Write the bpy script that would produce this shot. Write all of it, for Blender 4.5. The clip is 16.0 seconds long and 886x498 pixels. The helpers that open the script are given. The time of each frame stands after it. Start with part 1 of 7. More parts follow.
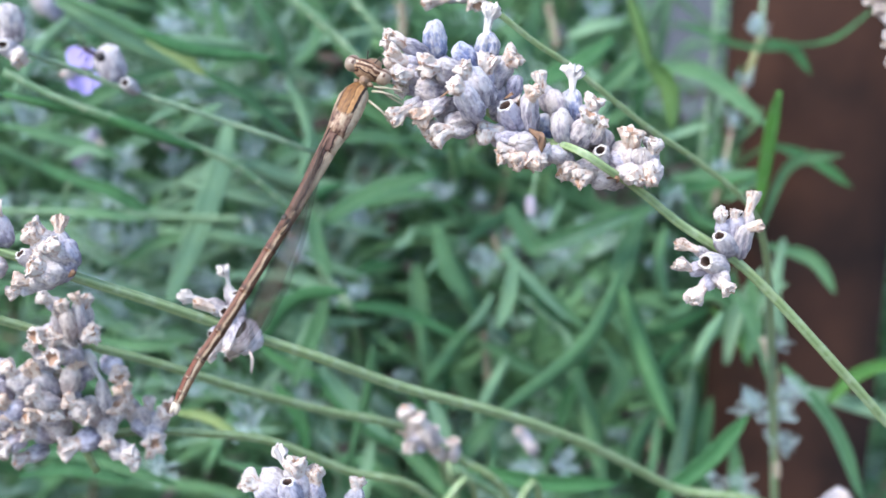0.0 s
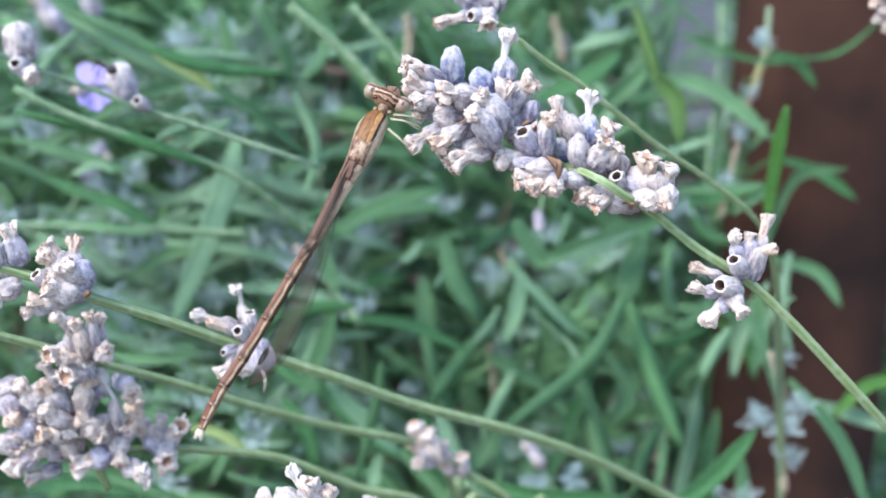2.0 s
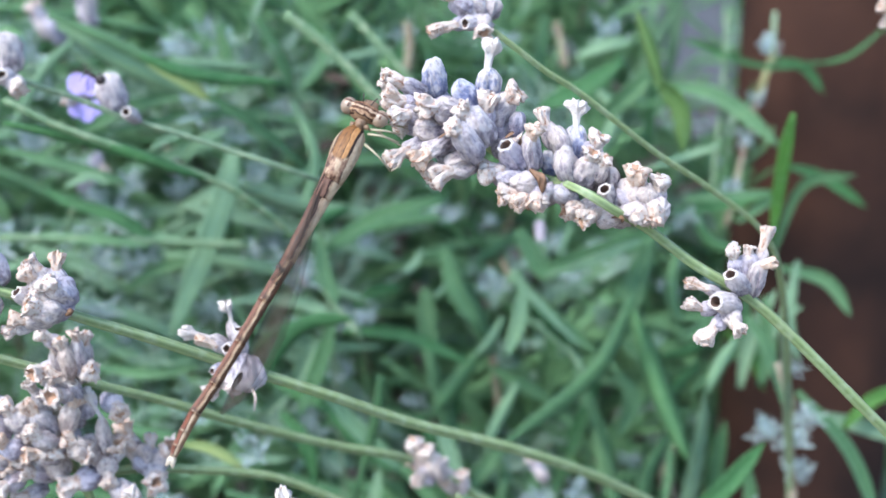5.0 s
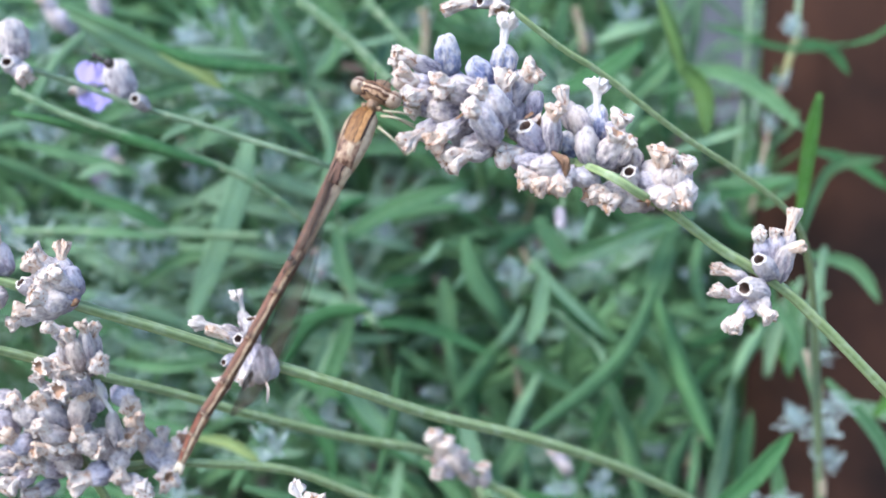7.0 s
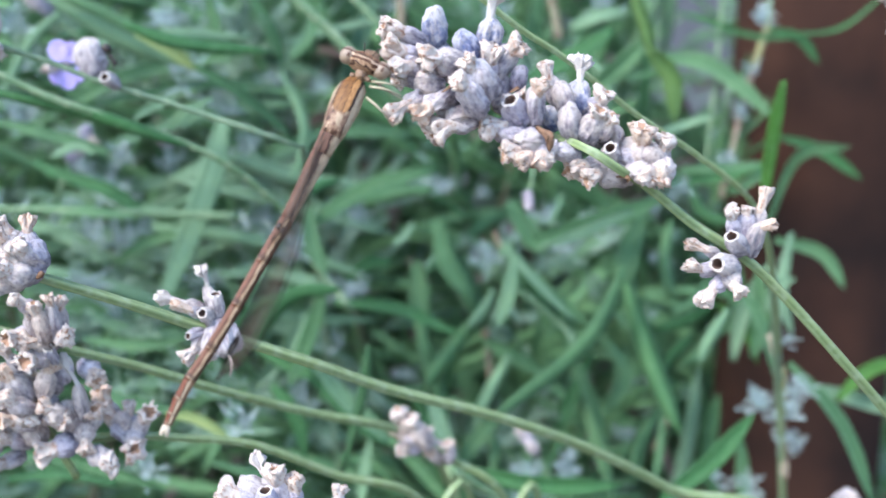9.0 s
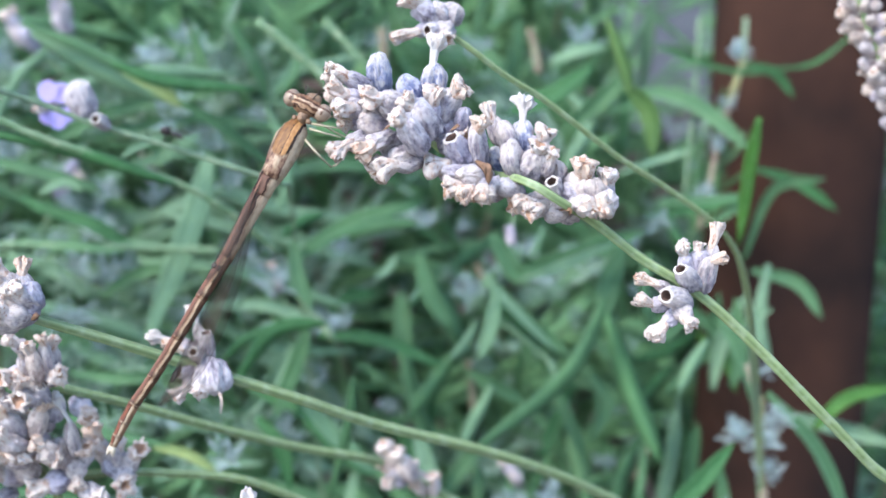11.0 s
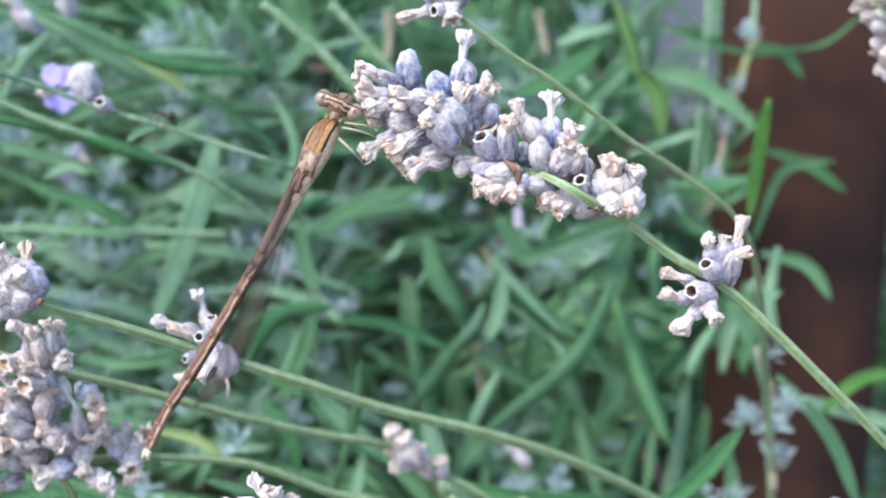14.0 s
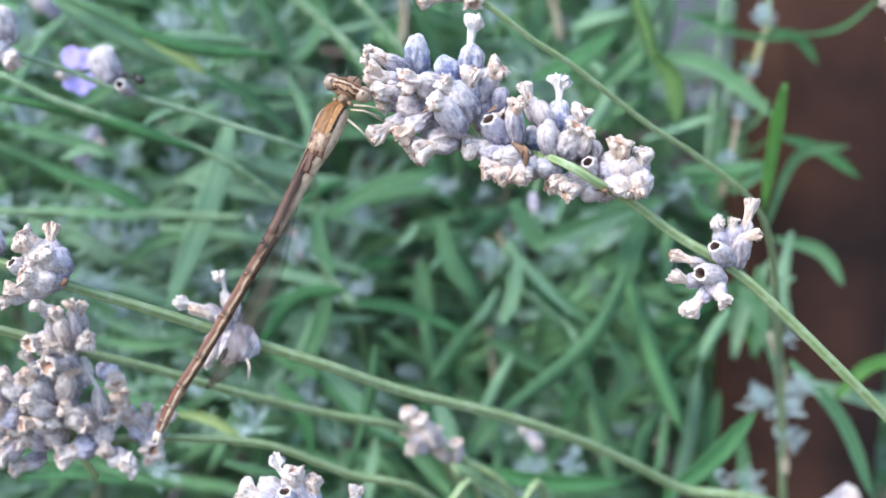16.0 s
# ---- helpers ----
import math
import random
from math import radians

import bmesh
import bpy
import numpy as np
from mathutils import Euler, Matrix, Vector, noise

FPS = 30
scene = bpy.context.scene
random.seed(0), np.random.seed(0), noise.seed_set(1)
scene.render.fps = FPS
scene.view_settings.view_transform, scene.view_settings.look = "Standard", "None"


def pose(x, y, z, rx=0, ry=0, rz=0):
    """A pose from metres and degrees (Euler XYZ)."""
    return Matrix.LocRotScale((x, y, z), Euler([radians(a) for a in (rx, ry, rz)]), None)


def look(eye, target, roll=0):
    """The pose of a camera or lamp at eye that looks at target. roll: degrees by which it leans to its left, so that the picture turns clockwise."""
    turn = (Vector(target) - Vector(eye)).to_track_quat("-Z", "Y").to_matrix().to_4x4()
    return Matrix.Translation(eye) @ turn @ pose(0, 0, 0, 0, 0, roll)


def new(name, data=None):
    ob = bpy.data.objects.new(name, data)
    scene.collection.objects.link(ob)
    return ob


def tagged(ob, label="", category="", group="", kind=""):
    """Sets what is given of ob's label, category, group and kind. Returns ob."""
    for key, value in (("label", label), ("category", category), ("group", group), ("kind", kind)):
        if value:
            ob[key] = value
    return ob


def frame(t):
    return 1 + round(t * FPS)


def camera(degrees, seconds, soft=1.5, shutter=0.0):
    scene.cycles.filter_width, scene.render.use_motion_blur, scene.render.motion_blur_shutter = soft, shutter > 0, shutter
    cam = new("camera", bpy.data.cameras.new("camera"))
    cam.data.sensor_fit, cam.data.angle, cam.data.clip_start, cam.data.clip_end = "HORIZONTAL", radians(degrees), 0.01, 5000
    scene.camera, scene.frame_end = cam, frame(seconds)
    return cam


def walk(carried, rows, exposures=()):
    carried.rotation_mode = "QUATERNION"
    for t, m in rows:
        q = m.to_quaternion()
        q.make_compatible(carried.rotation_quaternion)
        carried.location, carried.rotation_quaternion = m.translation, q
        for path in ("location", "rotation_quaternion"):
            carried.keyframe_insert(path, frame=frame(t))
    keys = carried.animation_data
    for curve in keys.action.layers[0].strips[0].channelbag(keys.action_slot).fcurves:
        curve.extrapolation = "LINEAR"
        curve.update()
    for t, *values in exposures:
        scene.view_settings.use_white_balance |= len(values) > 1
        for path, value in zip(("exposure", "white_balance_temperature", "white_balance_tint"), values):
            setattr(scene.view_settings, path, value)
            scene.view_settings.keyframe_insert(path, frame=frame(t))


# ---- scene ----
# ---- camera ----
cam = camera(40, 16.0, soft=1.6, shutter=0.6)
walk(cam, [
    (0, pose(-0.00183, -0.11304, 0.41875, 75.41, -0.58, -0.17)),
    (0.5, pose(-0.00261, -0.11318, 0.4189, 75.45, -0.51, -0.06)),
    (1, pose(-0.00393, -0.11253, 0.4201, 75.94, -0.53, 0.08)),
    (1.5, pose(-0.004, -0.11243, 0.42017, 75.76, -0.58, -0.05)),
    (2, pose(-0.0031, -0.11311, 0.42016, 75.71, -0.58, -0.15)),
    (2.5, pose(-0.00231, -0.11405, 0.41972, 75.87, -0.58, -0.31)),
    (3, pose(-0.00334, -0.11335, 0.42003, 75.92, -0.51, -0.01)),
    (3.5, pose(-0.00368, -0.11211, 0.42025, 75.81, -0.61, -0.14)),
    (4, pose(-0.00313, -0.11249, 0.42011, 75.66, -0.65, -0.29)),
    (4.2, pose(-0.00201, -0.11204, 0.42014, 75.7, -0.69, -0.33)),
    (6.3, pose(-0.00141, -0.10527, 0.41827, 76.35, 0.74, 1.37)),
    (6.5, pose(-0.00131, -0.10494, 0.4177, 75.87, 0.7, 1.37)),
    (7, pose(-0.00113, -0.10573, 0.41826, 75.72, 0.66, 1.03)),
    (7.5, pose(-0.0011, -0.10584, 0.41843, 75.77, 0.57, 1)),
    (8, pose(-0.00121, -0.10492, 0.41841, 76.08, 0.55, 0.83)),
    (8.5, pose(-0.0019, -0.10479, 0.41826, 75.46, 0.3, 0.99)),
    (9, pose(0.00122, -0.10828, 0.41795, 75.12, -0.08, 0.44)),
    (9.5, pose(0.00147, -0.11017, 0.41995, 75.79, -0.34, -0.12)),
    (9.7, pose(0.00141, -0.11026, 0.41894, 76.34, -0.07, -0.34)),
    (12, pose(0.00047, -0.11149, 0.42131, 76.1, -0.11, -0.69)),
    (12.5, pose(0.00136, -0.11151, 0.42138, 75.93, -0.05, -0.88)),
    (13, pose(0.00315, -0.11155, 0.42107, 75.77, -0.04, -1.01)),
    (13.5, pose(0.00365, -0.11115, 0.4205, 75.78, 0.07, -1.05)),
    (14, pose(0.00076, -0.10991, 0.41993, 75.5, 0.19, -0.21)),
    (14.5, pose(0, -0.11, 0.42, 75, 0, 0)),
    (15, pose(-0.00038, -0.111, 0.42006, 74.94, -0.03, 0.15)),
    (15.5, pose(-0.00086, -0.11112, 0.42014, 74.92, -0.01, 0.21)),
    (16, pose(-0.00068, -0.11065, 0.41986, 74.81, 0.02, 0.14)),
], exposures=[(0.0, 1.81, 6300, 7), (16.0, 1.81, 6300, 7)])
cam.data.dof.use_dof = True
cam.data.dof.focus_distance = 0.113
cam.data.dof.aperture_fstop = 29.0

# ---- light: open shade under a bright sky ----
world = bpy.data.worlds.new("sky")
scene.world = world
world.use_nodes = True
wn = world.node_tree
wn.nodes.clear()
sky = wn.nodes.new("ShaderNodeTexSky")
sky.sky_type = "NISHITA"
sky.sun_disc = False
sky.sun_elevation = radians(48)
sky.sun_rotation = radians(228)
bgn = wn.nodes.new("ShaderNodeBackground")
bgn.inputs["Strength"].default_value = 0.15
won = wn.nodes.new("ShaderNodeOutputWorld")
wn.links.new(sky.outputs[0], bgn.inputs[0])
wn.links.new(bgn.outputs[0], won.inputs[0])
sun = new("sun", bpy.data.lights.new("sun", "SUN"))
sun.data.energy = 1.28
sun.data.angle = radians(18)
sun.data.color = (1.0, 0.95, 0.88)
sun.matrix_world = look((-0.55, -0.50, 1.35), (0, 0, 0.4))


# ---- materials ----
class Mat:
    """A small builder of node materials."""

    def __init__(self, name, rough=0.7, **more):
        self.m = bpy.data.materials.new(name)
        self.m.use_nodes = True
        self.t = self.m.node_tree
        self.b = self.t.nodes["Principled BSDF"]
        self.b.inputs["Roughness"].default_value = rough
        for k, v in more.items():
            self.b.inputs[k.replace("_", " ").title() if k != "ior" else "IOR"].default_value = v

    def node(self, kind, **values):
        n = self.t.nodes.new(kind)
        for k, v in values.items():
            n.inputs[k].default_value = v
        return n

    def link(self, a, b):
        self.t.links.new(a, b)

    def coords(self, which="Object"):
        return self.node("ShaderNodeTexCoord").outputs[which]

    def noise(self, scale, detail=3.0, which="Object", stretch=None):
        c = self.coords(which)
        if stretch:
            mp = self.node("ShaderNodeMapping", Scale=stretch)
            self.link(c, mp.inputs[0])
            c = mp.outputs[0]
        n = self.node("ShaderNodeTexNoise", Scale=scale, Detail=detail)
        self.link(c, n.inputs["Vector"])
        return n.outputs["Fac"]

    def ramp(self, fac, stops, step=False):
        r = self.node("ShaderNodeValToRGB")
        e = r.color_ramp.elements
        if step:
            r.color_ramp.interpolation = "CONSTANT"
        while len(e) < len(stops):
            e.new(0.5)
        for k, (p, c) in zip(e, stops):
            k.position, k.color = p, (*c, 1)
        self.link(fac, r.inputs[0])
        return r.outputs[0]

    def mix(self, fac, a, b, how="MIX"):
        x = self.t.nodes.new("ShaderNodeMix")
        x.data_type, x.blend_type = "RGBA", how
        for v, i in ((fac, 0), (a, 6), (b, 7)):
            if isinstance(v, (int, float)):
                x.inputs[i].default_value = v
            elif isinstance(v, tuple):
                x.inputs[i].default_value = (*v, 1)
            else:
                self.link(v, x.inputs[i])
        return x.outputs[2]

    def random(self, island=False):
        if island:
            return self.node("ShaderNodeNewGeometry").outputs["Random Per Island"]
        return self.node("ShaderNodeObjectInfo").outputs["Random"]

    def colour(self, c):
        self.link(c, self.b.inputs["Base Color"])
        return self

    def bump(self, fac, strength=0.3, distance=0.0002):
        n = self.node("ShaderNodeBump", Strength=strength, Distance=distance)
        self.link(fac, n.inputs["Height"])
        self.link(n.outputs[0], self.b.inputs["Normal"])
        return self


def calyx_material(name, groove, mid, rib):
    """Ribbed, downy, dried: pale ribs over bluish grooves, with brown specks."""
    k = Mat(name, 0.85, sheen_weight=0.3, sheen_roughness=0.5)
    sep = k.node("ShaderNodeSeparateXYZ")
    k.link(k.coords("Object"), sep.inputs[0])
    ang = k.node("ShaderNodeMath")
    ang.operation = "ARCTAN2"
    k.link(sep.outputs[1], ang.inputs[0])
    k.link(sep.outputs[0], ang.inputs[1])
    wave = k.node("ShaderNodeMath")
    wave.operation = "MULTIPLY"
    wave.inputs[1].default_value = 13.0
    k.link(ang.outputs[0], wave.inputs[0])
    cs = k.node("ShaderNodeMath")
    cs.operation = "COSINE"
    k.link(wave.outputs[0], cs.inputs[0])
    shift = k.node("ShaderNodeMath")
    shift.operation = "MULTIPLY_ADD"
    shift.inputs[1].default_value = 0.014
    k.link(cs.outputs[0], shift.inputs[0])
    up = k.node("ShaderNodeSeparateXYZ")
    k.link(k.coords("Generated"), up.inputs[0])
    high = k.node("ShaderNodeMath")
    high.operation = "MULTIPLY_ADD"
    high.inputs[1].default_value = 0.34
    k.link(up.outputs[2], high.inputs[0])
    k.link(k.noise(4.6, 6, "Generated"), high.inputs[2])
    k.link(high.outputs[0], shift.inputs[2])
    c = k.ramp(shift.outputs[0], [(0.50, groove), (0.63, mid), (0.78, rib)])
    worn = k.ramp(k.random(), [(0.0, (0.82, 0.84, 1.0)), (0.5, (1, 1, 1)), (1.0, (1.0, 0.95, 0.88))])
    c = k.mix(1.0, c, worn, "MULTIPLY")
    dirt = k.ramp(k.noise(9.0, 6, "Generated", (1, 1, 0.45)), [(0.50, (1, 1, 1)), (0.60, (0.62, 0.56, 0.56)), (0.70, (0.30, 0.22, 0.20))])
    c = k.mix(0.5, c, dirt, "MULTIPLY")
    return k.colour(c).bump(k.noise(30.0, 5, "Generated", (1, 1, 0.35)), 0.8, 0.0004).m


def petal_material(name, white=0.0):
    k = Mat(name, 0.8, sheen_weight=0.2)
    c = k.ramp(k.noise(6.0, 6, "Generated"), [(0.30, (0.24, 0.11, 0.07)), (0.38, (0.47, 0.33, 0.275)), (0.46, (0.57, 0.475, 0.435)), (0.62, (0.60, 0.54, 0.515))])
    warm = k.ramp(k.random(), [(0.0, (1, 1, 1)), (0.6, (1, 0.96, 0.93)), (1.0, (0.98, 0.86, 0.75))])
    c = k.mix(white, k.mix(1.0, c, warm, "MULTIPLY"), (0.59, 0.55, 0.54))
    return k.colour(c).bump(k.noise(14.0, 5, "Generated"), 0.6, 0.0003).m


def stem_material(name, dark, light, rough=0.6):
    k = Mat(name, rough)
    c = k.mix(k.noise(220.0, 4), dark, light)
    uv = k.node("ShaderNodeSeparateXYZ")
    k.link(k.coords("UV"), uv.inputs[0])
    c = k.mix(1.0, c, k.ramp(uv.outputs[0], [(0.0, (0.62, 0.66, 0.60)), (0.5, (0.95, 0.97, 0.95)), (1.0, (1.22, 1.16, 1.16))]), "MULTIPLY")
    c = k.mix(k.ramp(k.noise(900.0, 3), [(0.45, (0, 0, 0)), (0.75, (0.75, 0.75, 0.75))]), c, (0.31, 0.38, 0.245))
    return k.colour(c).bump(k.noise(1600.0, 3), 0.4, 0.0002).m


def leaf_material(name, dark, light, island=False):
    k = Mat(name, 0.6, sheen_weight=0.05)
    k.b.inputs["Specular IOR Level"].default_value = 0.2
    c = k.mix(k.random(island), dark, light)
    blot = k.ramp(k.noise(120.0, 4), [(0.35, (0.75, 0.8, 0.8)), (0.65, (1.15, 1.1, 1.05))])
    c = k.mix(1.0, c, blot, "MULTIPLY")
    fine = k.ramp(k.noise(1500.0, 2), [(0.45, (0, 0, 0)), (0.8, (0.28, 0.28, 0.28))])
    c = k.mix(fine, c, (0.22, 0.36, 0.22))
    # a paler midrib, a pale rolled margin; one half darkened as painted fold shade
    uv = k.node("ShaderNodeSeparateXYZ")
    k.link(k.coords("UV"), uv.inputs[0])
    rib = k.ramp(uv.outputs[0], [(0.0, (1.3, 1.25, 1.25)), (0.12, (0.80, 0.84, 0.80)), (0.40, (0.76, 0.81, 0.76)), (0.48, (1.25, 1.2, 1.25)), (0.54, (1.25, 1.2, 1.25)), (0.62, (1.05, 1.02, 0.98)), (0.88, (1.08, 1.04, 1.0)), (1.0, (1.4, 1.3, 1.35))])
    c = k.mix(1.0, c, rib, "MULTIPLY")
    tr = k.node("ShaderNodeBsdfTranslucent")
    k.link(c, tr.inputs[0])
    mx = k.node("ShaderNodeMixShader", Fac=0.36)
    k.link(k.b.outputs[0], mx.inputs[1])
    k.link(tr.outputs[0], mx.inputs[2])
    k.link(mx.outputs[0], k.t.nodes["Material Output"].inputs[0])
    return k.colour(c).bump(k.noise(1200.0, 3), 0.3, 0.0002).m


def plain(name, c1, c2, scale=300.0, rough=0.6, which="Object", bump=0.3, **more):
    k = Mat(name, rough, **more)
    n = k.noise(scale, 4, which)
    return k.colour(k.mix(n, c1, c2)).bump(n, bump, 0.0003).m


def rust_material():
    k = Mat("rusty_steel", 0.9)
    k.b.inputs["Specular IOR Level"].default_value = 0.12
    c = k.ramp(k.noise(38.0, 6), [(0.3, (0.020, 0.0125, 0.011)), (0.5, (0.038, 0.0190, 0.0145)), (0.72, (0.062, 0.029, 0.020))])
    spots = k.ramp(k.noise(14.0, 3), [(0.60, (0, 0, 0)), (0.72, (0.7, 0.7, 0.7))])
    c = k.mix(spots, c, (0.018, 0.012, 0.015))
    bright = k.ramp(k.noise(22.0, 4), [(0.54, (0, 0, 0)), (0.68, (0.7, 0.7, 0.7))])
    c = k.mix(bright, c, (0.080, 0.034, 0.021))
    return k.colour(c).bump(k.noise(260.0, 5), 0.5, 0.0006).m


def thorax_material():
    k = Mat("thorax_bronze", 0.45)
    k.b.inputs["Specular IOR Level"].default_value = 0.3
    sep = k.node("ShaderNodeSeparateXYZ")
    k.link(k.coords("Generated"), sep.inputs[0])
    wob = k.node("ShaderNodeMath")
    wob.operation = "MULTIPLY_ADD"
    wob.inputs[1].default_value = 0.13
    k.link(k.noise(5.0, 4, "Generated"), wob.inputs[0])
    k.link(sep.outputs[0], wob.inputs[2])
    cream, black, bronze, gold, pale_gold = (0.40, 0.31, 0.22), (0.022, 0.009, 0.006), (0.135, 0.060, 0.020), (0.20, 0.092, 0.030), (0.42, 0.215, 0.085)
    stops = [(0.0, cream), (0.17, black), (0.20, bronze), (0.26, gold), (0.41, bronze), (0.44, gold), (0.58, black), (0.60, pale_gold), (0.76, black), (0.84, cream)]
    c = k.ramp(wob.outputs[0], stops, True)
    mottle = k.ramp(k.noise(11.0, 5, "Generated"), [(0.34, (0.66, 0.60, 0.55)), (0.62, (1.1, 1.08, 1.05))])
    c = k.mix(1.0, c, mottle, "MULTIPLY")
    # the bronze plates end in a curve; behind them cream and brown are broken up, the cream flank runs on
    off = k.node("ShaderNodeMath")
    off.operation = "SUBTRACT"
    k.link(sep.outputs[0], off.inputs[0])
    off.inputs[1].default_value = 0.45
    sq = k.node("ShaderNodeMath")
    sq.operation = "POWER"
    k.link(off.outputs[0], sq.inputs[0])
    sq.inputs[1].default_value = 2.0
    arc = k.node("ShaderNodeMath")
    arc.operation = "MULTIPLY_ADD"
    k.link(sq.outputs[0], arc.inputs[0])
    arc.inputs[1].default_value = 0.9
    k.link(sep.outputs[2], arc.inputs[2])
    inner = k.ramp(sep.outputs[0], [(0.74, (1, 1, 1)), (0.80, (0, 0, 0))])
    hind = k.mix(1.0, k.ramp(arc.outputs[0], [(0.66, (0, 0, 0)), (0.70, (1, 1, 1))]), inner, "MULTIPLY")
    broken = k.ramp(k.noise(7.0, 4, "Generated", (1.0, 1.0, 1.1)), [(0.36, (0.06, 0.027, 0.018)), (0.44, (0.15, 0.078, 0.052)), (0.54, (0.25, 0.150, 0.098)), (0.64, (0.38, 0.28, 0.19))])
    c = k.mix(hind, c, broken)
    return k.colour(c).bump(k.noise(25.0, 4, "Generated"), 0.35, 0.0002).m


def abdomen_material(name, stops, wave, blotch):
    """Brown above, a wavering dark line, a cream flank; a dark blotch at the hind end of each ring."""
    k = Mat(name, 0.5)
    k.b.inputs["Specular IOR Level"].default_value = 0.3
    sep = k.node("ShaderNodeSeparateXYZ")
    k.link(k.coords("Generated"), sep.inputs[0])
    wob = k.node("ShaderNodeMath")
    wob.operation = "MULTIPLY_ADD"
    wob.inputs[1].default_value = wave
    k.link(k.noise(1.0, 3, "Object", (700.0, 700.0, 1100.0)), wob.inputs[0])
    k.link(sep.outputs[0], wob.inputs[2])
    c = k.ramp(wob.outputs[0], [(p + wave * 0.5 if p else p, v) for p, v in stops], True)
    c = k.mix(1.0, c, k.ramp(k.noise(1.0, 4, "Object", (2500.0, 2500.0, 900.0)), [(0.35, (0.70, 0.64, 0.6)), (0.65, (1.2, 1.16, 1.12))]), "MULTIPLY")
    spot = k.ramp(sep.outputs[2], [(0.80, (0, 0, 0)), (0.88, (blotch,) * 3), (0.955, (blotch,) * 3), (0.96, (0, 0, 0))])
    c = k.mix(spot, c, (0.028, 0.010, 0.007))
    return k.colour(c).bump(k.noise(20.0, 4, "Generated"), 0.3, 0.0002).m


def head_material():
    """Cream bars between broken brown and black ones."""
    k = Mat("head_striped", 0.55)
    k.b.inputs["Specular IOR Level"].default_value = 0.3
    sep = k.node("ShaderNodeSeparateXYZ")
    k.link(k.coords("Generated"), sep.inputs[0])
    wob = k.node("ShaderNodeMath")
    wob.operation = "MULTIPLY_ADD"
    wob.inputs[1].default_value = 0.30
    k.link(k.noise(4.5, 3, "Generated"), wob.inputs[0])
    k.link(sep.outputs[2], wob.inputs[2])
    c = k.ramp(wob.outputs[0], [(0.0, (0.30, 0.19, 0.12)), (0.30, (0.05, 0.02, 0.012)), (0.38, (0.34, 0.22, 0.14)), (0.50, (0.10, 0.042, 0.022)), (0.60, (0.50, 0.37, 0.27)), (0.74, (0.06, 0.025, 0.014)), (0.82, (0.22, 0.12, 0.07)), (0.98, (0.30, 0.19, 0.12))], True)
    c = k.mix(1.0, c, k.ramp(k.noise(13.0, 4, "Generated"), [(0.38, (0.55, 0.45, 0.4)), (0.60, (1.1, 1.08, 1.05))]), "MULTIPLY")
    return k.colour(c).bump(k.noise(16.0, 4, "Generated"), 0.5, 0.0003).m


def wing_material():
    k = Mat("wing_membrane", 0.4)
    k.b.inputs["Specular IOR Level"].default_value = 0.15
    k.b.inputs["Alpha"].default_value = 0.16
    c = k.mix(k.noise(500.0, 3), (0.045, 0.028, 0.021), (0.09, 0.058, 0.044))
    return k.colour(c).m


CALYX = calyx_material("grey_lilac_calyx", (0.155, 0.128, 0.175), (0.40, 0.345, 0.405), (0.63, 0.56, 0.575))
CALYX_PALE = calyx_material("pale_grey_calyx", (0.19, 0.163, 0.205), (0.415, 0.365, 0.415), (0.62, 0.56, 0.58))
CALYX_BLUE = calyx_material("bluish_calyx", (0.10, 0.125, 0.28), (0.245, 0.270, 0.45), (0.60, 0.585, 0.66))
CALYX_PINK = calyx_material("pinkish_dry_calyx", (0.27, 0.20, 0.205), (0.47, 0.375, 0.37), (0.63, 0.54, 0.525))
PETAL = petal_material("dried_petal")
PETAL_WHITE = petal_material("white_dried_petal", 0.7)
PETAL_INSIDE = plain("petal_inside", (0.22, 0.11, 0.07), (0.52, 0.33, 0.23), 900.0, 0.85)
HOLE = plain("calyx_inside", (0.06, 0.034, 0.028), (0.17, 0.10, 0.078), 500.0, 0.9)
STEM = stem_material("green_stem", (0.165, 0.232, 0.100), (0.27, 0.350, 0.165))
# stem green with the bush's shade put into the colour
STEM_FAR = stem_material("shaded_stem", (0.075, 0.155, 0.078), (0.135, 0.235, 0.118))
STEM_PALE = stem_material("pale_thin_stem", (0.12, 0.20, 0.12), (0.19, 0.28, 0.18))
TWIG_YELLOW = stem_material("yellowish_twig", (0.20, 0.20, 0.085), (0.33, 0.31, 0.15), 0.8)
TWIG_PINK = stem_material("pinkish_twig", (0.22, 0.15, 0.125), (0.33, 0.24, 0.20), 0.8)
TWIG = stem_material("woody_twig", (0.12, 0.085, 0.06), (0.24, 0.18, 0.13), 0.85)
LEAF = leaf_material("lavender_leaf", (0.064, 0.162, 0.074), (0.116, 0.242, 0.124))
# deep green; on the low middle leaves it puts shade into the colour
LEAF_DARK = leaf_material("deep_green_shaded_leaf", (0.032, 0.122, 0.043), (0.056, 0.174, 0.066))
LEAF_MID = leaf_material("mid_green_leaf", (0.052, 0.152, 0.060), (0.086, 0.214, 0.092))
LEAF_PALE = leaf_material("pale_leaf", (0.140, 0.268, 0.160), (0.212, 0.348, 0.234))
LEAF_FRESH = leaf_material("fresh_green_leaf", (0.060, 0.178, 0.030), (0.088, 0.226, 0.048))
LEAF_OLIVE = leaf_material("olive_green_leaf", (0.085, 0.170, 0.046), (0.115, 0.215, 0.066))
LEAF_YELLOW = leaf_material("yellowing_leaf", (0.17, 0.26, 0.10), (0.23, 0.30, 0.12))
FOLIAGE = leaf_material("bush_leaves", (0.086, 0.216, 0.092), (0.204, 0.395, 0.202), True)
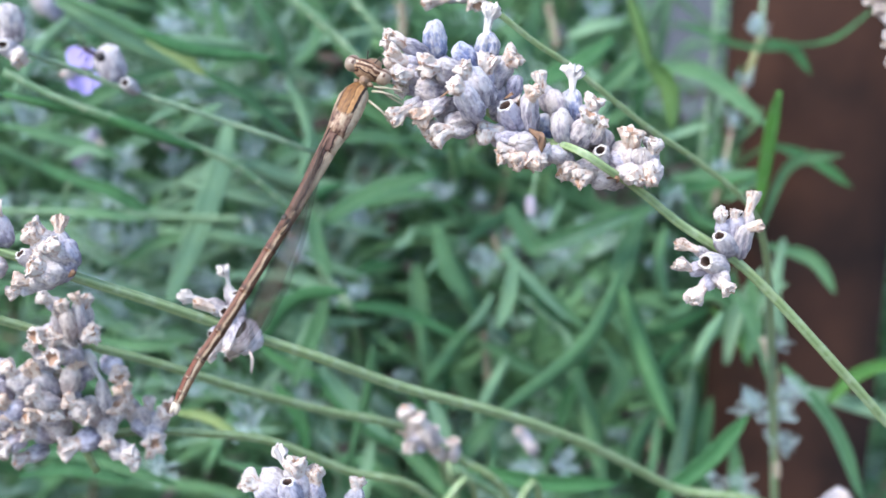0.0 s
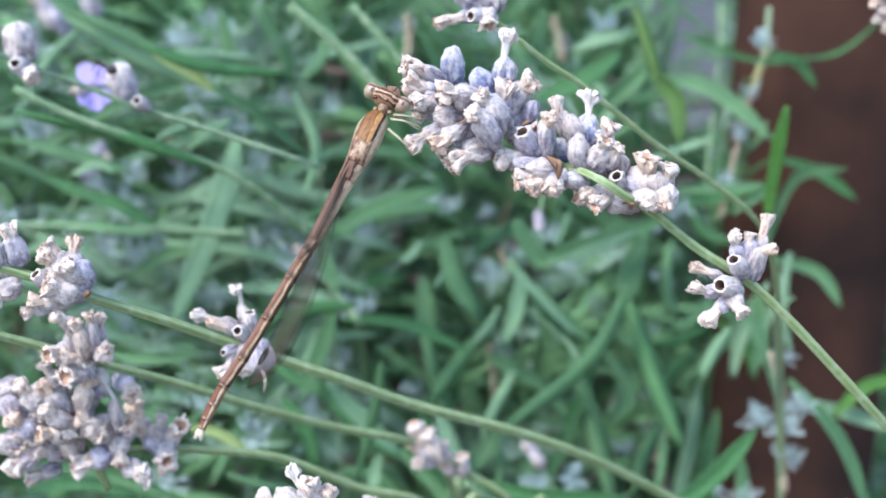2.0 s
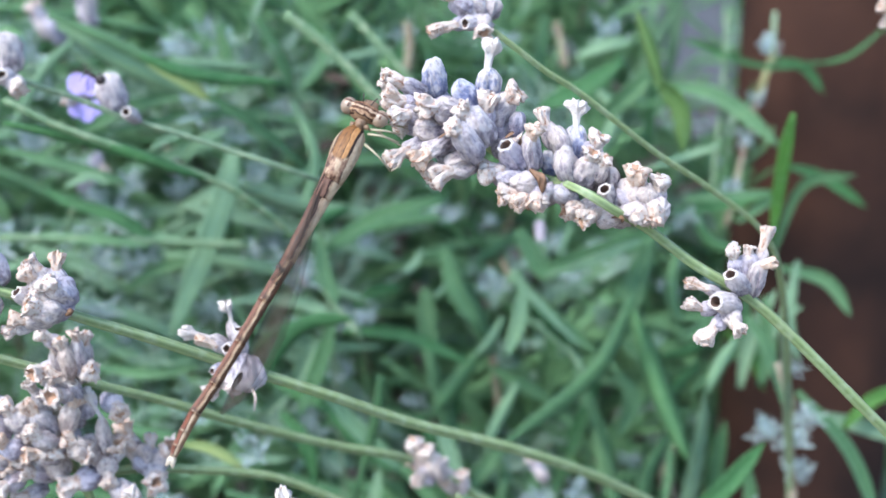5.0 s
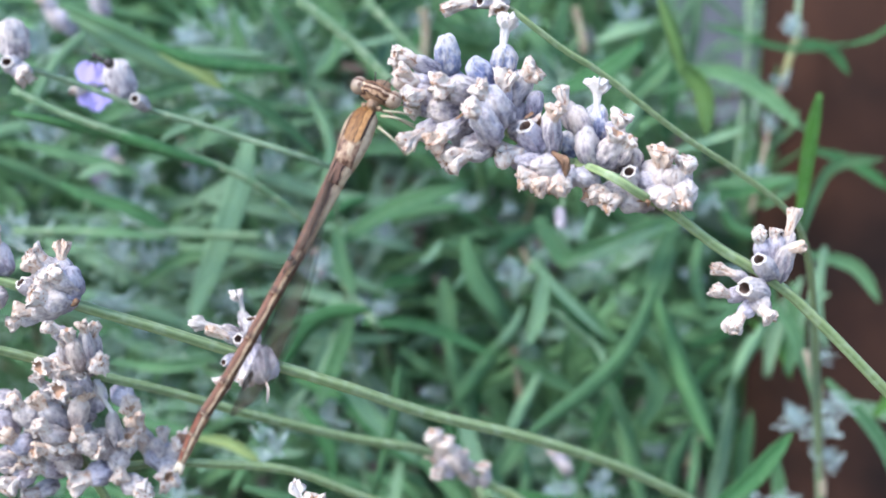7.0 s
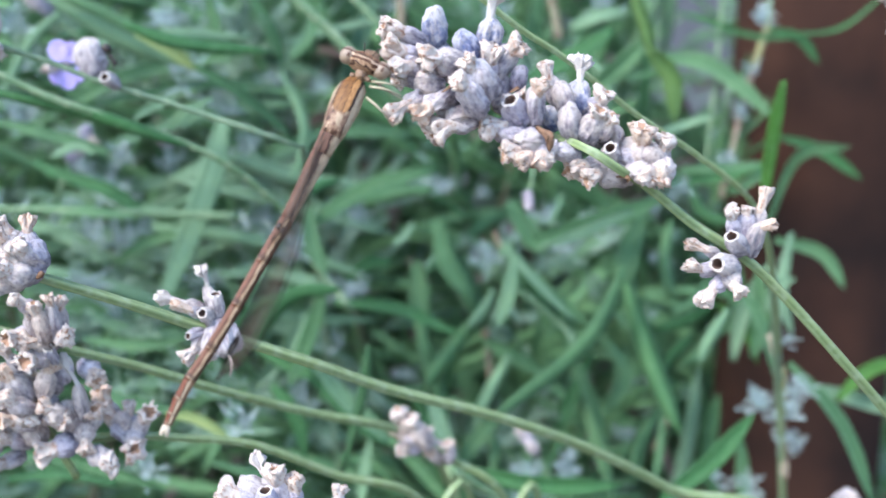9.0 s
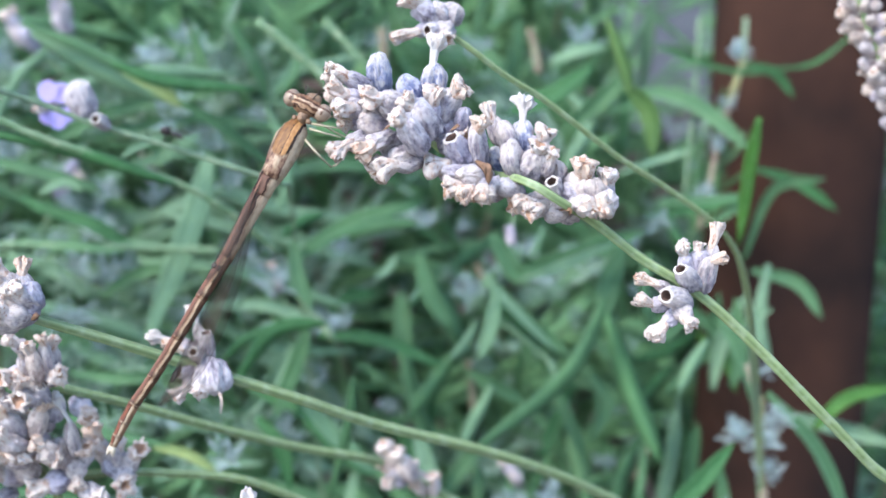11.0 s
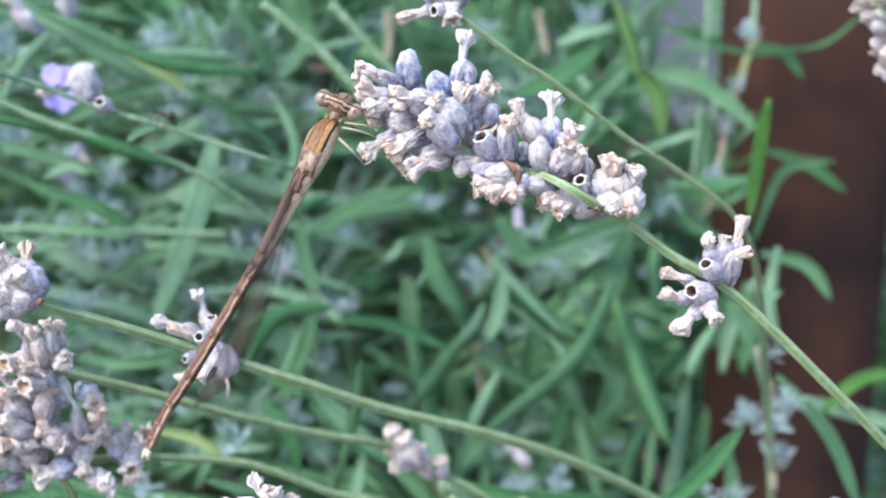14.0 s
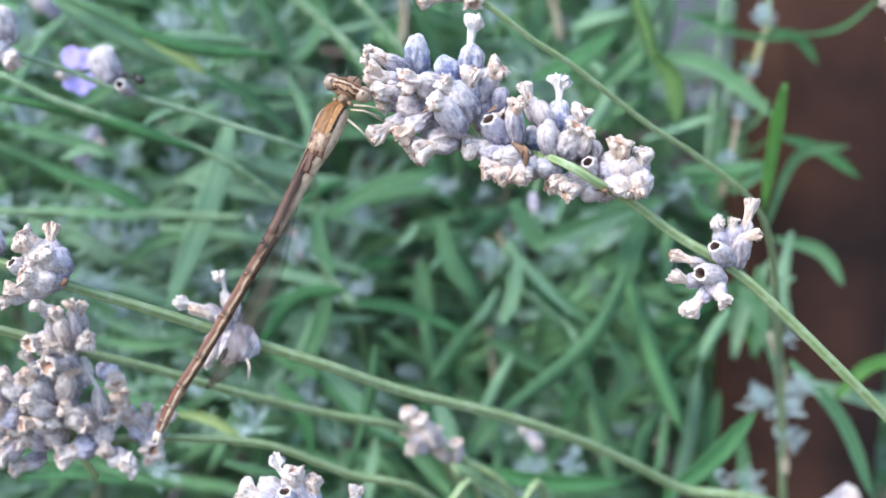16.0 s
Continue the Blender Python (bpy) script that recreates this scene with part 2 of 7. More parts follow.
SILVER = leaf_material("silver_young_leaves", (0.40, 0.52, 0.56), (0.55, 0.66, 0.71), True)
GREY_GREEN = leaf_material("dull_young_leaves", (0.21, 0.34, 0.26), (0.36, 0.50, 0.42), True)
ICE = leaf_material("pale_blue_young_leaves", (0.52, 0.66, 0.72), (0.66, 0.78, 0.83), True)
SILVER_GREEN = leaf_material("grey_green_young_leaves", (0.20, 0.38, 0.29), (0.40, 0.56, 0.48), True)
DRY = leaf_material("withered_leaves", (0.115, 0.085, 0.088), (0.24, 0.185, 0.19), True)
RUST = rust_material()
SOIL = plain("soil", (0.035, 0.024, 0.018), (0.12, 0.085, 0.065), 60.0, 0.95, bump=0.8)
WALL = plain("grey_render", (0.085, 0.092, 0.108), (0.13, 0.138, 0.158), 30.0, 0.9)
THORAX = thorax_material()
MAUVE, RED, BLACK, TAN, CREAMY = (0.160, 0.078, 0.053), (0.125, 0.038, 0.019), (0.028, 0.010, 0.007), (0.25, 0.145, 0.088), (0.44, 0.34, 0.24)
ABDOMEN_FRONT = abdomen_material("abdomen_front", [(0.0, (0.09, 0.05, 0.038)), (0.10, MAUVE), (0.40, (0.12, 0.060, 0.042)), (0.68, BLACK), (0.75, (0.30, 0.21, 0.145)), (0.84, CREAMY)], 0.30, 0.0)
ABDOMEN = abdomen_material("abdomen_brown", [(0.0, (0.07, 0.035, 0.026)), (0.08, MAUVE), (0.30, (0.125, 0.050, 0.030)), (0.50, (0.055, 0.019, 0.011)), (0.60, TAN), (0.70, (0.42, 0.31, 0.21)), (0.88, (0.40, 0.28, 0.19)), (0.96, (0.10, 0.05, 0.03))], 0.36, 0.6)
ABDOMEN_BASE = abdomen_material("abdomen_base", [(0.0, (0.09, 0.05, 0.038)), (0.12, (0.16, 0.086, 0.060)), (0.30, MAUVE), (0.52, (0.15, 0.078, 0.054)), (0.72, BLACK), (0.80, (0.30, 0.21, 0.145)), (0.88, CREAMY)], 0.30, 0.0)
ABDOMEN_REAR = abdomen_material("abdomen_rear", [(0.0, BLACK), (0.12, RED), (0.60, BLACK), (0.68, CREAMY), (0.92, TAN)], 0.30, 0.6)
HEAD = head_material()
PALE = plain("pale_joint", (0.05, 0.024, 0.016), (0.46, 0.32, 0.21), 1400.0, 0.5)
EYE = plain("pale_eye", (0.17, 0.112, 0.076), (0.35, 0.265, 0.20), 1300.0, 0.3)
EYE_DARK = plain("eye_cap", (0.045, 0.016, 0.009), (0.14, 0.06, 0.03), 1300.0, 0.3)
LEG = plain("pale_leg", (0.24, 0.20, 0.13), (0.42, 0.37, 0.26), 900.0, 0.5)
WING = wing_material()
VEIN = plain("wing_vein", (0.018, 0.012, 0.009), (0.05, 0.032, 0.022), 900.0, 0.6)
BRACT = plain("brown_bract", (0.08, 0.035, 0.02), (0.30, 0.17, 0.10), 1500.0, 0.7)
LILAC = plain("lilac_petal", (0.34, 0.27, 0.68), (0.48, 0.40, 0.80), 400.0, 0.6, sheen_weight=0.3)
ANT_BODY = plain("ant_body", (0.012, 0.009, 0.010), (0.035, 0.022, 0.021), 900.0, 0.5)


# ---- mesh helpers ----
def mesh(name, verts, faces, material, smooth=True):
    me = bpy.data.meshes.new(name)
    me.from_pydata([tuple(v) for v in verts], [], faces)
    me.materials.append(material)
    if smooth:
        me.polygons.foreach_set("use_smooth", [True] * len(me.polygons))
    me.update()
    return me


def marked(me, sides, turns):
    """Adds a map that runs across a swept blade (turns 1) or over the ridges of a stem (turns 4)."""
    ring = np.array([0.5 + 0.5 * math.cos(turns * 2 * math.pi * k / sides) for k in range(sides)])
    corner = np.zeros(len(me.loops), dtype=np.int32)
    me.loops.foreach_get("vertex_index", corner)
    uv = np.full((len(corner), 2), 0.5)
    uv[:, 0] = ring[corner % sides]
    me.uv_layers.new(name="across").data.foreach_set("uv", uv.ravel())
    return me


def part(name, me, parent, label="", m=None):
    ob = new(name, me)
    ob.parent = parent
    if m is not None:
        ob.matrix_basis = m
    if label:
        ob["label"] = label
    return ob


def thing(name, place, label, category, group="", kind=""):
    ob = new(name)
    ob.empty_display_size = 0.005
    ob.location = place
    return tagged(ob, label, category, group, kind)


def curve_points(controls, steps):
    """A smooth line through the control points."""
    p = [Vector(c) for c in controls]
    p = [2 * p[0] - p[1], *p, 2 * p[-1] - p[-2]]
    out = []
    for i in range(1, len(p) - 2):
        a, b, c, d = p[i - 1 : i + 3]
        for s in range(steps):
            t = s / steps
            out.append(0.5 * (2 * b + (c - a) * t + (2 * a - 5 * b + 4 * c - d) * t * t + (3 * b - a - 3 * c + d) * t ** 3))
    return out + [p[-2]]


def sweep(line, widths, thick=1.0, sides=8, facing=None, ribs=0.0, fold=0.0, twist=0.0):
    """A closed tube or blade along a line: verts, faces. widths are full widths; facing: the normal of the flat side."""
    verts, faces = [], []
    n = len(line)
    side = None
    for i, p in enumerate(line):
        tan = (line[min(i + 1, n - 1)] - line[max(i - 1, 0)]).normalized()
        nor = Vector(facing) if facing is not None else Vector((0.31, -0.8, 0.52))
        if twist:
            nor = Matrix.Rotation(twist * i / (n - 1), 3, tan) @ nor
        side = tan.cross(nor).normalized()
        up = side.cross(tan)
        for k in range(sides):
            a = 2 * math.pi * k / sides
            r = widths[i] / 2 * (1 + ribs * math.cos(4 * a) + ribs * 0.35 * math.cos(8 * a))
            x, y = math.cos(a) * r, math.sin(a) * r * thick
            y += fold * (abs(x) - widths[i] * 0.25)
            verts.append(p + side * x + up * y)
    for i in range(n - 1):
        for k in range(sides):
            a, b = i * sides + k, i * sides + (k + 1) % sides
            faces.append((a, b, b + sides, a + sides))
    faces.append(tuple(reversed(range(sides))))
    faces.append(tuple(range((n - 1) * sides, n * sides)))
    return verts, faces


def stem_part(parent, controls, width, end=None, material=None, name="stem", label=""):
    """A square-ribbed stem as a part, its points given in the world."""
    o = parent.location
    line = [q - o for q in curve_points(controls, 8)]
    end = width if end is None else end
    n = len(line)
    w = [width + (end - width) * i / (n - 1) for i in range(n)]
    w = [v * (1 + 0.05 * noise.noise(Vector((i * 0.6, width * 900, 2.0)))) for i, v in enumerate(w)]
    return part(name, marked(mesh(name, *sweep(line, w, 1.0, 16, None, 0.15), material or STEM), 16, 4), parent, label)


def blade(controls, width, rng, facing=None, steps=5, sides=8):
    line = curve_points(controls, steps)
    n = len(line)
    w = []
    for i in range(n):
        t = i / (n - 1)
        w.append(width * max(0.06, min(1.0, 0.42 + 1.7 * t) * (1 - max(0.0, (t - 0.62) / 0.38) ** 2.4)))
    f = facing or (rng.uniform(-0.5, 0.5), -1.0, rng.uniform(0.1, 0.9))
    return sweep(line, w, 0.14, sides, f, 0.0, rng.choice((-1, 1, 1)) * rng.uniform(0.45, 1.1), rng.uniform(-0.6, 0.6))


# ---- shared shapes of the lavender ----
def calyx_mesh(seed, opened, material):
    """A ribbed calyx, shrivelled and dented; opened: with a lipped mouth and a dark hollow."""
    rng = random.Random(seed)
    sides = 52
    prof = [(0.0, 0.24), (0.04, 0.50), (0.11, 0.76), (0.22, 0.92), (0.36, 1.0), (0.52, 1.02), (0.66, 1.0), (0.78, 0.93), (0.87, 0.80)]
    prof += [(0.93, 0.72), (0.985, 0.70), (1.01, 0.63), (1.0, 0.47), (0.88, 0.38), (0.60, 0.30)] if opened else [(0.94, 0.60), (0.985, 0.34), (1.0, 0.10)]
    verts, faces, off = [], [], rng.uniform(0, 90)
    bend, flat, fold = rng.uniform(-0.16, 0.16), rng.uniform(0.76, 0.95), rng.uniform(0, 6.28)
    for j, (z, r) in enumerate(prof):
        for k in range(sides):
            a = 2 * math.pi * k / sides
            rib = 1 + 0.020 * math.cos(13 * a) * min(1, z * 5)
            q = Vector((math.cos(a), math.sin(a), z * 2))
            d = noise.noise_vector(q * 1.1 + Vector((off, 0, 0))) * 0.20 + noise.noise_vector(q * 3.4 + Vector((0, off, 0))) * 0.16
            crease = math.cos((a - fold) / 2) ** 40 * 0.22 + math.cos((a - fold - 2.4) / 2) ** 60 * 0.16
            r = prof[j][1] * (1 - crease * min(1, z * 4))
            if opened and z > 0.85:
                d, r = d * 0.45, prof[j][1]
            lip = 0.03 * math.sin(5 * a + off) if opened and z > 0.92 and r > 0.5 else 0.0
            x, y = math.cos(a) * r * rib + d.x * min(1, r * 1.6) + bend * z * z * 2, math.sin(a) * r * rib * flat + d.y * min(1, r * 1.6)
            verts.append((x * 0.5, y * 0.5, z + lip + d.z * 0.2))
    for j in range(len(prof) - 1):
        for k in range(sides):
            a, b = j * sides + k, j * sides + (k + 1) % sides
            faces.append((a, b, b + sides, a + sides))
    faces.append(tuple(reversed(range(sides))))
    faces.append(tuple(range((len(prof) - 1) * sides, len(prof) * sides)))
    me = mesh("calyx", verts, faces, material)
    if opened:
        me.materials.append(HOLE)
        me.materials.append(PETAL_WHITE)
        first = (len(prof) - 3) * sides
        for f in me.polygons:
            if min(f.vertices) >= first:
                f.material_index = 1
            elif min(f.vertices) >= first - 2 * sides:
                f.material_index = 2
    return me


def petal_mesh(seed, slender):
    """A shrivelled corolla: a short tube with crumpled lobes that fold back, closed at its end."""
    rng = random.Random(seed)
    sides = 44
    off = rng.uniform(0, 90)
    neck = 0.26 if slender else 0.60
    low, high = (0.20, 0.36) if not slender else (0.50, 0.64)
    prof = [(-0.15, neck * 0.9), (0.08, neck), (low, neck * 1.08), (high, 0.70), (0.62 if not slender else 0.76, 0.88), (0.80, 0.94), (0.93, 0.84), (1.0, 0.66), (0.97, 0.48), (0.82, 0.34), (0.60, 0.12)]
    if seed % 3:  # pinched shut instead of cupped
        prof[-4:] = [(0.99, 0.60), (1.0, 0.40), (1.01, 0.22), (1.0, 0.06)]
    verts, faces = [], []
    for j, (z, r) in enumerate(prof):
        for k in range(sides):
            a = 2 * math.pi * k / sides
            flare = min(1.0, max(0.0, z - 0.25) * 1.8)
            lobe = 1 + flare * (0.12 * math.cos(5 * a + off) + 0.10 * math.cos(2 * a - off))
            q = Vector((math.cos(a) * r, math.sin(a) * r, z))
            d = noise.noise_vector(q * 1.5 + Vector((off, 3, 0))) * (0.20 + 0.34 * flare) + noise.noise_vector(q * 4.0 + Vector((off, 0, 7))) * (0.08 + 0.14 * flare)
            puff = 1 + (0.10 + 0.34 * flare) * (0.45 - 2.2 * abs(noise.noise(q * 2.3 + Vector((off, 9, 2))))) + 0.14 * flare * (0.4 - 2.0 * abs(noise.noise(q * 5.5 + Vector((4, off, 2)))))
            verts.append((0.5 * (math.cos(a) * r * lobe * puff + d.x), 0.5 * (math.sin(a) * r * lobe * puff + d.y), z * (0.75 + 0.25 * puff) + 0.35 * d.z))
    for j in range(len(prof) - 1):
        for k in range(sides):
            a, b = j * sides + k, j * sides + (k + 1) % sides
            faces.append((a, b, b + sides, a + sides))
    faces.append(tuple(reversed(range(sides))))
    faces.append(tuple(range((len(prof) - 1) * sides, len(prof) * sides)))
    me = mesh("dried_petals", verts, faces, PETAL_WHITE if slender else PETAL)
    me.materials.append(PETAL_INSIDE)
    for f in me.polygons:
        if min(f.vertices) >= (len(prof) - (2 if seed % 3 else 3)) * sides:
            f.material_index = 1
    return me


OPEN = [calyx_mesh(10 + i, True, CALYX) for i in range(8)]
SHUT = [calyx_mesh(30 + i, False, CALYX_BLUE) for i in range(6)]
SHUT_GREY = [calyx_mesh(40 + i, False, CALYX) for i in range(7)]
OPEN_PALE = [calyx_mesh(80 + i, True, CALYX_PALE) for i in range(8)]
SHUT_PALE = [calyx_mesh(90 + i, False, CALYX_PALE) for i in range(6)]
SHUT_PINK = [calyx_mesh(120 + i, False, CALYX_PINK) for i in range(5)]
CRUMPLED = [petal_mesh(50 + i, False) for i in range(9)]
SLENDER = [petal_mesh(70 + i, True) for i in range(5)]
buds = random.Random(4)
swaying = pinkish = mixed = None


def along(base, tip, width, turn):
    """The pose and scale that lay a unit shape (z from 0 to 1, width 1) from base to tip."""
    v = Vector(tip) - Vector(base)
    q = v.to_track_quat("Z", "Y")
    return Matrix.Translation(base) @ q.to_matrix().to_4x4() @ Matrix.Rotation(turn, 4, "Z") @ Matrix.Diagonal((width, width, v.length, 1))


def calyx(spike, base, tip, width, sort="c", petals=None, size=1.0):
    """One calyx of a spike. sort: c crumpled petals at its mouth, o an empty open mouth, p a shut bud, b a shut bluish
    bud, f long slender petals, v those on a bluish bud.
    petals: where the petals end."""
    o = spike.location
    base, tip = Vector(base) - o, Vector(tip) - o
    held = spike == swaying
    pool = (OPEN if held else OPEN_PALE) if sort == "o" else SHUT if sort in "bv" else SHUT_GREY if held else SHUT_PALE
    if sort in "cp" and (spike == pinkish or (spike == mixed and buds.random() < 0.7)):
        pool = SHUT_PINK
    ob = part("calyx", buds.choice(pool), spike, "", along(base, tip, width * buds.uniform(0.98, 1.14), buds.uniform(0, 6.28)))
    if sort in "cfv":
        v = (tip - base).normalized()
        if petals is None:
            wag = Vector((buds.uniform(-1, 1), buds.uniform(-1, 1), buds.uniform(-1, 1))) * 0.25
            petals = tip + (v + wag).normalized() * width * (0.62 if sort == "c" else 1.2)
        else:
            petals = Vector(petals) - o
        start = tip - v * width * (0.24 if sort == "c" else 0.12)
        m = along(start, petals, width * size * (0.92 if sort == "c" else 0.76), buds.uniform(0, 6.28))
        pe = part("dried_petals", buds.choice(CRUMPLED if sort == "c" else SLENDER), ob)
        pe.matrix_parent_inverse = ob.matrix_basis.inverted()
        pe.matrix_basis = m
    return ob


def bract(spike, base, tip, width, material=None):
    o = spike.location
    b, t = Vector(base) - o, Vector(tip) - o
    mid = (b + t) / 2 + Vector((0.0004, -0.0006, 0.0004))
    part("bract", mesh("bract", *blade([b, mid, t], width, buds), material or BRACT), spike, "curled papery bract")


# ---- setting ----
def ground():
    n, verts, faces = 60, [], []
    xs = [math.copysign(abs(u) ** 3.2 * 400, u) for u in np.linspace(-1, 1, n)]
    for y in xs:
        for x in xs:
            near = max(0.0, 1 - math.hypot(x, y) / 3)
            verts.append((x, y, 0.02 * near * noise.noise(Vector((x * 6, y * 6, 0)))))
    for j in range(n - 1):
        for i in range(n - 1):
            a = j * n + i
            faces.append((a, a + 1, a + n + 1, a + n))
    tagged(new("ground", mesh("ground", verts, faces, SOIL)), "dark bare garden soil under the lavender bush", "ground", kind="structure")


def box(name, size, material, bevel=0.0):
    bm = bmesh.new()
    bmesh.ops.create_cube(bm, size=1.0)
    bmesh.ops.scale(bm, vec=size, verts=bm.verts)
    if bevel:
        bmesh.ops.bevel(bm, geom=bm.edges[:], offset=bevel, segments=3, affect="EDGES")
    me = bpy.data.meshes.new(name)
    bm.to_mesh(me)
    bm.free()
    me.materials.append(material)
    return me


def garden_wall():
    ob = new("wall_garden", box("wall_garden", (3.0, 0.2, 1.2), WALL, 0.01))
    ob.location = (0.2, 0.95, 0.6)
    tagged(ob, "plain grey rendered garden wall behind the bush", "wall", kind="structure")


POST = (0.0886, 0.17978)


def rusty_post():
    """A steel pipe, rolled from rusty sheet, set in the soil."""
    x, y = POST[:2]
    base = thing("rusty_post", (x, y, 0.0), "rusty brown steel post standing in the soil", "post")
    sides, verts, faces = 48, [], []
    r = 0.0208
    levels = [-0.05 + 0.012 * i for i in range(62)]
    for z in levels:
        for k in range(sides):
            a = 2 * math.pi * k / sides
            q = r * (1 + 0.012 * noise.noise(Vector((math.cos(a) * 2, math.sin(a) * 2, z * 25))))
            verts.append((math.cos(a) * q, math.sin(a) * q, z))
    for i in range(len(levels) - 1):
        for k in range(sides):
            a, b = i * sides + k, i * sides + (k + 1) % sides
            faces.append((a, b, b + sides, a + sides))
    faces.append(tuple(range((len(levels) - 1) * sides, len(levels) * sides)))
    part("shaft", mesh("shaft", verts, faces, RUST), base)


ground()
garden_wall()
rusty_post()


# ---- the bush behind ----
bush = thing("lavender_bush", (0.0, 0.15, 0.0), "green lavender bush of narrow leaves and silvery young shoots", "bush")
leaves = random.Random(8)


def leaf(a, b, c, width, material=None, facing=None):
    o = bush.location
    v, f = blade([Vector(p) - o for p in (a, b, c)], width, leaves, facing)
    part("leaf", marked(mesh("leaf", v, f, material or LEAF), 8, 1), bush)


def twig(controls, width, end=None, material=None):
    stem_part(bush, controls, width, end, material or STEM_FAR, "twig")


# leaves that hang nearest, from the left of the bush to the post
leaf((-0.04957, 0.08222, 0.40329), (-0.04136, 0.08351, 0.40036), (-0.02675, 0.08716, 0.39854), 0.0025, LEAF_DARK, (0.1, -1.0, 0.5))
leaf((-0.0689, 0.09912, 0.4084), (-0.05504, 0.09562, 0.40305), (-0.04076, 0.09047, 0.39541), 0.00241, LEAF)
leaf((-0.05064, 0.09249, 0.40101), (-0.04471, 0.09025, 0.39848), (-0.04028, 0.08937, 0.39518), 0.00223, LEAF_YELLOW)
leaf((-0.04226, 0.09568, 0.39553), (-0.03418, 0.09731, 0.39004), (-0.02623, 0.10136, 0.38198), 0.00247, LEAF)
leaf((-0.06196, 0.05555, 0.39646), (-0.04915, 0.05586, 0.39378), (-0.03444, 0.05651, 0.38846), 0.00215, LEAF_DARK, (0.1, -1.0, 0.6))
leaf((-0.0419, 0.12012, 0.38243), (-0.04423, 0.11398, 0.3711), (-0.05288, 0.1048, 0.34843), 0.00487, LEAF_PALE)
leaf((-0.01629, 0.16682, 0.40217), (-0.02056, 0.16186, 0.39141), (-0.02289, 0.15647, 0.379), 0.00526, LEAF_PALE)
leaf((-0.03113, 0.12249, 0.39127), (-0.02659, 0.11772, 0.3812), (-0.02847, 0.11314, 0.37183), 0.00256, LEAF_PALE)
leaf((-0.07853, 0.12771, 0.37212), (-0.06395, 0.12387, 0.36552), (-0.04906, 0.12129, 0.36363), 0.00245, LEAF_PALE)
leaf((-0.07205, 0.12569, 0.40323), (-0.07837, 0.12186, 0.39667), (-0.08404, 0.11656, 0.38461), 0.00256, LEAF_PALE)
leaf((-0.00189, 0.10003, 0.37699), (-0.01437, 0.0999, 0.37265), (-0.02458, 0.10015, 0.36588), 0.00379, LEAF)
leaf((-0.05701, 0.08681, 0.38178), (-0.0598, 0.08717, 0.38312), (-0.06476, 0.08768, 0.38114), 0.00149, LEAF_PALE)
leaf((-0.03657, 0.08424, 0.39148), (-0.0411, 0.08365, 0.38929), (-0.04404, 0.08382, 0.38606), 0.00163, LEAF_PALE)
leaf((-0.04672, 0.07339, 0.38962), (-0.04415, 0.07383, 0.39128), (-0.04007, 0.07527, 0.3928), 0.0012, LEAF_PALE)
leaf((-0.03944, 0.13483, 0.40642), (-0.03499, 0.13281, 0.39889), (-0.03177, 0.13179, 0.39123), 0.00312, LEAF)
leaf((-0.04626, 0.12944, 0.40565), (-0.04426, 0.12876, 0.39924), (-0.04574, 0.12878, 0.39159), 0.00263, LEAF)
leaf((0.02784, 0.09619, 0.40132), (0.02151, 0.09597, 0.39663), (0.01355, 0.09713, 0.39325), 0.00343, LEAF_DARK)
leaf((0.03159, 0.10652, 0.40896), (0.03389, 0.1036, 0.40191), (0.03549, 0.10094, 0.39588), 0.00253, LEAF_OLIVE)
leaf((0.03451, 0.10145, 0.39776), (0.03841, 0.10019, 0.39305), (0.03901, 0.09713, 0.38549), 0.00331, LEAF_OLIVE)
leaf((0.04938, 0.15595, 0.40024), (0.06489, 0.1485, 0.39564), (0.07792, 0.14477, 0.39715), 0.0013, LEAF_DARK)
leaf((0.07264, 0.14655, 0.39606), (0.08143, 0.14501, 0.39806), (0.09006, 0.14491, 0.40541), 0.0010, LEAF_DARK)
leaf((0.06727, 0.14894, 0.39725), (0.07323, 0.14636, 0.39538), (0.07682, 0.14402, 0.39048), 0.00213, LEAF_DARK)
leaf((0.03799, 0.1271, 0.37758), (0.04524, 0.12773, 0.37995), (0.05281, 0.12837, 0.38231), 0.00167, LEAF_PALE)
leaf((0.04712, 0.13536, 0.36976), (0.05595, 0.13357, 0.37083), (0.06407, 0.13179, 0.37188), 0.00194, LEAF)
leaf((0.0168, 0.11426, 0.36058), (0.02853, 0.11413, 0.36394), (0.04175, 0.1144, 0.36883), 0.00342, LEAF)
leaf((0.02033, 0.16747, 0.40461), (0.0183, 0.16251, 0.39383), (0.01505, 0.15695, 0.3808), 0.00426, LEAF)
leaf((0.02912, 0.14645, 0.39185), (0.03372, 0.14362, 0.38513), (0.02761, 0.13889, 0.37523), 0.00351, LEAF_PALE)
leaf((-0.03274, 0.08324, 0.34911), (-0.0257, 0.08271, 0.35875), (-0.01616, 0.08119, 0.36079), 0.00265, LEAF_DARK)
leaf((-0.02185, 0.10233, 0.35468), (-0.02401, 0.09925, 0.34704), (-0.02798, 0.09566, 0.33751), 0.00309, LEAF)
leaf((-0.02089, 0.1112, 0.34913), (-0.00901, 0.10994, 0.3483), (0.00331, 0.10763, 0.34356), 0.00251, LEAF_DARK)
leaf((-0.01662, 0.07336, 0.33155), (-0.01304, 0.07205, 0.34601), (-0.01177, 0.07137, 0.35507), 0.00196, LEAF)
leaf((-0.02537, 0.10047, 0.34003), (-0.0169, 0.09646, 0.33278), (-0.00858, 0.09301, 0.32764), 0.00286, LEAF_DARK)
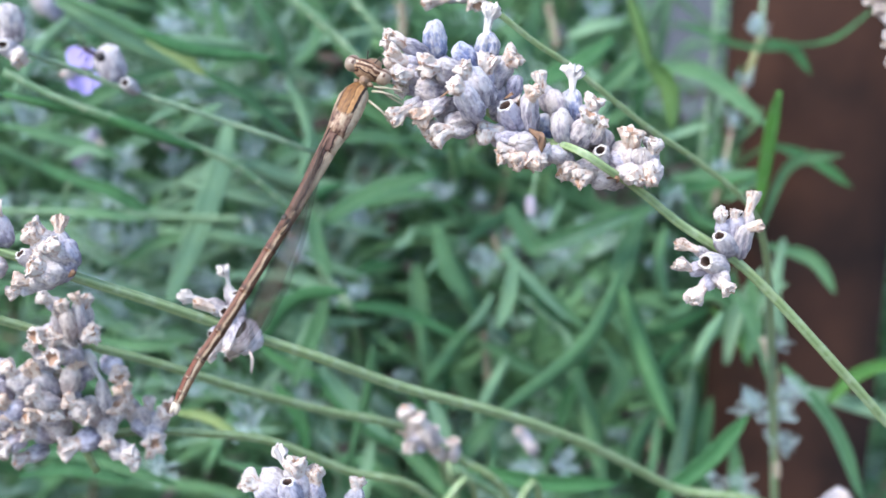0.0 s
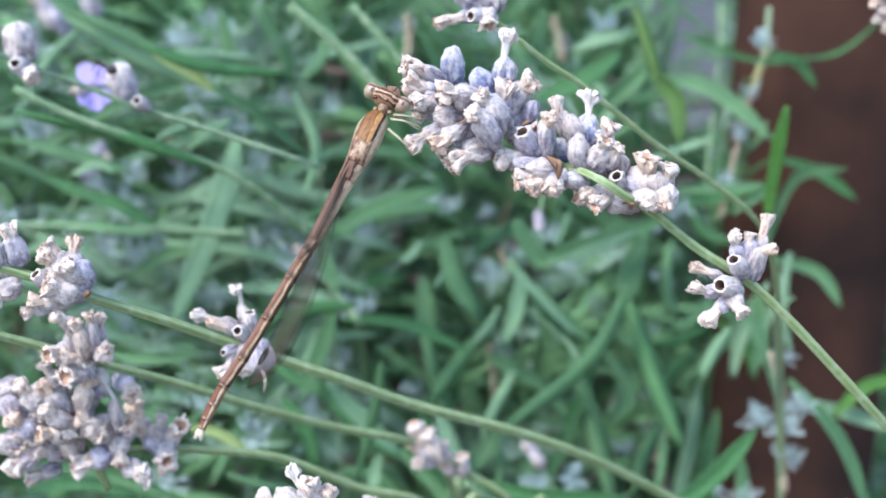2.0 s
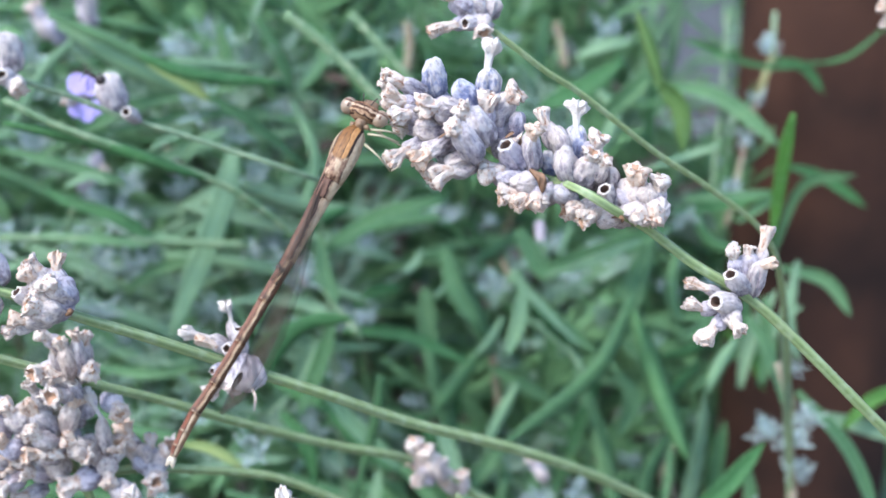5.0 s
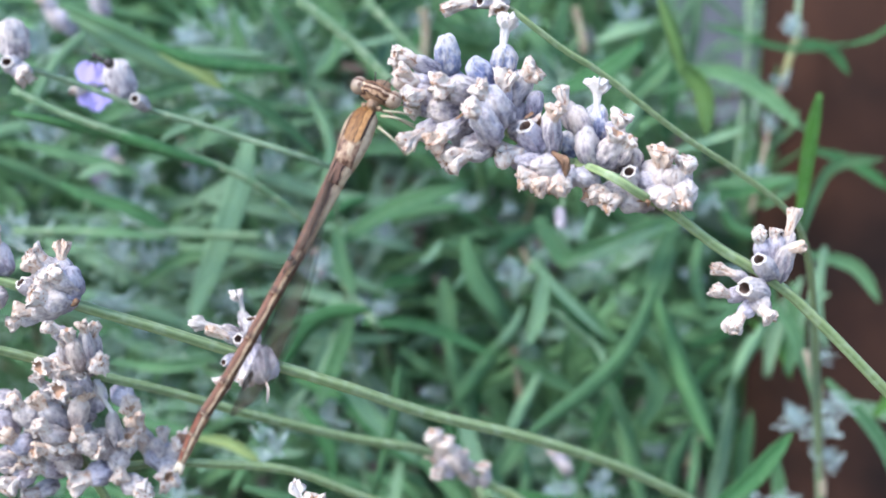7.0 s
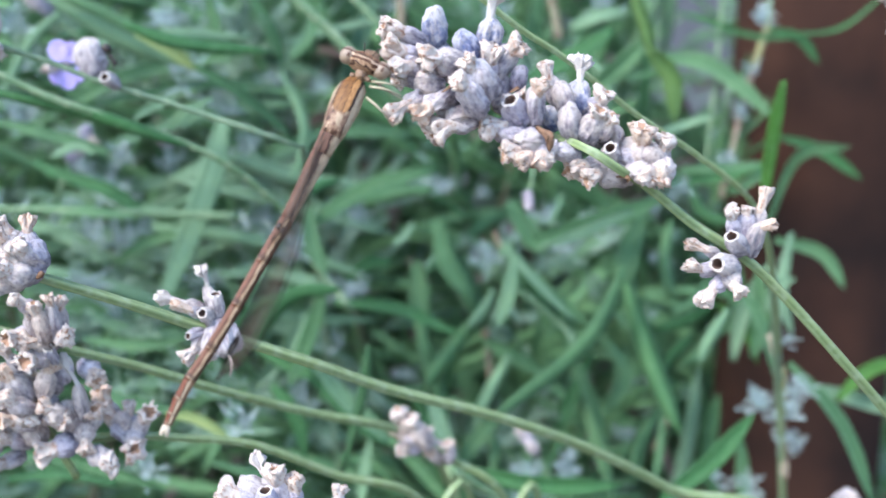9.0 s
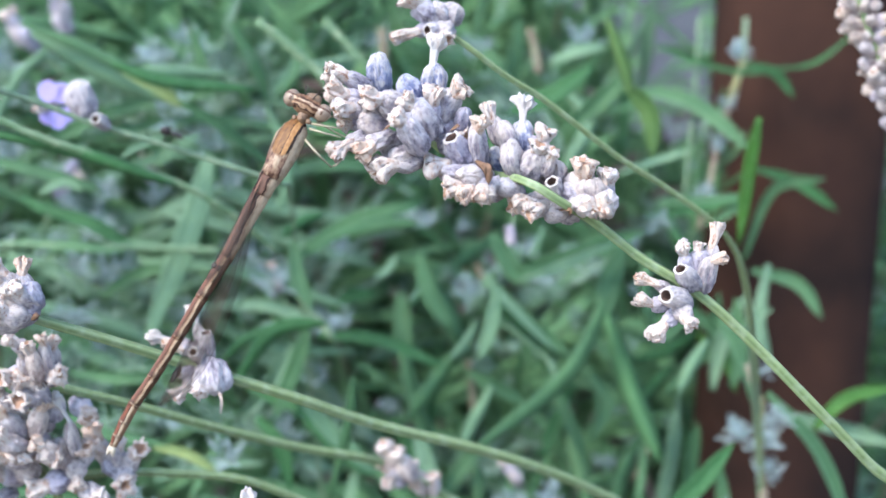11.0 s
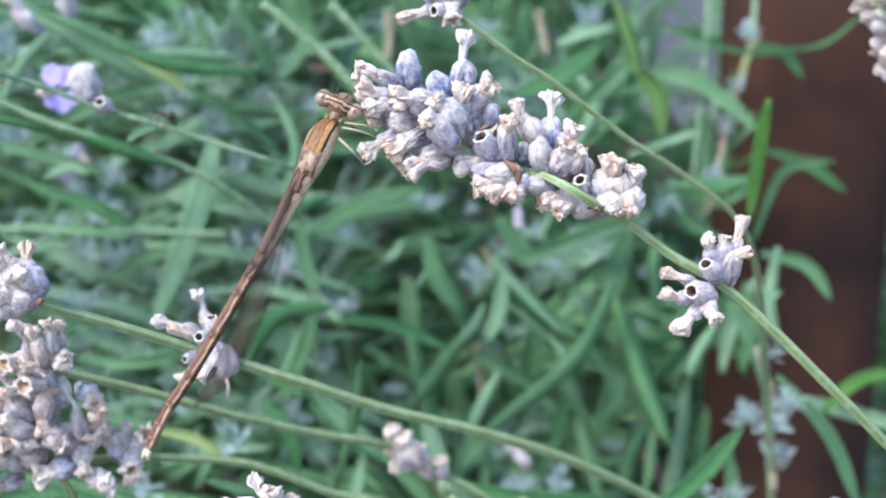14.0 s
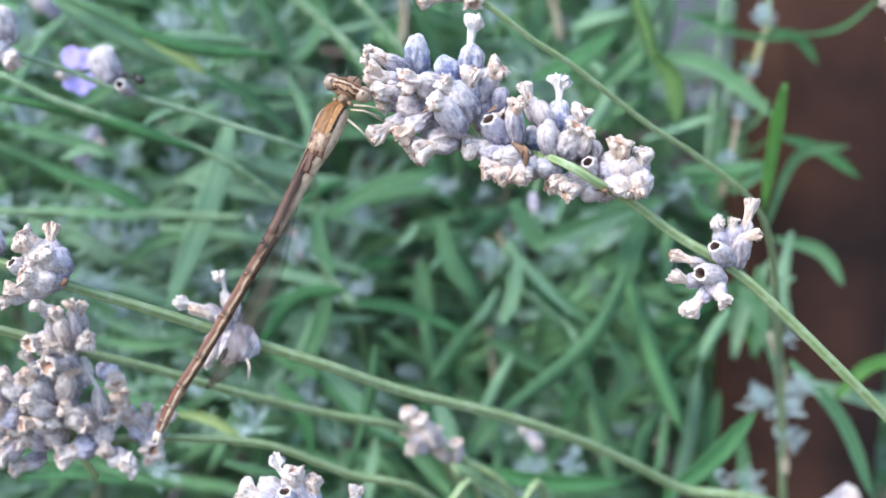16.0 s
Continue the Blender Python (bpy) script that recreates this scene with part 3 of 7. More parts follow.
leaf((-0.04089, 0.05915, 0.34808), (-0.03605, 0.058, 0.34767), (-0.03109, 0.05636, 0.3454), 0.00159, LEAF_YELLOW)
leaf((-0.06082, 0.04196, 0.34962), (-0.0501, 0.04174, 0.34881), (-0.0373, 0.04159, 0.34436), 0.00199, LEAF)
leaf((-0.00873, 0.07504, 0.33783), (-0.00406, 0.07292, 0.33378), (0.00147, 0.07033, 0.328), 0.00260, LEAF)
leaf((0.02527, 0.1283, 0.33568), (0.03029, 0.1225, 0.32178), (0.03466, 0.11587, 0.30477), 0.00441, LEAF)
leaf((0.01197, 0.0952, 0.36287), (0.01112, 0.09251, 0.35667), (0.00896, 0.09098, 0.35097), 0.00266, LEAF_PALE)
leaf((0.03019, 0.11738, 0.34131), (0.03409, 0.11565, 0.33485), (0.0322, 0.11334, 0.32624), 0.00290, LEAF)
leaf((0.01191, 0.12378, 0.35747), (0.01913, 0.12007, 0.34747), (0.02574, 0.11637, 0.33754), 0.00262, LEAF_DARK)
leaf((0.00321, 0.0663, 0.33613), (0.01464, 0.06382, 0.33461), (0.02787, 0.06382, 0.33461), 0.00265, LEAF_DARK)
leaf((0.03502, 0.07057, 0.32889), (0.0424, 0.07021, 0.33526), (0.04899, 0.07047, 0.34395), 0.00304, LEAF_DARK)
leaf((0.04994, 0.09568, 0.35305), (0.04671, 0.09344, 0.34854), (0.04452, 0.09215, 0.34372), 0.00250, LEAF_PALE)
leaf((0.06632, 0.12982, 0.35681), (0.07522, 0.12814, 0.35441), (0.07994, 0.12534, 0.34784), 0.00270, LEAF)
leaf((0.06055, 0.09416, 0.3435), (0.06897, 0.08956, 0.33408), (0.07426, 0.08399, 0.32103), 0.00302, LEAF)
leaf((0.07389, 0.10654, 0.33176), (0.08, 0.10705, 0.33753), (0.08927, 0.10666, 0.33995), 0.00278, LEAF_FRESH)
leaf((0.07078, 0.1109, 0.33257), (0.0803, 0.10926, 0.3303), (0.09082, 0.10756, 0.32785), 0.00312, LEAF_PALE)
leaf((0.05366, 0.10424, 0.35409), (0.05704, 0.10168, 0.34838), (0.06019, 0.09779, 0.33775), 0.00260, LEAF)
leaf((0.04163, 0.12227, 0.34022), (0.04732, 0.12256, 0.34132), (0.05436, 0.12454, 0.34486), 0.00250, LEAF_DARK)
leaf((-0.00731, 0.12026, 0.32886), (-0.00273, 0.11726, 0.32154), (-0.00045, 0.1134, 0.311), 0.00267, LEAF_DARK)
leaf((0.00766, 0.12791, 0.34195), (0.00186, 0.1261, 0.33523), (0.0007, 0.1231, 0.32402), 0.00254, LEAF_DARK)
leaf((0.0551, 0.10279, 0.32551), (0.05539, 0.10022, 0.31976), (0.05592, 0.09829, 0.31257), 0.00278, LEAF)
twig([(-0.02681, 0.08394, 0.40968), (-0.01986, 0.08347, 0.40405), (-0.01201, 0.08345, 0.39627), (-0.00582, 0.085, 0.39045)], 0.00159)
twig([(-0.01965, 0.12476, 0.4075), (-0.01008, 0.12301, 0.39709), (-0.0026, 0.12237, 0.38697)], 0.00149)
twig([(-0.06159, 0.05535, 0.39957), (-0.05271, 0.05525, 0.39535), (-0.03583, 0.05766, 0.38888), (-0.02843, 0.05952, 0.38422), (-0.02182, 0.06281, 0.3772)], 0.00094)
twig([(-0.08212, 0.10401, 0.36868), (-0.06197, 0.10488, 0.36805), (-0.03768, 0.10661, 0.36678)], 0.00133)
twig([(0.05887, 0.15759, 0.40635), (0.05792, 0.15343, 0.3947), (0.05456, 0.1443, 0.36448)], 0.00084)
twig([(0.04546, 0.053, 0.3715), (0.05188, 0.07133, 0.3549), (0.05869, 0.08943, 0.3336), (0.06266, 0.09766, 0.31406)], 0.00106, 0.00143, STEM_PALE)
twig([(0.05869, 0.09202, 0.34324), (0.05916, 0.09192, 0.33901), (0.05916, 0.09088, 0.33513)], 0.0017, 0.0015, TWIG_YELLOW)
twig([(0.05643, 0.09262, 0.34935), (0.05789, 0.09253, 0.34517), (0.05934, 0.09311, 0.33961)], 0.0012, None, TWIG_PINK)
twig([(0.05916, 0.09088, 0.33513), (0.05984, 0.09077, 0.33085), (0.06032, 0.08986, 0.32359)], 0.0013, None, TWIG_PINK)
twig([(0.06909, 0.15759, 0.40635), (0.06848, 0.15507, 0.39695)], 0.00109, None, STEM_PALE)
twig([(0.06848, 0.15513, 0.39719), (0.06704, 0.15372, 0.39347), (0.06519, 0.15186, 0.38885)], 0.00134, None, TWIG_YELLOW)
twig([(0.06519, 0.15192, 0.38908), (0.06252, 0.14935, 0.37948), (0.06057, 0.14783, 0.36993), (0.05895, 0.14757, 0.36126)], 0.00097, 0.00109, TWIG_PINK)
twig([(-0.02419, 0.10151, 0.3671), (-0.02277, 0.10051, 0.35949), (-0.0169, 0.10126, 0.3507)], 0.00121)
twig([(0.00137, 0.05983, 0.33902), (0.01023, 0.06305, 0.33172)], 0.0012)

leaf((0.03265, 0.10532, 0.35811), (0.02503, 0.09893, 0.34585), (0.00662, 0.09036, 0.3332), 0.00349, LEAF)
leaf((0.03403, 0.11223, 0.35298), (0.03785, 0.10594, 0.34112), (0.04286, 0.09645, 0.32888), 0.00447, LEAF_MID)
leaf((0.02837, 0.10615, 0.34576), (0.03387, 0.10412, 0.33819), (0.02964, 0.10199, 0.33021), 0.00201, LEAF)
leaf((0.02368, 0.11071, 0.3396), (0.02672, 0.10889, 0.33278), (0.03063, 0.1065, 0.32386), 0.00304, LEAF)
leaf((0.01052, 0.11776, 0.35818), (0.01928, 0.11572, 0.35056), (0.02849, 0.11368, 0.34294), 0.00241, LEAF)
leaf((0.01237, 0.11786, 0.35082), (0.01923, 0.1166, 0.34613), (0.02585, 0.115, 0.34015), 0.00133, LEAF_PALE)
leaf((0.01196, 0.11284, 0.35527), (0.01142, 0.11134, 0.34965), (0.00926, 0.10983, 0.34404), 0.00215, LEAF_PALE)
leaf((0.01764, 0.11765, 0.35775), (0.02695, 0.11889, 0.36241), (0.03627, 0.11957, 0.36495), 0.00175, LEAF_PALE)
leaf((0.01946, 0.19683, 0.32871), (0.02912, 0.19798, 0.33302), (0.0358, 0.19944, 0.33847), 0.00654, LEAF_PALE)
leaf((0.02829, 0.11943, 0.35669), (0.03116, 0.11989, 0.3584), (0.03469, 0.12038, 0.36022), 0.00122, GREY_GREEN)
leaf((0.00766, 0.13163, 0.35586), (0.00847, 0.13061, 0.35204), (0.00801, 0.12935, 0.34734), 0.00232, GREY_GREEN)
leaf((0.03518, 0.12907, 0.36174), (0.03586, 0.12676, 0.35313), (0.03335, 0.12392, 0.34254), 0.00457, LEAF)
leaf((0.05129, 0.07599, 0.39546), (0.05036, 0.07613, 0.38829), (0.04938, 0.07659, 0.37453), 0.00209, LEAF_FRESH, (-0.3, -1.0, 0.6))
leaf((0.06499, 0.13235, 0.35855), (0.07069, 0.13411, 0.37283), (0.08076, 0.13174, 0.3756), 0.00242, LEAF)
leaf((0.0703, 0.14909, 0.37463), (0.07979, 0.14827, 0.37157), (0.08879, 0.14669, 0.3657), 0.00255, LEAF_DARK)
leaf((0.04573, 0.15343, 0.39084), (0.05641, 0.14866, 0.38851), (0.06708, 0.13806, 0.37985), 0.00407, LEAF)
leaf((0.0457, 0.13959, 0.36624), (0.05659, 0.14008, 0.36807), (0.06724, 0.14069, 0.37035), 0.00331, LEAF_DARK)
leaf((0.05757, 0.1322, 0.36571), (0.06194, 0.13298, 0.3686), (0.06563, 0.13357, 0.37083), 0.00196, LEAF)
leaf((0.05007, 0.13653, 0.36642), (0.05288, 0.13514, 0.36122), (0.0599, 0.13453, 0.35896), 0.00328, LEAF_MID)
leaf((0.06332, 0.16505, 0.38397), (0.06281, 0.16359, 0.37854), (0.06205, 0.16221, 0.37337), 0.00166, GREY_GREEN)
leaf((0.06128, 0.16174, 0.37164), (0.06192, 0.16082, 0.36819), (0.0623, 0.16009, 0.36547), 0.00179, GREY_GREEN)
leaf((0.04576, 0.1722, 0.39135), (0.04472, 0.16991, 0.38281), (0.04394, 0.16749, 0.37377), 0.00312, LEAF_MID)

# more of the nearer foliage, light and dark, stems and silvery bits between
leaf((-0.02386, 0.09938, 0.37072), (-0.02314, 0.09577, 0.36497), (-0.02027, 0.09327, 0.35952), 0.00279, LEAF)
leaf((-0.00597, 0.13254, 0.35150), (-0.00534, 0.12866, 0.34476), (-0.00451, 0.12546, 0.33668), 0.00398, LEAF)
leaf((-0.00178, 0.12300, 0.36230), (0.00011, 0.11906, 0.35531), (0.00506, 0.11611, 0.34814), 0.00379, LEAF)
leaf((-0.00103, 0.12765, 0.35644), (0.00385, 0.12396, 0.35039), (0.00767, 0.12052, 0.34142), 0.00503, LEAF)
leaf((-0.00144, 0.10393, 0.36065), (-0.00245, 0.10163, 0.35980), (-0.00346, 0.10030, 0.35870), 0.00093, LEAF_PALE)
leaf((-0.00619, 0.12095, 0.36235), (-0.00789, 0.11827, 0.36008), (-0.01026, 0.11691, 0.35886), 0.00155, LEAF_PALE)
leaf((0.03441, 0.10985, 0.36728), (0.02662, 0.10707, 0.36464), (0.01770, 0.10516, 0.36138), 0.00189, LEAF_PALE)
leaf((0.01097, 0.11605, 0.35954), (0.01734, 0.11217, 0.35278), (0.02445, 0.10933, 0.34602), 0.00185, LEAF_PALE)
leaf((0.01247, 0.12593, 0.36550), (0.01604, 0.12228, 0.35961), (0.01975, 0.12043, 0.35653), 0.00449, LEAF)
leaf((0.02144, 0.10686, 0.37160), (0.01981, 0.10398, 0.36858), (0.01830, 0.10230, 0.36617), 0.00093, LEAF_PALE)
leaf((0.02901, 0.12729, 0.35512), (0.03296, 0.12583, 0.35740), (0.03610, 0.12568, 0.36070), 0.00160, GREY_GREEN)
leaf((0.03801, 0.12141, 0.36406), (0.03528, 0.11770, 0.35797), (0.03382, 0.11462, 0.35033), 0.00442, LEAF)
leaf((0.02202, 0.11424, 0.34506), (0.02401, 0.11142, 0.34223), (0.02531, 0.10971, 0.33974), 0.00121, LEAF_PALE)
leaf((-0.00560, 0.12395, 0.34265), (-0.00329, 0.11927, 0.33289), (0.00090, 0.11526, 0.32180), 0.00411, LEAF)
leaf((0.00537, 0.11882, 0.34282), (0.00022, 0.11514, 0.33681), (-0.00398, 0.11263, 0.33129), 0.00336, LEAF)
leaf((0.01228, 0.10866, 0.33967), (0.00876, 0.10501, 0.33376), (0.00574, 0.10228, 0.32746), 0.00280, LEAF_PALE)
leaf((-0.00276, 0.10374, 0.33290), (-0.00042, 0.10029, 0.32776), (0.00189, 0.09760, 0.32158), 0.00319, LEAF_PALE)
leaf((-0.02266, 0.09296, 0.34288), (-0.01609, 0.08928, 0.33688), (-0.00910, 0.08676, 0.33135), 0.00301, LEAF_PALE)
leaf((-0.01319, 0.09526, 0.32830), (-0.01409, 0.09169, 0.32271), (-0.01464, 0.08933, 0.31775), 0.00247, LEAF_PALE)
leaf((0.01156, 0.10869, 0.32820), (0.00562, 0.10535, 0.32344), (0.00237, 0.10308, 0.31886), 0.00327, LEAF)
leaf((0.00818, 0.11062, 0.32382), (0.00964, 0.10778, 0.32093), (0.00916, 0.10544, 0.31608), 0.00265, LEAF)
leaf((0.04207, 0.11456, 0.32693), (0.03795, 0.11083, 0.32074), (0.03624, 0.10805, 0.31422), 0.00313, LEAF)
leaf((0.04114, 0.10590, 0.32937), (0.04036, 0.10224, 0.32344), (0.03912, 0.09978, 0.31811), 0.00172, LEAF)
leaf((-0.06831, 0.10283, 0.40677), (-0.05612, 0.09917, 0.40086), (-0.04390, 0.09663, 0.39523), 0.00388, LEAF_PALE)
leaf((-0.07344, 0.11164, 0.37397), (-0.06281, 0.10895, 0.37167), (-0.05404, 0.10677, 0.36738), 0.00273, LEAF_DARK)
leaf((-0.08183, 0.10596, 0.36822), (-0.06680, 0.10396, 0.36849), (-0.05429, 0.10267, 0.36754), 0.00206, LEAF)
leaf((-0.06505, 0.09893, 0.34585), (-0.05429, 0.09677, 0.34554), (-0.04443, 0.09630, 0.34764), 0.00205, LEAF)
leaf((-0.07888, 0.10213, 0.38486), (-0.06830, 0.09951, 0.38281), (-0.05623, 0.09764, 0.37968), 0.00238, LEAF)
leaf((-0.07798, 0.11803, 0.37462), (-0.06983, 0.11523, 0.37192), (-0.06209, 0.11370, 0.37008), 0.00237, LEAF_DARK)
leaf((-0.03481, 0.08529, 0.35292), (-0.02974, 0.08450, 0.35769), (-0.02111, 0.08416, 0.36027), 0.00191, LEAF_DARK)
leaf((0.00754, 0.12262, 0.33769), (0.01371, 0.11985, 0.33507), (0.02042, 0.11798, 0.33194), 0.00297, LEAF)
leaf((0.00942, 0.11572, 0.35056), (0.00717, 0.11268, 0.34695), (0.00411, 0.11089, 0.34413), 0.00241, LEAF_PALE)
leaf((0.02971, 0.12580, 0.33411), (0.02602, 0.12183, 0.32701), (0.02305, 0.11912, 0.32074), 0.00279, LEAF_DARK)
leaf((0.05020, 0.12481, 0.33813), (0.04523, 0.12174, 0.33438), (0.04163, 0.11932, 0.32923), 0.00276, LEAF_DARK)
leaf((0.04599, 0.11927, 0.33289), (0.04842, 0.11797, 0.33577), (0.05102, 0.11784, 0.33914), 0.00159, LEAF)
leaf((0.03353, 0.12220, 0.34383), (0.03663, 0.11942, 0.34120), (0.04095, 0.11703, 0.33612), 0.00295, LEAF)
leaf((-0.01604, 0.12387, 0.36552), (-0.00928, 0.12249, 0.36811), (-0.00154, 0.12166, 0.36886), 0.00290, LEAF)
leaf((-0.01931, 0.11131, 0.37276), (-0.02329, 0.10895, 0.37167), (-0.02733, 0.10717, 0.36888), 0.00231, LEAF_DARK)
leaf((-0.01091, 0.13061, 0.35204), (-0.01658, 0.12839, 0.35148), (-0.02110, 0.12624, 0.34732), 0.00279, LEAF_DARK)
leaf((0.01432, 0.15624, 0.38587), (0.01667, 0.15201, 0.37783), (0.02149, 0.14849, 0.36856), 0.00370, LEAF)
leaf((0.02852, 0.12964, 0.38705), (0.03381, 0.12878, 0.39159), (0.03807, 0.12892, 0.39596), 0.00379, LEAF)
leaf((0.02627, 0.15507, 0.39695), (0.03211, 0.15367, 0.39946), (0.03800, 0.15297, 0.40070), 0.00292, LEAF_PALE)
leaf((0.00946, 0.16243, 0.40123), (0.01432, 0.15911, 0.39660), (0.01735, 0.15587, 0.38837), 0.00323, LEAF)
leaf((-0.02496, 0.13396, 0.40319), (-0.02641, 0.13021, 0.39693), (-0.03015, 0.12807, 0.39278), 0.00290, LEAF)
leaf((-0.02574, 0.12472, 0.39959), (-0.02766, 0.12186, 0.39667), (-0.02966, 0.12017, 0.39421), 0.00129, LEAF_PALE)
leaf((-0.04109, 0.14413, 0.40249), (-0.03903, 0.14001, 0.39485), (-0.03601, 0.13722, 0.38830), 0.00348, LEAF)
leaf((-0.01022, 0.15633, 0.40165), (-0.01135, 0.15273, 0.39596), (-0.00950, 0.14985, 0.38909), 0.00316, LEAF_DARK)
leaf((0.04523, 0.12883, 0.36085), (0.04372, 0.12484, 0.35368), (0.04524, 0.12183, 0.34632), 0.00320, LEAF)
leaf((0.05136, 0.12012, 0.35153), (0.04762, 0.11706, 0.34784), (0.04357, 0.11554, 0.34601), 0.00201, LEAF)
leaf((-0.08221, 0.12106, 0.36278), (-0.07275, 0.11827, 0.36008), (-0.06480, 0.11589, 0.35507), 0.00287, LEAF_PALE)
leaf((-0.06507, 0.12070, 0.35369), (-0.05790, 0.11992, 0.35851), (-0.04995, 0.11952, 0.36089), 0.00245, LEAF)
leaf((-0.06299, 0.09031, 0.34072), (-0.05551, 0.08767, 0.33861), (-0.04447, 0.08623, 0.33710), 0.00199, LEAF)
leaf((-0.06739, 0.06396, 0.33512), (-0.05795, 0.06236, 0.33686), (-0.04896, 0.06099, 0.33563), 0.00194, LEAF_DARK)
leaf((-0.03676, 0.07016, 0.33508), (-0.03008, 0.06786, 0.33421), (-0.02007, 0.06648, 0.33292), 0.00182, LEAF)
leaf((-0.03190, 0.10154, 0.33627), (-0.02745, 0.09832, 0.33199), (-0.02526, 0.09525, 0.32438), 0.00273, LEAF_DARK)
leaf((-0.03597, 0.10910, 0.34133), (-0.02819, 0.10611, 0.33788), (-0.01956, 0.10435, 0.33516), 0.00258, LEAF_DARK)
twig([(-0.02076, 0.09519, 0.35895), (-0.01898, 0.09463, 0.35684), (-0.01709, 0.09401, 0.35454)], 0.00119, None, STEM_PALE)
twig([(-0.00975, 0.14473, 0.40473), (-0.00917, 0.14353, 0.40025), (-0.00975, 0.14203, 0.39464)], 0.00174, None, TWIG)
twig([(0.02202, 0.15696, 0.40400), (0.02323, 0.15570, 0.39930), (0.02408, 0.15444, 0.39460)], 0.00170, None, TWIG)
twig([(0.04596, 0.12370, 0.32626), (0.04503, 0.12220, 0.32065), (0.04248, 0.12070, 0.31505)], 0.00104, None, TWIG)
twig([(0.00841, 0.13175, 0.33696), (0.00900, 0.13021, 0.33125), (0.00971, 0.12868, 0.32553)], 0.00142, None, TWIG)
twig([(0.00974, 0.12630, 0.35915), (0.01087, 0.12557, 0.35641), (0.01314, 0.12484, 0.35368)], 0.00113, None, TWIG)


def tuft(place, size, count, material=None):
    """A fascicle of short silvery leaves on a shoot."""
    q = Vector(place) - bush.location
    verts, faces = [], []
    for i in range(count * 2):
        way = Vector((leaves.uniform(-1, 1), leaves.uniform(-1, 0.3), leaves.uniform(-0.35, 1.3))).normalized()
        start = q + Vector((leaves.uniform(-1, 1), 0, leaves.uniform(-1, 1))) * size * 0.35
        v, f = blade([start, start + way * size * 0.4, start + way * size * leaves.uniform(0.6, 1.0)], size * 0.078, leaves, None, 3, 6)
        k = len(verts)
        verts += v
        faces += [tuple(n + k for n in x) for x in f]
    part("young_leaves", marked(mesh("young_leaves", verts, faces, material or SILVER), 6, 1), bush, "silvery grey tuft of young leaves")


tuft((0.06624, 0.15152, 0.39916), 0.00328, 26, ICE)
tuft((0.06396, 0.14869, 0.38863), 0.00291, 14, SILVER)
tuft((0.06133, 0.14652, 0.38053), 0.00341, 14, ICE)
tuft((0.05881, 0.14389, 0.37069), 0.00292, 14, ICE)
tuft((0.05501, 0.09228, 0.33649), 0.00388, 16, ICE)
tuft((0.05936, 0.09101, 0.33562), 0.00407, 18, ICE)
tuft((0.06177, 0.09205, 0.33949), 0.00386, 14, ICE)
tuft((0.06045, 0.09051, 0.32988), 0.00368, 16, ICE)
tuft((0.05901, 0.09236, 0.34839), 0.00258, 8)
tuft((0.01457, 0.08742, 0.32608), 0.00339, 12)
tuft((0.02156, 0.08762, 0.32685), 0.00379, 12)
tuft((0.00847, 0.12099, 0.35476), 0.00379, 10)
tuft((-0.0168, 0.11462, 0.35033), 0.00393, 10)
tuft((-0.03123, 0.06613, 0.34322), 0.00388, 12)
tuft((-0.04415, 0.0596, 0.33819), 0.00378, 12)
tuft((-0.05675, 0.14338, 0.39969), 0.00464, 12)
tuft((-0.05617, 0.14293, 0.39801), 0.00302, 10)
tuft((-0.06836, 0.13437, 0.36606), 0.00534, 10)
tuft((-0.02712, 0.10473, 0.33273), 0.00427, 10)
tuft((-0.04283, 0.14263, 0.39689), 0.00464, 12)
tuft((0.04712, 0.13437, 0.36606), 0.00371, 10)

tuft((-0.01624, 0.09654, 0.35625), 0.00196, 10, SILVER)
tuft((-0.01985, 0.09612, 0.35470), 0.00150, 10, SILVER)
tuft((-0.00560, 0.13075, 0.36802), 0.00257, 10, SILVER_GREEN)
tuft((-0.00104, 0.13256, 0.36705), 0.00311, 10, SILVER)
tuft((-0.01811, 0.13307, 0.36124), 0.00296, 10, SILVER)
tuft((-0.01916, 0.12185, 0.35799), 0.00167, 10, GREY_GREEN)
tuft((0.00754, 0.12700, 0.35401), 0.00377, 10, ICE)
tuft((0.00743, 0.13415, 0.36527), 0.00226, 10, SILVER)
tuft((0.02567, 0.13638, 0.35041), 0.00535, 10, SILVER_GREEN)
tuft((0.02092, 0.13602, 0.34904), 0.00410, 10, SILVER_GREEN)
tuft((0.03102, 0.13485, 0.34467), 0.00446, 10, SILVER_GREEN)
tuft((0.01885, 0.07369, 0.33281), 0.00181, 10, ICE)
tuft((0.02136, 0.07355, 0.33227), 0.00153, 10, ICE)
tuft((0.01163, 0.07548, 0.33176), 0.00141, 10, ICE)
tuft((0.01425, 0.07543, 0.33158), 0.00127, 10, SILVER)
tuft((-0.00936, 0.11516, 0.33302), 0.00167, 10, SILVER)
tuft((-0.06563, 0.12226, 0.36726), 0.00381, 10, ICE)
tuft((-0.05412, 0.12899, 0.40009), 0.00296, 10, ICE)
tuft((-0.05149, 0.13107, 0.40013), 0.00249, 10, SILVER)
tuft((-0.04479, 0.13339, 0.40104), 0.00334, 10, ICE)
tuft((-0.03588, 0.12993, 0.38813), 0.00284, 10, GREY_GREEN)
tuft((-0.02474, 0.12969, 0.38726), 0.00184, 10, SILVER)
tuft((-0.06320, 0.12415, 0.37430), 0.00282, 10, SILVER)
tuft((-0.07064, 0.12554, 0.37177), 0.00284, 10, SILVER)
tuft((-0.07315, 0.12146, 0.36427), 0.00199, 10, ICE)
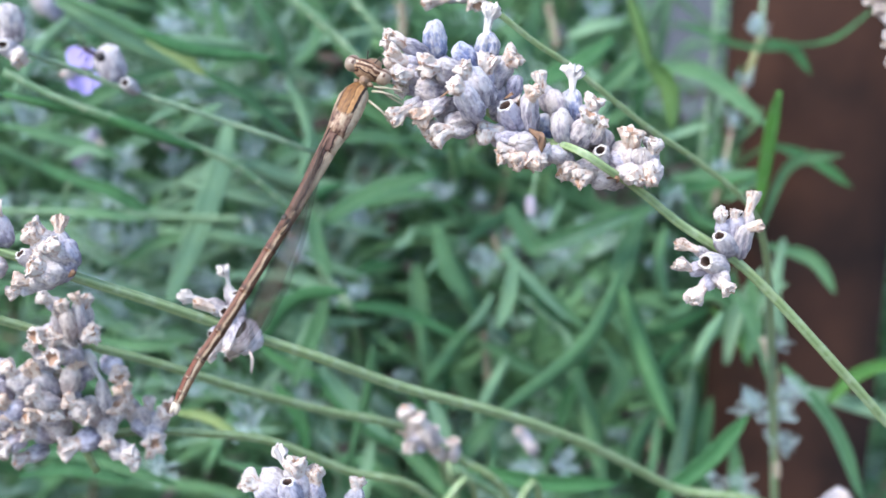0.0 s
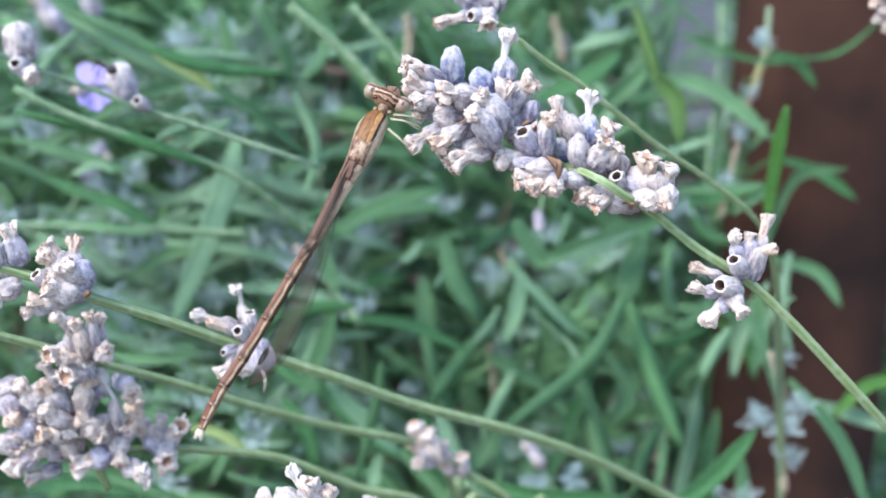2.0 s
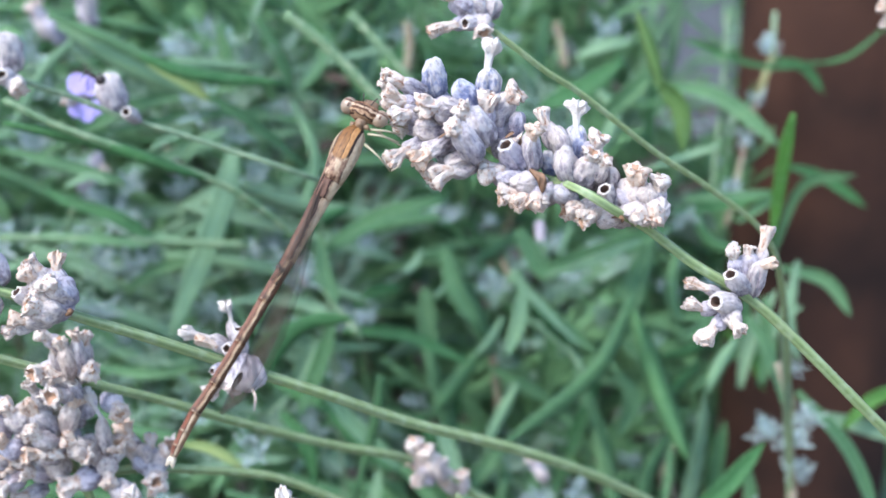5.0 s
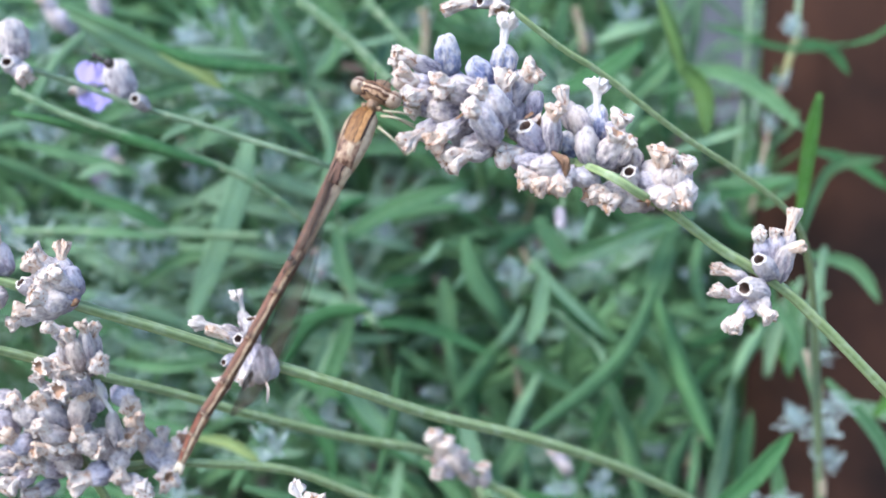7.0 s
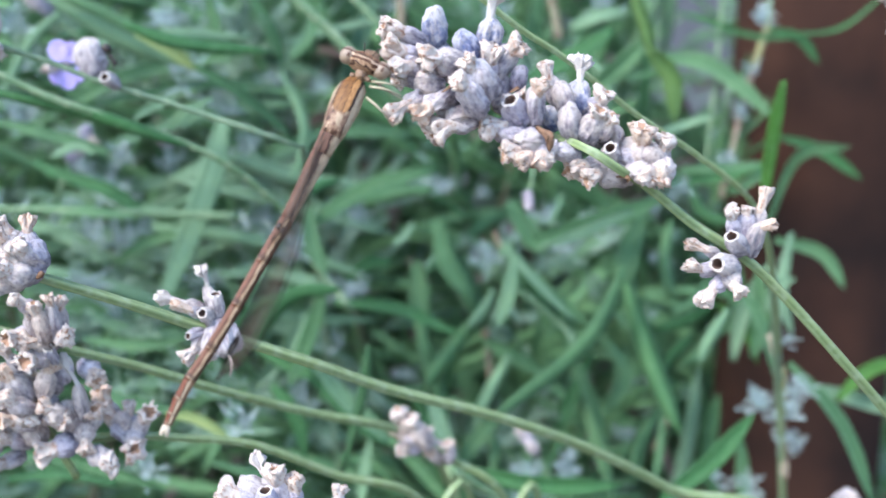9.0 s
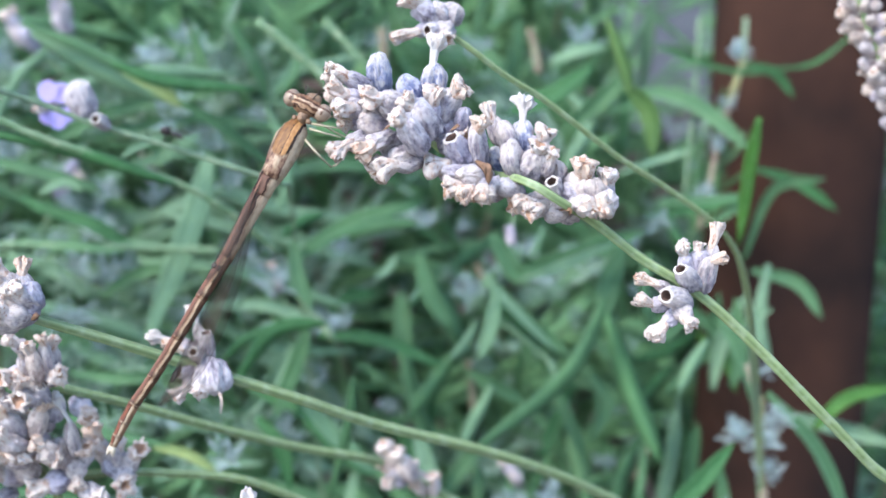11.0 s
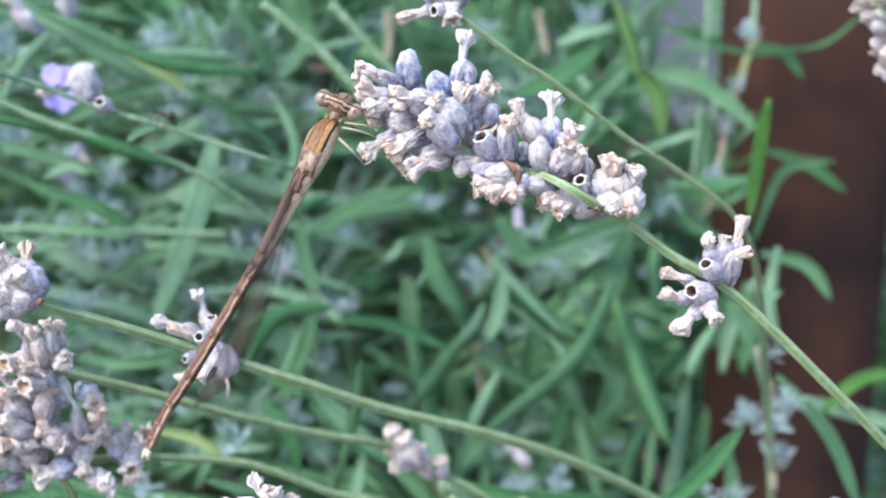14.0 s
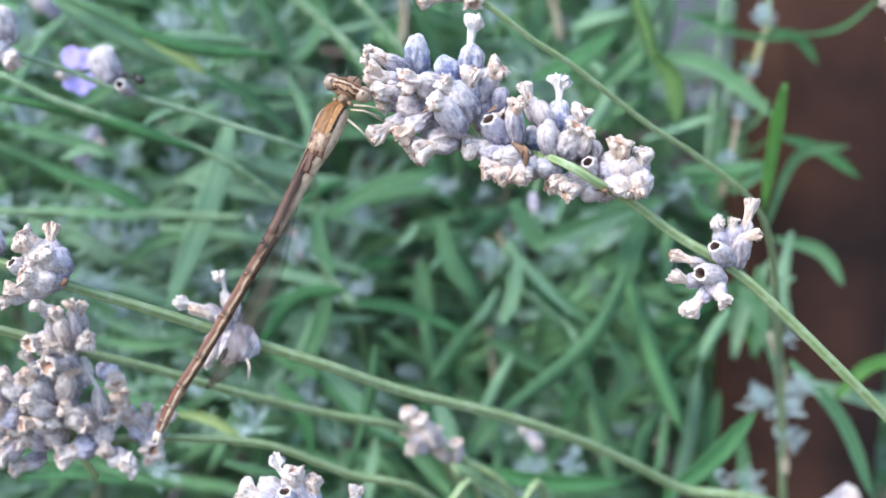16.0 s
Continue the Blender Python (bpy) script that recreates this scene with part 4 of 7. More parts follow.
tuft((-0.03791, 0.11964, 0.38066), 0.00210, 10, SILVER_GREEN)
tuft((-0.03715, 0.12067, 0.37675), 0.00212, 10, SILVER)
tuft((-0.04445, 0.05161, 0.34312), 0.00270, 10, GREY_GREEN)
tuft((-0.03748, 0.10543, 0.32760), 0.00291, 10, SILVER)
tuft((0.03844, 0.13272, 0.31354), 0.00310, 10, SILVER)
tuft((0.03722, 0.13517, 0.32270), 0.00274, 10, SILVER)
tuft((0.04944, 0.12370, 0.32626), 0.00261, 10, SILVER_GREEN)
tuft((0.05208, 0.12706, 0.35423), 0.00257, 10, SILVER)
tuft((0.04654, 0.13181, 0.35653), 0.00261, 10, SILVER_GREEN)
tuft((0.00428, 0.13731, 0.35386), 0.00303, 10, GREY_GREEN)
tuft((-0.02558, 0.12321, 0.33989), 0.00257, 10, GREY_GREEN)
tuft((0.00428, 0.14992, 0.40092), 0.00321, 10, SILVER_GREEN)
tuft((0.01168, 0.15412, 0.39343), 0.00310, 10, SILVER_GREEN)
tuft((0.02647, 0.15614, 0.39322), 0.00313, 10, SILVER_GREEN)
tuft((0.04248, 0.13331, 0.36213), 0.00226, 10, SILVER)
tuft((0.05668, 0.14909, 0.37463), 0.00219, 10, SILVER)
tuft((0.04596, 0.13391, 0.36438), 0.00192, 10, SILVER)
tuft((-0.06395, 0.12623, 0.37435), 0.00379, 8)
tuft((-0.07064, 0.12554, 0.37177), 0.00334, 7)
tuft((-0.0634, 0.1241, 0.36639), 0.00379, 8)
tuft((-0.07287, 0.12364, 0.36466), 0.00312, 7)
tuft((-0.06839, 0.1202, 0.35958), 0.00552, 10)
tuft((-0.03458, 0.13507, 0.38801), 0.00341, 8)
tuft((-0.03913, 0.13198, 0.37647), 0.00341, 8)
tuft((-0.01831, 0.13107, 0.36148), 0.00345, 9)
tuft((-0.00569, 0.13452, 0.36662), 0.00348, 8)
tuft((-0.00104, 0.13437, 0.36606), 0.00348, 8)
tuft((-0.02216, 0.12233, 0.33658), 0.00411, 8)
tuft((-0.00743, 0.1246, 0.32962), 0.00302, 7)
tuft((0.03367, 0.12698, 0.3578), 0.00387, 7)
tuft((0.04277, 0.1258, 0.3534), 0.00341, 7)
tuft((0.04099, 0.12571, 0.34147), 0.00299, 7)
tuft((0.03958, 0.1243, 0.3285), 0.00302, 7)
tuft((0.05295, 0.08756, 0.32274), 0.00401, 8)
tuft((0.04873, 0.08777, 0.32351), 0.00341, 6)
tuft((0.01294, 0.0772, 0.32659), 0.00228, 7)
tuft((-0.05037, 0.14413, 0.40249), 0.00464, 10)
tuft((-0.0205, 0.11954, 0.34938), 0.0029, 7)
tuft((-0.07494, 0.11912, 0.36326), 0.00482, 10)
tuft((-0.06162, 0.1263, 0.35915), 0.00453, 10)
tuft((-0.08067, 0.12791, 0.38059), 0.00401, 9)
tuft((-0.07275, 0.12323, 0.3786), 0.00329, 8)
tuft((-0.08401, 0.13281, 0.39889), 0.00557, 12)
tuft((-0.08088, 0.1351, 0.39197), 0.00453, 10)
tuft((-0.05617, 0.13572, 0.3711), 0.00464, 10)
tuft((-0.04109, 0.13482, 0.36774), 0.00418, 9)
tuft((-0.026, 0.13962, 0.38568), 0.00395, 9)
tuft((-0.04689, 0.13962, 0.38568), 0.00348, 8)
tuft((-0.01143, 0.15601, 0.40048), 0.00487, 10)
tuft((0.01046, 0.1557, 0.3993), 0.00487, 10)
tuft((0.0346, 0.16413, 0.39988), 0.00577, 12)
tuft((-0.04532, 0.09098, 0.33938), 0.00359, 8)
tuft((-0.06507, 0.11839, 0.34508), 0.00446, 9)

tuft((0.02507, 0.13151, 0.35541), 0.00464, 10)
tuft((0.03029, 0.13256, 0.35933), 0.00418, 9)
tuft((0.02118, 0.13481, 0.35998), 0.00421, 9)
tuft((0.01416, 0.13375, 0.35602), 0.00351, 8)
leaf((0.02141, 0.14122, 0.34526), (0.02981, 0.14182, 0.35139), (0.03814, 0.1418, 0.35516), 0.00362, LEAF_PALE)
leaf((0.01046, 0.14122, 0.34526), (0.01466, 0.14214, 0.35257), (0.02124, 0.14242, 0.35749), 0.00362, LEAF_PALE)
leaf((0.04596, 0.11754, 0.30328), (0.04962, 0.11945, 0.31811), (0.05094, 0.12144, 0.33327), 0.00391, LEAF_PALE)
leaf((0.05525, 0.11769, 0.30384), (0.05308, 0.11885, 0.31589), (0.05459, 0.11996, 0.32776), 0.00322, LEAF)
leaf((-0.05572, 0.13286, 0.36816), (-0.04633, 0.13277, 0.37169), (-0.03586, 0.13208, 0.37299), 0.00298, LEAF_PALE)
leaf((-0.05269, 0.13031, 0.35092), (-0.04439, 0.13055, 0.35567), (-0.03385, 0.13018, 0.35815), 0.00324, LEAF_PALE)
leaf((-0.0701, 0.13932, 0.38456), (-0.05942, 0.13803, 0.38358), (-0.04882, 0.13763, 0.38595), 0.00301, LEAF_PALE)
leaf((-0.08566, 0.12839, 0.35148), (-0.07614, 0.12891, 0.35729), (-0.06898, 0.13001, 0.36527), 0.00321, LEAF_PALE)
leaf((-0.04258, 0.13465, 0.35941), (-0.03659, 0.13519, 0.36528), (-0.03296, 0.13662, 0.37447), 0.00326, LEAF_PALE)

# the many pale shoots on the open side of the bush
corner, along_x, down = Vector((-0.08624, 0.1331, 0.39996)), Vector((-0.02941, 0.1331, 0.39996)), Vector((-0.08624, 0.11608, 0.33647))
for i in range(32):
    u, v = leaves.random(), leaves.random()
    spot = corner + (along_x - corner) * u + (down - corner) * v + Vector((0, leaves.uniform(-0.012, 0.02), 0))
    tuft(spot, leaves.uniform(0.004, 0.008), leaves.randint(6, 11), GREY_GREEN if i % 3 else SILVER)
for i in range(38):
    u, v = leaves.random(), leaves.random()
    spot = corner + (along_x - corner) * u + (down - corner) * v + Vector((0, leaves.uniform(-0.008, 0.02), 0))
    way = Vector((leaves.choice((-1, 1)), leaves.uniform(-0.3, 0.3), leaves.uniform(-0.4, 0.6))).normalized() * leaves.uniform(0.012, 0.026)
    leaf(spot, spot + way + Vector((0, 0, leaves.uniform(-0.003, 0.004))), spot + way * 2, leaves.uniform(0.0022, 0.0038), leaves.choice((LEAF_PALE, LEAF_PALE, LEAF)))

for place in ((-0.06946, 0.11714, 0.35585), (-0.06232, 0.11763, 0.34997), (-0.05851, 0.11345, 0.34209), (-0.06449, 0.10666, 0.33995), (-0.05078, 0.10127, 0.33526), (-0.05813, 0.10113, 0.33475), (-0.0489, 0.10855, 0.33925), (-0.04312, 0.08838, 0.33352), (-0.03976, 0.10154, 0.33627), (-0.03382, 0.10632, 0.33093), (-0.05504, 0.12099, 0.35476)):
    tuft(place, leaves.uniform(0.004, 0.007), 8, GREY_GREEN)
leaf((-0.06287, 0.103, 0.334), (-0.05101, 0.10253, 0.33611), (-0.03714, 0.10067, 0.33303), 0.00253, LEAF_PALE)
leaf((-0.04853, 0.08932, 0.32932), (-0.03933, 0.08917, 0.33263), (-0.02822, 0.08825, 0.33304), 0.0024, LEAF_PALE)
leaf((-0.07064, 0.11839, 0.34508), (-0.06011, 0.11534, 0.34143), (-0.04974, 0.11345, 0.34209), 0.00287, LEAF_PALE)
leaf((-0.03769, 0.11061, 0.33151), (-0.03098, 0.11137, 0.33821), (-0.02651, 0.11268, 0.34695), 0.00284, LEAF_PALE)

# leaves that hang before the post
leaf((0.05616, 0.11594, 0.33593), (0.05768, 0.11649, 0.3457), (0.06223, 0.11714, 0.35585), 0.00287, LEAF_PALE)
leaf((0.05894, 0.11232, 0.33786), (0.06066, 0.11335, 0.34558), (0.05931, 0.11493, 0.35534), 0.00305, LEAF)
leaf((0.05265, 0.12587, 0.34982), (0.05845, 0.12264, 0.34547), (0.06381, 0.11855, 0.33794), 0.00317, LEAF)
leaf((0.06639, 0.11855, 0.36114), (0.06415, 0.11476, 0.35085), (0.06605, 0.11156, 0.34275), 0.0024, LEAF_PALE)
leaf((0.0599, 0.10887, 0.3482), (0.06124, 0.10902, 0.35262), (0.06499, 0.10861, 0.35496), 0.0017, LEAF_PALE)
leaf((0.05436, 0.12292, 0.33879), (0.05755, 0.12315, 0.34352), (0.05845, 0.12484, 0.35368), 0.00296, LEAF)
leaf((0.05548, 0.12836, 0.34364), (0.06056, 0.12511, 0.33924), (0.06236, 0.12144, 0.33327), 0.00253, LEAF_FRESH)


def sprigs():
    """Slender shoots with paired narrow leaves and small fascicles, on the near side of the bush."""
    rng = random.Random(77)
    o = bush.location
    for i in range(150):
        d = rng.uniform(0.255, 0.36)
        x = rng.uniform(-0.40, 0.235) * d
        z = 0.42 - 0.268 * d + rng.uniform(-0.21, 0.17) * d
        y = -0.11 + d
        if x > 0.16 * d and z > 0.42 - 0.18 * d:
            continue
        root = Vector((x, y, z)) - o
        lean = rng.choice((-1, -1, 1)) * rng.uniform(0.1, 1.2)
        grow = Vector((lean, rng.uniform(-0.3, 0.3), rng.uniform(0.4, 1.0))).normalized()
        length = rng.uniform(0.012, 0.028)
        line = curve_points([root, root + grow * length * 0.5 + Vector((rng.uniform(-1, 1), 0, rng.uniform(-1, 1))) * 0.002, root + grow * length], 4)
        verts, faces = [], []

        def add(v, f):
            k = len(verts)
            verts.extend(v)
            faces.extend(tuple(n + k for n in q) for q in f)

        add(*sweep(line, [0.0009] * len(line), 1.0, 6))
        for j in range(1, len(line)):
            turn = rng.uniform(0, 3.14)
            for s in (0, 3.14):
                side = Matrix.Rotation(turn + s, 3, grow) @ grow.orthogonal().normalized()
                way = (grow * rng.uniform(0.7, 1.3) + side * rng.uniform(0.5, 1.0)).normalized()
                ln = rng.uniform(0.006, 0.017)
                bow = (grow - way) * ln * rng.uniform(0.0, 0.5)
                p = line[j]
                add(*blade([p, p + way * ln * 0.5, p + way * ln + bow], rng.uniform(0.0009, 0.0019), rng, None, 4, 6))
            for q in range(rng.randint(0, 3)):
                way = (grow + Vector((rng.uniform(-1, 1), rng.uniform(-1, 0.4), rng.uniform(-0.4, 1)))).normalized()
                ln = rng.uniform(0.002, 0.005)
                add(*blade([line[j], line[j] + way * ln * 0.5, line[j] + way * ln], rng.uniform(0.0005, 0.0009), rng, None, 2, 6))
        part("shoot", marked(mesh("shoot", verts, faces, rng.choice((FOLIAGE, FOLIAGE, FOLIAGE, FOLIAGE, GREY_GREEN))), 6, 1), bush)


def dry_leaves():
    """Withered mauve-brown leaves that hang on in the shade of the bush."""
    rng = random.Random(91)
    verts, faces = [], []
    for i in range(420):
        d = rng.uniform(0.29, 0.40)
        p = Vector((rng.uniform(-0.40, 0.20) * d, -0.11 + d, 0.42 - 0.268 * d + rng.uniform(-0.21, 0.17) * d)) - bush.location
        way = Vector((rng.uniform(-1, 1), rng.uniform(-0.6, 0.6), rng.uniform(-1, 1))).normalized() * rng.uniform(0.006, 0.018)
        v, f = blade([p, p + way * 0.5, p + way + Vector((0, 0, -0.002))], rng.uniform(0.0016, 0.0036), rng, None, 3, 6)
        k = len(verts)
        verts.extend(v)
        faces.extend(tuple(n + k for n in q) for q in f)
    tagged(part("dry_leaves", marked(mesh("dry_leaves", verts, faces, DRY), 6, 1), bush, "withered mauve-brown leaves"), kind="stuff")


def bush_fill():
    """The mass of the bush: leafy shoots that rise and lean from its middle."""
    rng = random.Random(21)
    verts, faces, sv, sf, wv, wf, single = [], [], [], [], [], [], 0
    o = bush.location

    def add(vs, fs, v, f):
        k = len(vs)
        vs.extend(v)
        fs.extend(tuple(i + k for i in q) for q in f)

    def gap(points):
        """True where the bush thins out beside the post and lets the wall show."""
        for p in points:
            q = p + o
            deep = q.y + 0.11
            if 0.188 < q.x / deep < 0.220 and q.z > 0.42 - 0.15 * deep and int(q.x * 1e5) % 4:
                return True
        return False

    layers = ((0.160, 0.22, 190, 0.0), (0.22, 0.32, 380, 0.0), (0.32, 0.52, 480, 0.0), (0.25, 0.45, 100, 0.16))
    for y0, y1, count, aside in layers:
        for i in range(count):
            spread = (0.13 + 0.42 * (y0 - 0.05)) if not aside else 0.08
            x = aside + rng.uniform(-spread, spread)
            y = rng.uniform(y0, y1)
            z = 0.42 - (y + 0.11) * 0.268 + rng.uniform(-0.10, 0.075) * (0.6 + 2.2 * y)
            if x > 0.052 and y < 0.235:
                continue
            if 0.165 < x / (y + 0.11) < 0.265 and z > 0.42 - 0.19 * (y + 0.11):
                continue
            if math.hypot(x - POST[0], y - POST[1]) < 0.05:
                continue
            lean = rng.choice((-1, -1, 1)) * rng.uniform(0.2, 1.3)
            grow = Vector((lean, rng.uniform(-0.5, 0.3), rng.uniform(0.5, 1.0))).normalized()
            length = rng.uniform(0.03, 0.06)
            root = Vector((x, y, z)) - o
            line = curve_points([root, root + grow * length * 0.5 + Vector((0, 0, 0.003)), root + grow * length], 4)
            if not gap(line):
                add(verts, faces, *sweep(line, [0.0014] * len(line), 1.0, 6))
            for j in range(rng.randint(8, 12)):
                p = line[min(len(line) - 1, j)]
                side = Matrix.Rotation(rng.uniform(0, 6.28), 3, grow) @ grow.orthogonal().normalized()
                way = (grow * rng.uniform(0.5, 1.3) + side * rng.uniform(0.4, 1.0)).normalized()
                small = rng.random() < 0.4
                ln = rng.uniform(0.009, 0.020) if small else rng.uniform(0.022, 0.050)
                sag = Vector((0, 0, -rng.uniform(0.0, 0.3) * ln))
                ctr = [p, p + way * ln * 0.5, p + way * ln + sag]
                if gap(ctr):
                    continue
                shape = blade(ctr, rng.uniform(0.0009, 0.0018) if small else rng.uniform(0.0016, 0.0034), rng, None, 4, 6)
                if y < 0.22 and not small and single < 170 and abs(x) < 0.08:
                    single += 1
                    part("leaf", marked(mesh("leaf", *shape, LEAF if rng.random() < 0.7 else LEAF_PALE), 6, 1), bush)
                else:
                    add(verts, faces, *shape)
            if rng.random() < (0.95 if x < 0.0 else 0.7):
                tip = line[rng.randint(1, len(line) - 1)]
                for j in range(rng.randint(10, 20) if x > 0 else rng.randint(18, 30)):
                    way = Vector((rng.uniform(-1, 1), rng.uniform(-1, 0.6), rng.uniform(-0.3, 1))).normalized()
                    ln = rng.uniform(0.004, 0.010) if x > 0 else rng.uniform(0.005, 0.013)
                    at = tip + Vector((rng.uniform(-1, 1), rng.uniform(-1, 1), rng.uniform(-1, 1))) * 0.003
                    if gap((at, at + way * ln)) and j % 5:
                        continue
                    add(sv, sf, *blade([at, at + way * ln * 0.5, at + way * ln], rng.uniform(0.0008, 0.0017), rng, None, 2, 6))
            if rng.random() < 0.08:
                end = root + Vector((rng.uniform(-0.03, 0.03), rng.uniform(-0.02, 0.02), -rng.uniform(0.03, 0.07)))
                wood = curve_points([root + grow * length * 0.6, root, end], 4)
                add(wv, wf, *sweep(wood, [0.0012] * len(wood), 1.0, 6))
    # the woody branches that carry the shoots
    for i in range(46):
        foot = Vector((rng.uniform(-0.05, 0.08), rng.uniform(0.20, 0.34), 0.0)) - o
        head = Vector((rng.uniform(-0.2, 0.2), rng.uniform(0.20, 0.46), rng.uniform(0.24, 0.32))) - o
        bow = foot.lerp(head, 0.45) + Vector((rng.uniform(-0.02, 0.02), 0, 0.03))
        wood = curve_points([foot, bow, head], 6)
        add(wv, wf, *sweep(wood, [0.005 - 0.003 * k / (len(wood) - 1) for k in range(len(wood))], 1.0, 8))
    f = part("foliage", marked(mesh("foliage", verts, faces, FOLIAGE), 6, 1), bush)
    tagged(f, kind="stuff")
    tagged(part("brushwood", mesh("brushwood", wv, wf, TWIG), bush, "thin brown woody twigs"), kind="stuff")
    s = part("young_leaves", marked(mesh("young_leaves", sv, sf, SILVER_GREEN), 6, 1), bush, "silvery grey young leaves")
    tagged(s, kind="stuff")


sprigs()
dry_leaves()
bush_fill()

# ---- lavender spikes ----
def spike(name_label, place, group="lavender spikes"):
    return thing("lavender_spike", place, name_label, "flower spike", group)


# the spike that the damselfly holds; it sways
swaying = spike("faded grey-lilac lavender spike bent over on a green stem", (0.01133, 0.00106, 0.3979))
stem_part(swaying, [(0.00032, 0.00355, 0.40333), (0.00513, 0.00355, 0.39947), (0.00852, 0.00225, 0.39847), (0.01124, -0.00236, 0.39827), (0.0142, -0.00241, 0.39651), (0.01756, -0.0003, 0.39434), (0.02202, 0.00024, 0.39095), (0.02728, 0.0004, 0.38771), (0.03196, 0.00086, 0.38363), (0.0379, 0.00189, 0.37778), (0.04517, 0.00406, 0.37046), (0.05692, 0.009, 0.35796), (0.0829, 0.02611, 0.30978), (0.1, 0.16, 0.15), (0.08, 0.22, 0.0)], 0.00068, 0.00128)
calyx(swaying, (-0.00191, 0.00421, 0.40578), (-0.00265, 0.0031, 0.40934), 0.00239, "b")
calyx(swaying, (-0.00294, 0.00328, 0.40616), (-0.00538, 0.00207, 0.40744), 0.00186, "c", (-0.00701, 0.00169, 0.40795), 1.15)
calyx(swaying, (-0.00283, 0.00296, 0.40499), (-0.00515, 0.0011, 0.40576), 0.00186, "c", (-0.00674, 0.00023, 0.40638), 1.1)
calyx(swaying, (-0.00294, 0.00267, 0.40388), (-0.00472, 0.00033, 0.40483), 0.00186, "c", (-0.0059, -0.00077, 0.40457))
calyx(swaying, (-0.00259, 0.00376, 0.40409), (-0.00627, 0.00336, 0.40452), 0.00178, "p")
calyx(swaying, (0.00042, 0.00283, 0.40449), (-0.00215, 0.00053, 0.40557), 0.00258, "c", (-0.00351, -0.00051, 0.40556), 0.9)
calyx(swaying, (0.0018, 0.00402, 0.40506), (-0.00021, 0.00309, 0.40738), 0.00229, "b")
calyx(swaying, (0.00288, 0.00496, 0.40473), (0.00262, 0.00392, 0.40854), 0.00231, "v", (0.00315, 0.00462, 0.41117), 1.15)
calyx(swaying, (0.00331, 0.00448, 0.40292), (0.00462, 0.00328, 0.40616), 0.00241, "c", (0.00569, 0.0029, 0.40667), 1.0)
calyx(swaying, (0.0027, 0.00113, 0.40201), (0.00081, -0.00114, 0.40513), 0.00273, "c", (0.00005, -0.00151, 0.40569), 0.7)
calyx(swaying, (0.00196, -0.00021, 0.40088), (0, -0.00255, 0.40372), 0.00271, "c", (-0.0008, -0.00295, 0.40418), 0.75)
calyx(swaying, (0.00163, 0.00168, 0.40018), (-0.00098, -0.00055, 0.39958), 0.00237, "c", (-0.00262, -0.00121, 0.39908), 1.1)
calyx(swaying, (-0.00114, 0.00118, 0.40221), (-0.00286, -0.00112, 0.40135), 0.00194, "c", (-0.00397, -0.00182, 0.40065), 1.1)
calyx(swaying, (-0.00291, 0.00113, 0.40201), (-0.0049, -0.00107, 0.40154), 0.00163, "c", (-0.0063, -0.00182, 0.40065), 1.2)
calyx(swaying, (-0.00146, 0.00186, 0.40279), (-0.0039, 0, 0.40359), 0.00237, "p")
calyx(swaying, (0.0054, 0.00325, 0.4022), (0.00535, 0.00286, 0.40459), 0.00157, "p")
calyx(swaying, (0.00588, 0.0015, 0.39952), (0.00421, -0.00041, 0.40205), 0.00206, "o")
calyx(swaying, (0.00687, 0.0015, 0.39952), (0.00657, -0.00013, 0.40309), 0.00237, "c", (0.00715, -0.00048, 0.40371), 0.85)
calyx(swaying, (0.00889, 0.00298, 0.40118), (0.00808, 0.00264, 0.40378), 0.00157, "c", (0.00766, 0.00296, 0.40499), 1.1)
calyx(swaying, (0.01027, 0.0027, 0.40016), (0.00894, 0.00145, 0.40322), 0.00218, "p")
calyx(swaying, (0.01133, 0.00273, 0.40026), (0.01096, 0.00256, 0.40347), 0.00215, "v", (0.01112, 0.00313, 0.4056), 1.25)
calyx(swaying, (0.0107, 0.0012, 0.3984), (0.00923, -0.0006, 0.40136), 0.00227, "p")
calyx(swaying, (0.01128, 0.00065, 0.3983), (0.012, -0.00069, 0.40101), 0.00237, "c", (0.01236, -0.00104, 0.40164), 0.8)
calyx(swaying, (0.01207, 0.00257, 0.39965), (0.01285, 0.00163, 0.40193), 0.00198, "c", (0.0131, 0.00137, 0.40292), 1.1)
calyx(swaying, (0.01269, 0.00028, 0.39885), (0.01324, -0.00084, 0.40047), 0.00175, "c", (0.01343, -0.00117, 0.40115), 0.9)
calyx(swaying, (0.01381, 0.00149, 0.39755), (0.01404, 0.00059, 0.4), 0.00239, "p")
calyx(swaying, (0.01427, 0.00071, 0.39658), (0.01303, -0.00145, 0.39819), 0.00165, "o")
calyx(swaying, (0.01647, 0.00045, 0.39562), (0.01628, -0.00071, 0.39899), 0.00278, "c", (0.01626, -0.00092, 0.40017), 1.0)
calyx(swaying, (0.01805, 0.00049, 0.39577), (0.01843, -0.00038, 0.39829), 0.0026, "c", (0.0186, -0.00063, 0.39928), 0.9)
calyx(swaying, (0.01721, 0.00039, 0.39536), (0.01716, -0.00188, 0.39849), 0.00204, "p")
calyx(swaying, (0.01637, 0.00055, 0.39597), (0.01494, -0.00098, 0.39799), 0.00227, "p")
calyx(swaying, (0.01815, 0.00066, 0.39638), (0.01832, -0.00288, 0.3963), 0.00245, "c", (0.01734, -0.00394, 0.39623), 0.9)
calyx(swaying, (0.017, 0.00066, 0.39638), (0.01588, -0.00294, 0.39611), 0.00255, "c", (0.01674, -0.00397, 0.39613), 0.9)
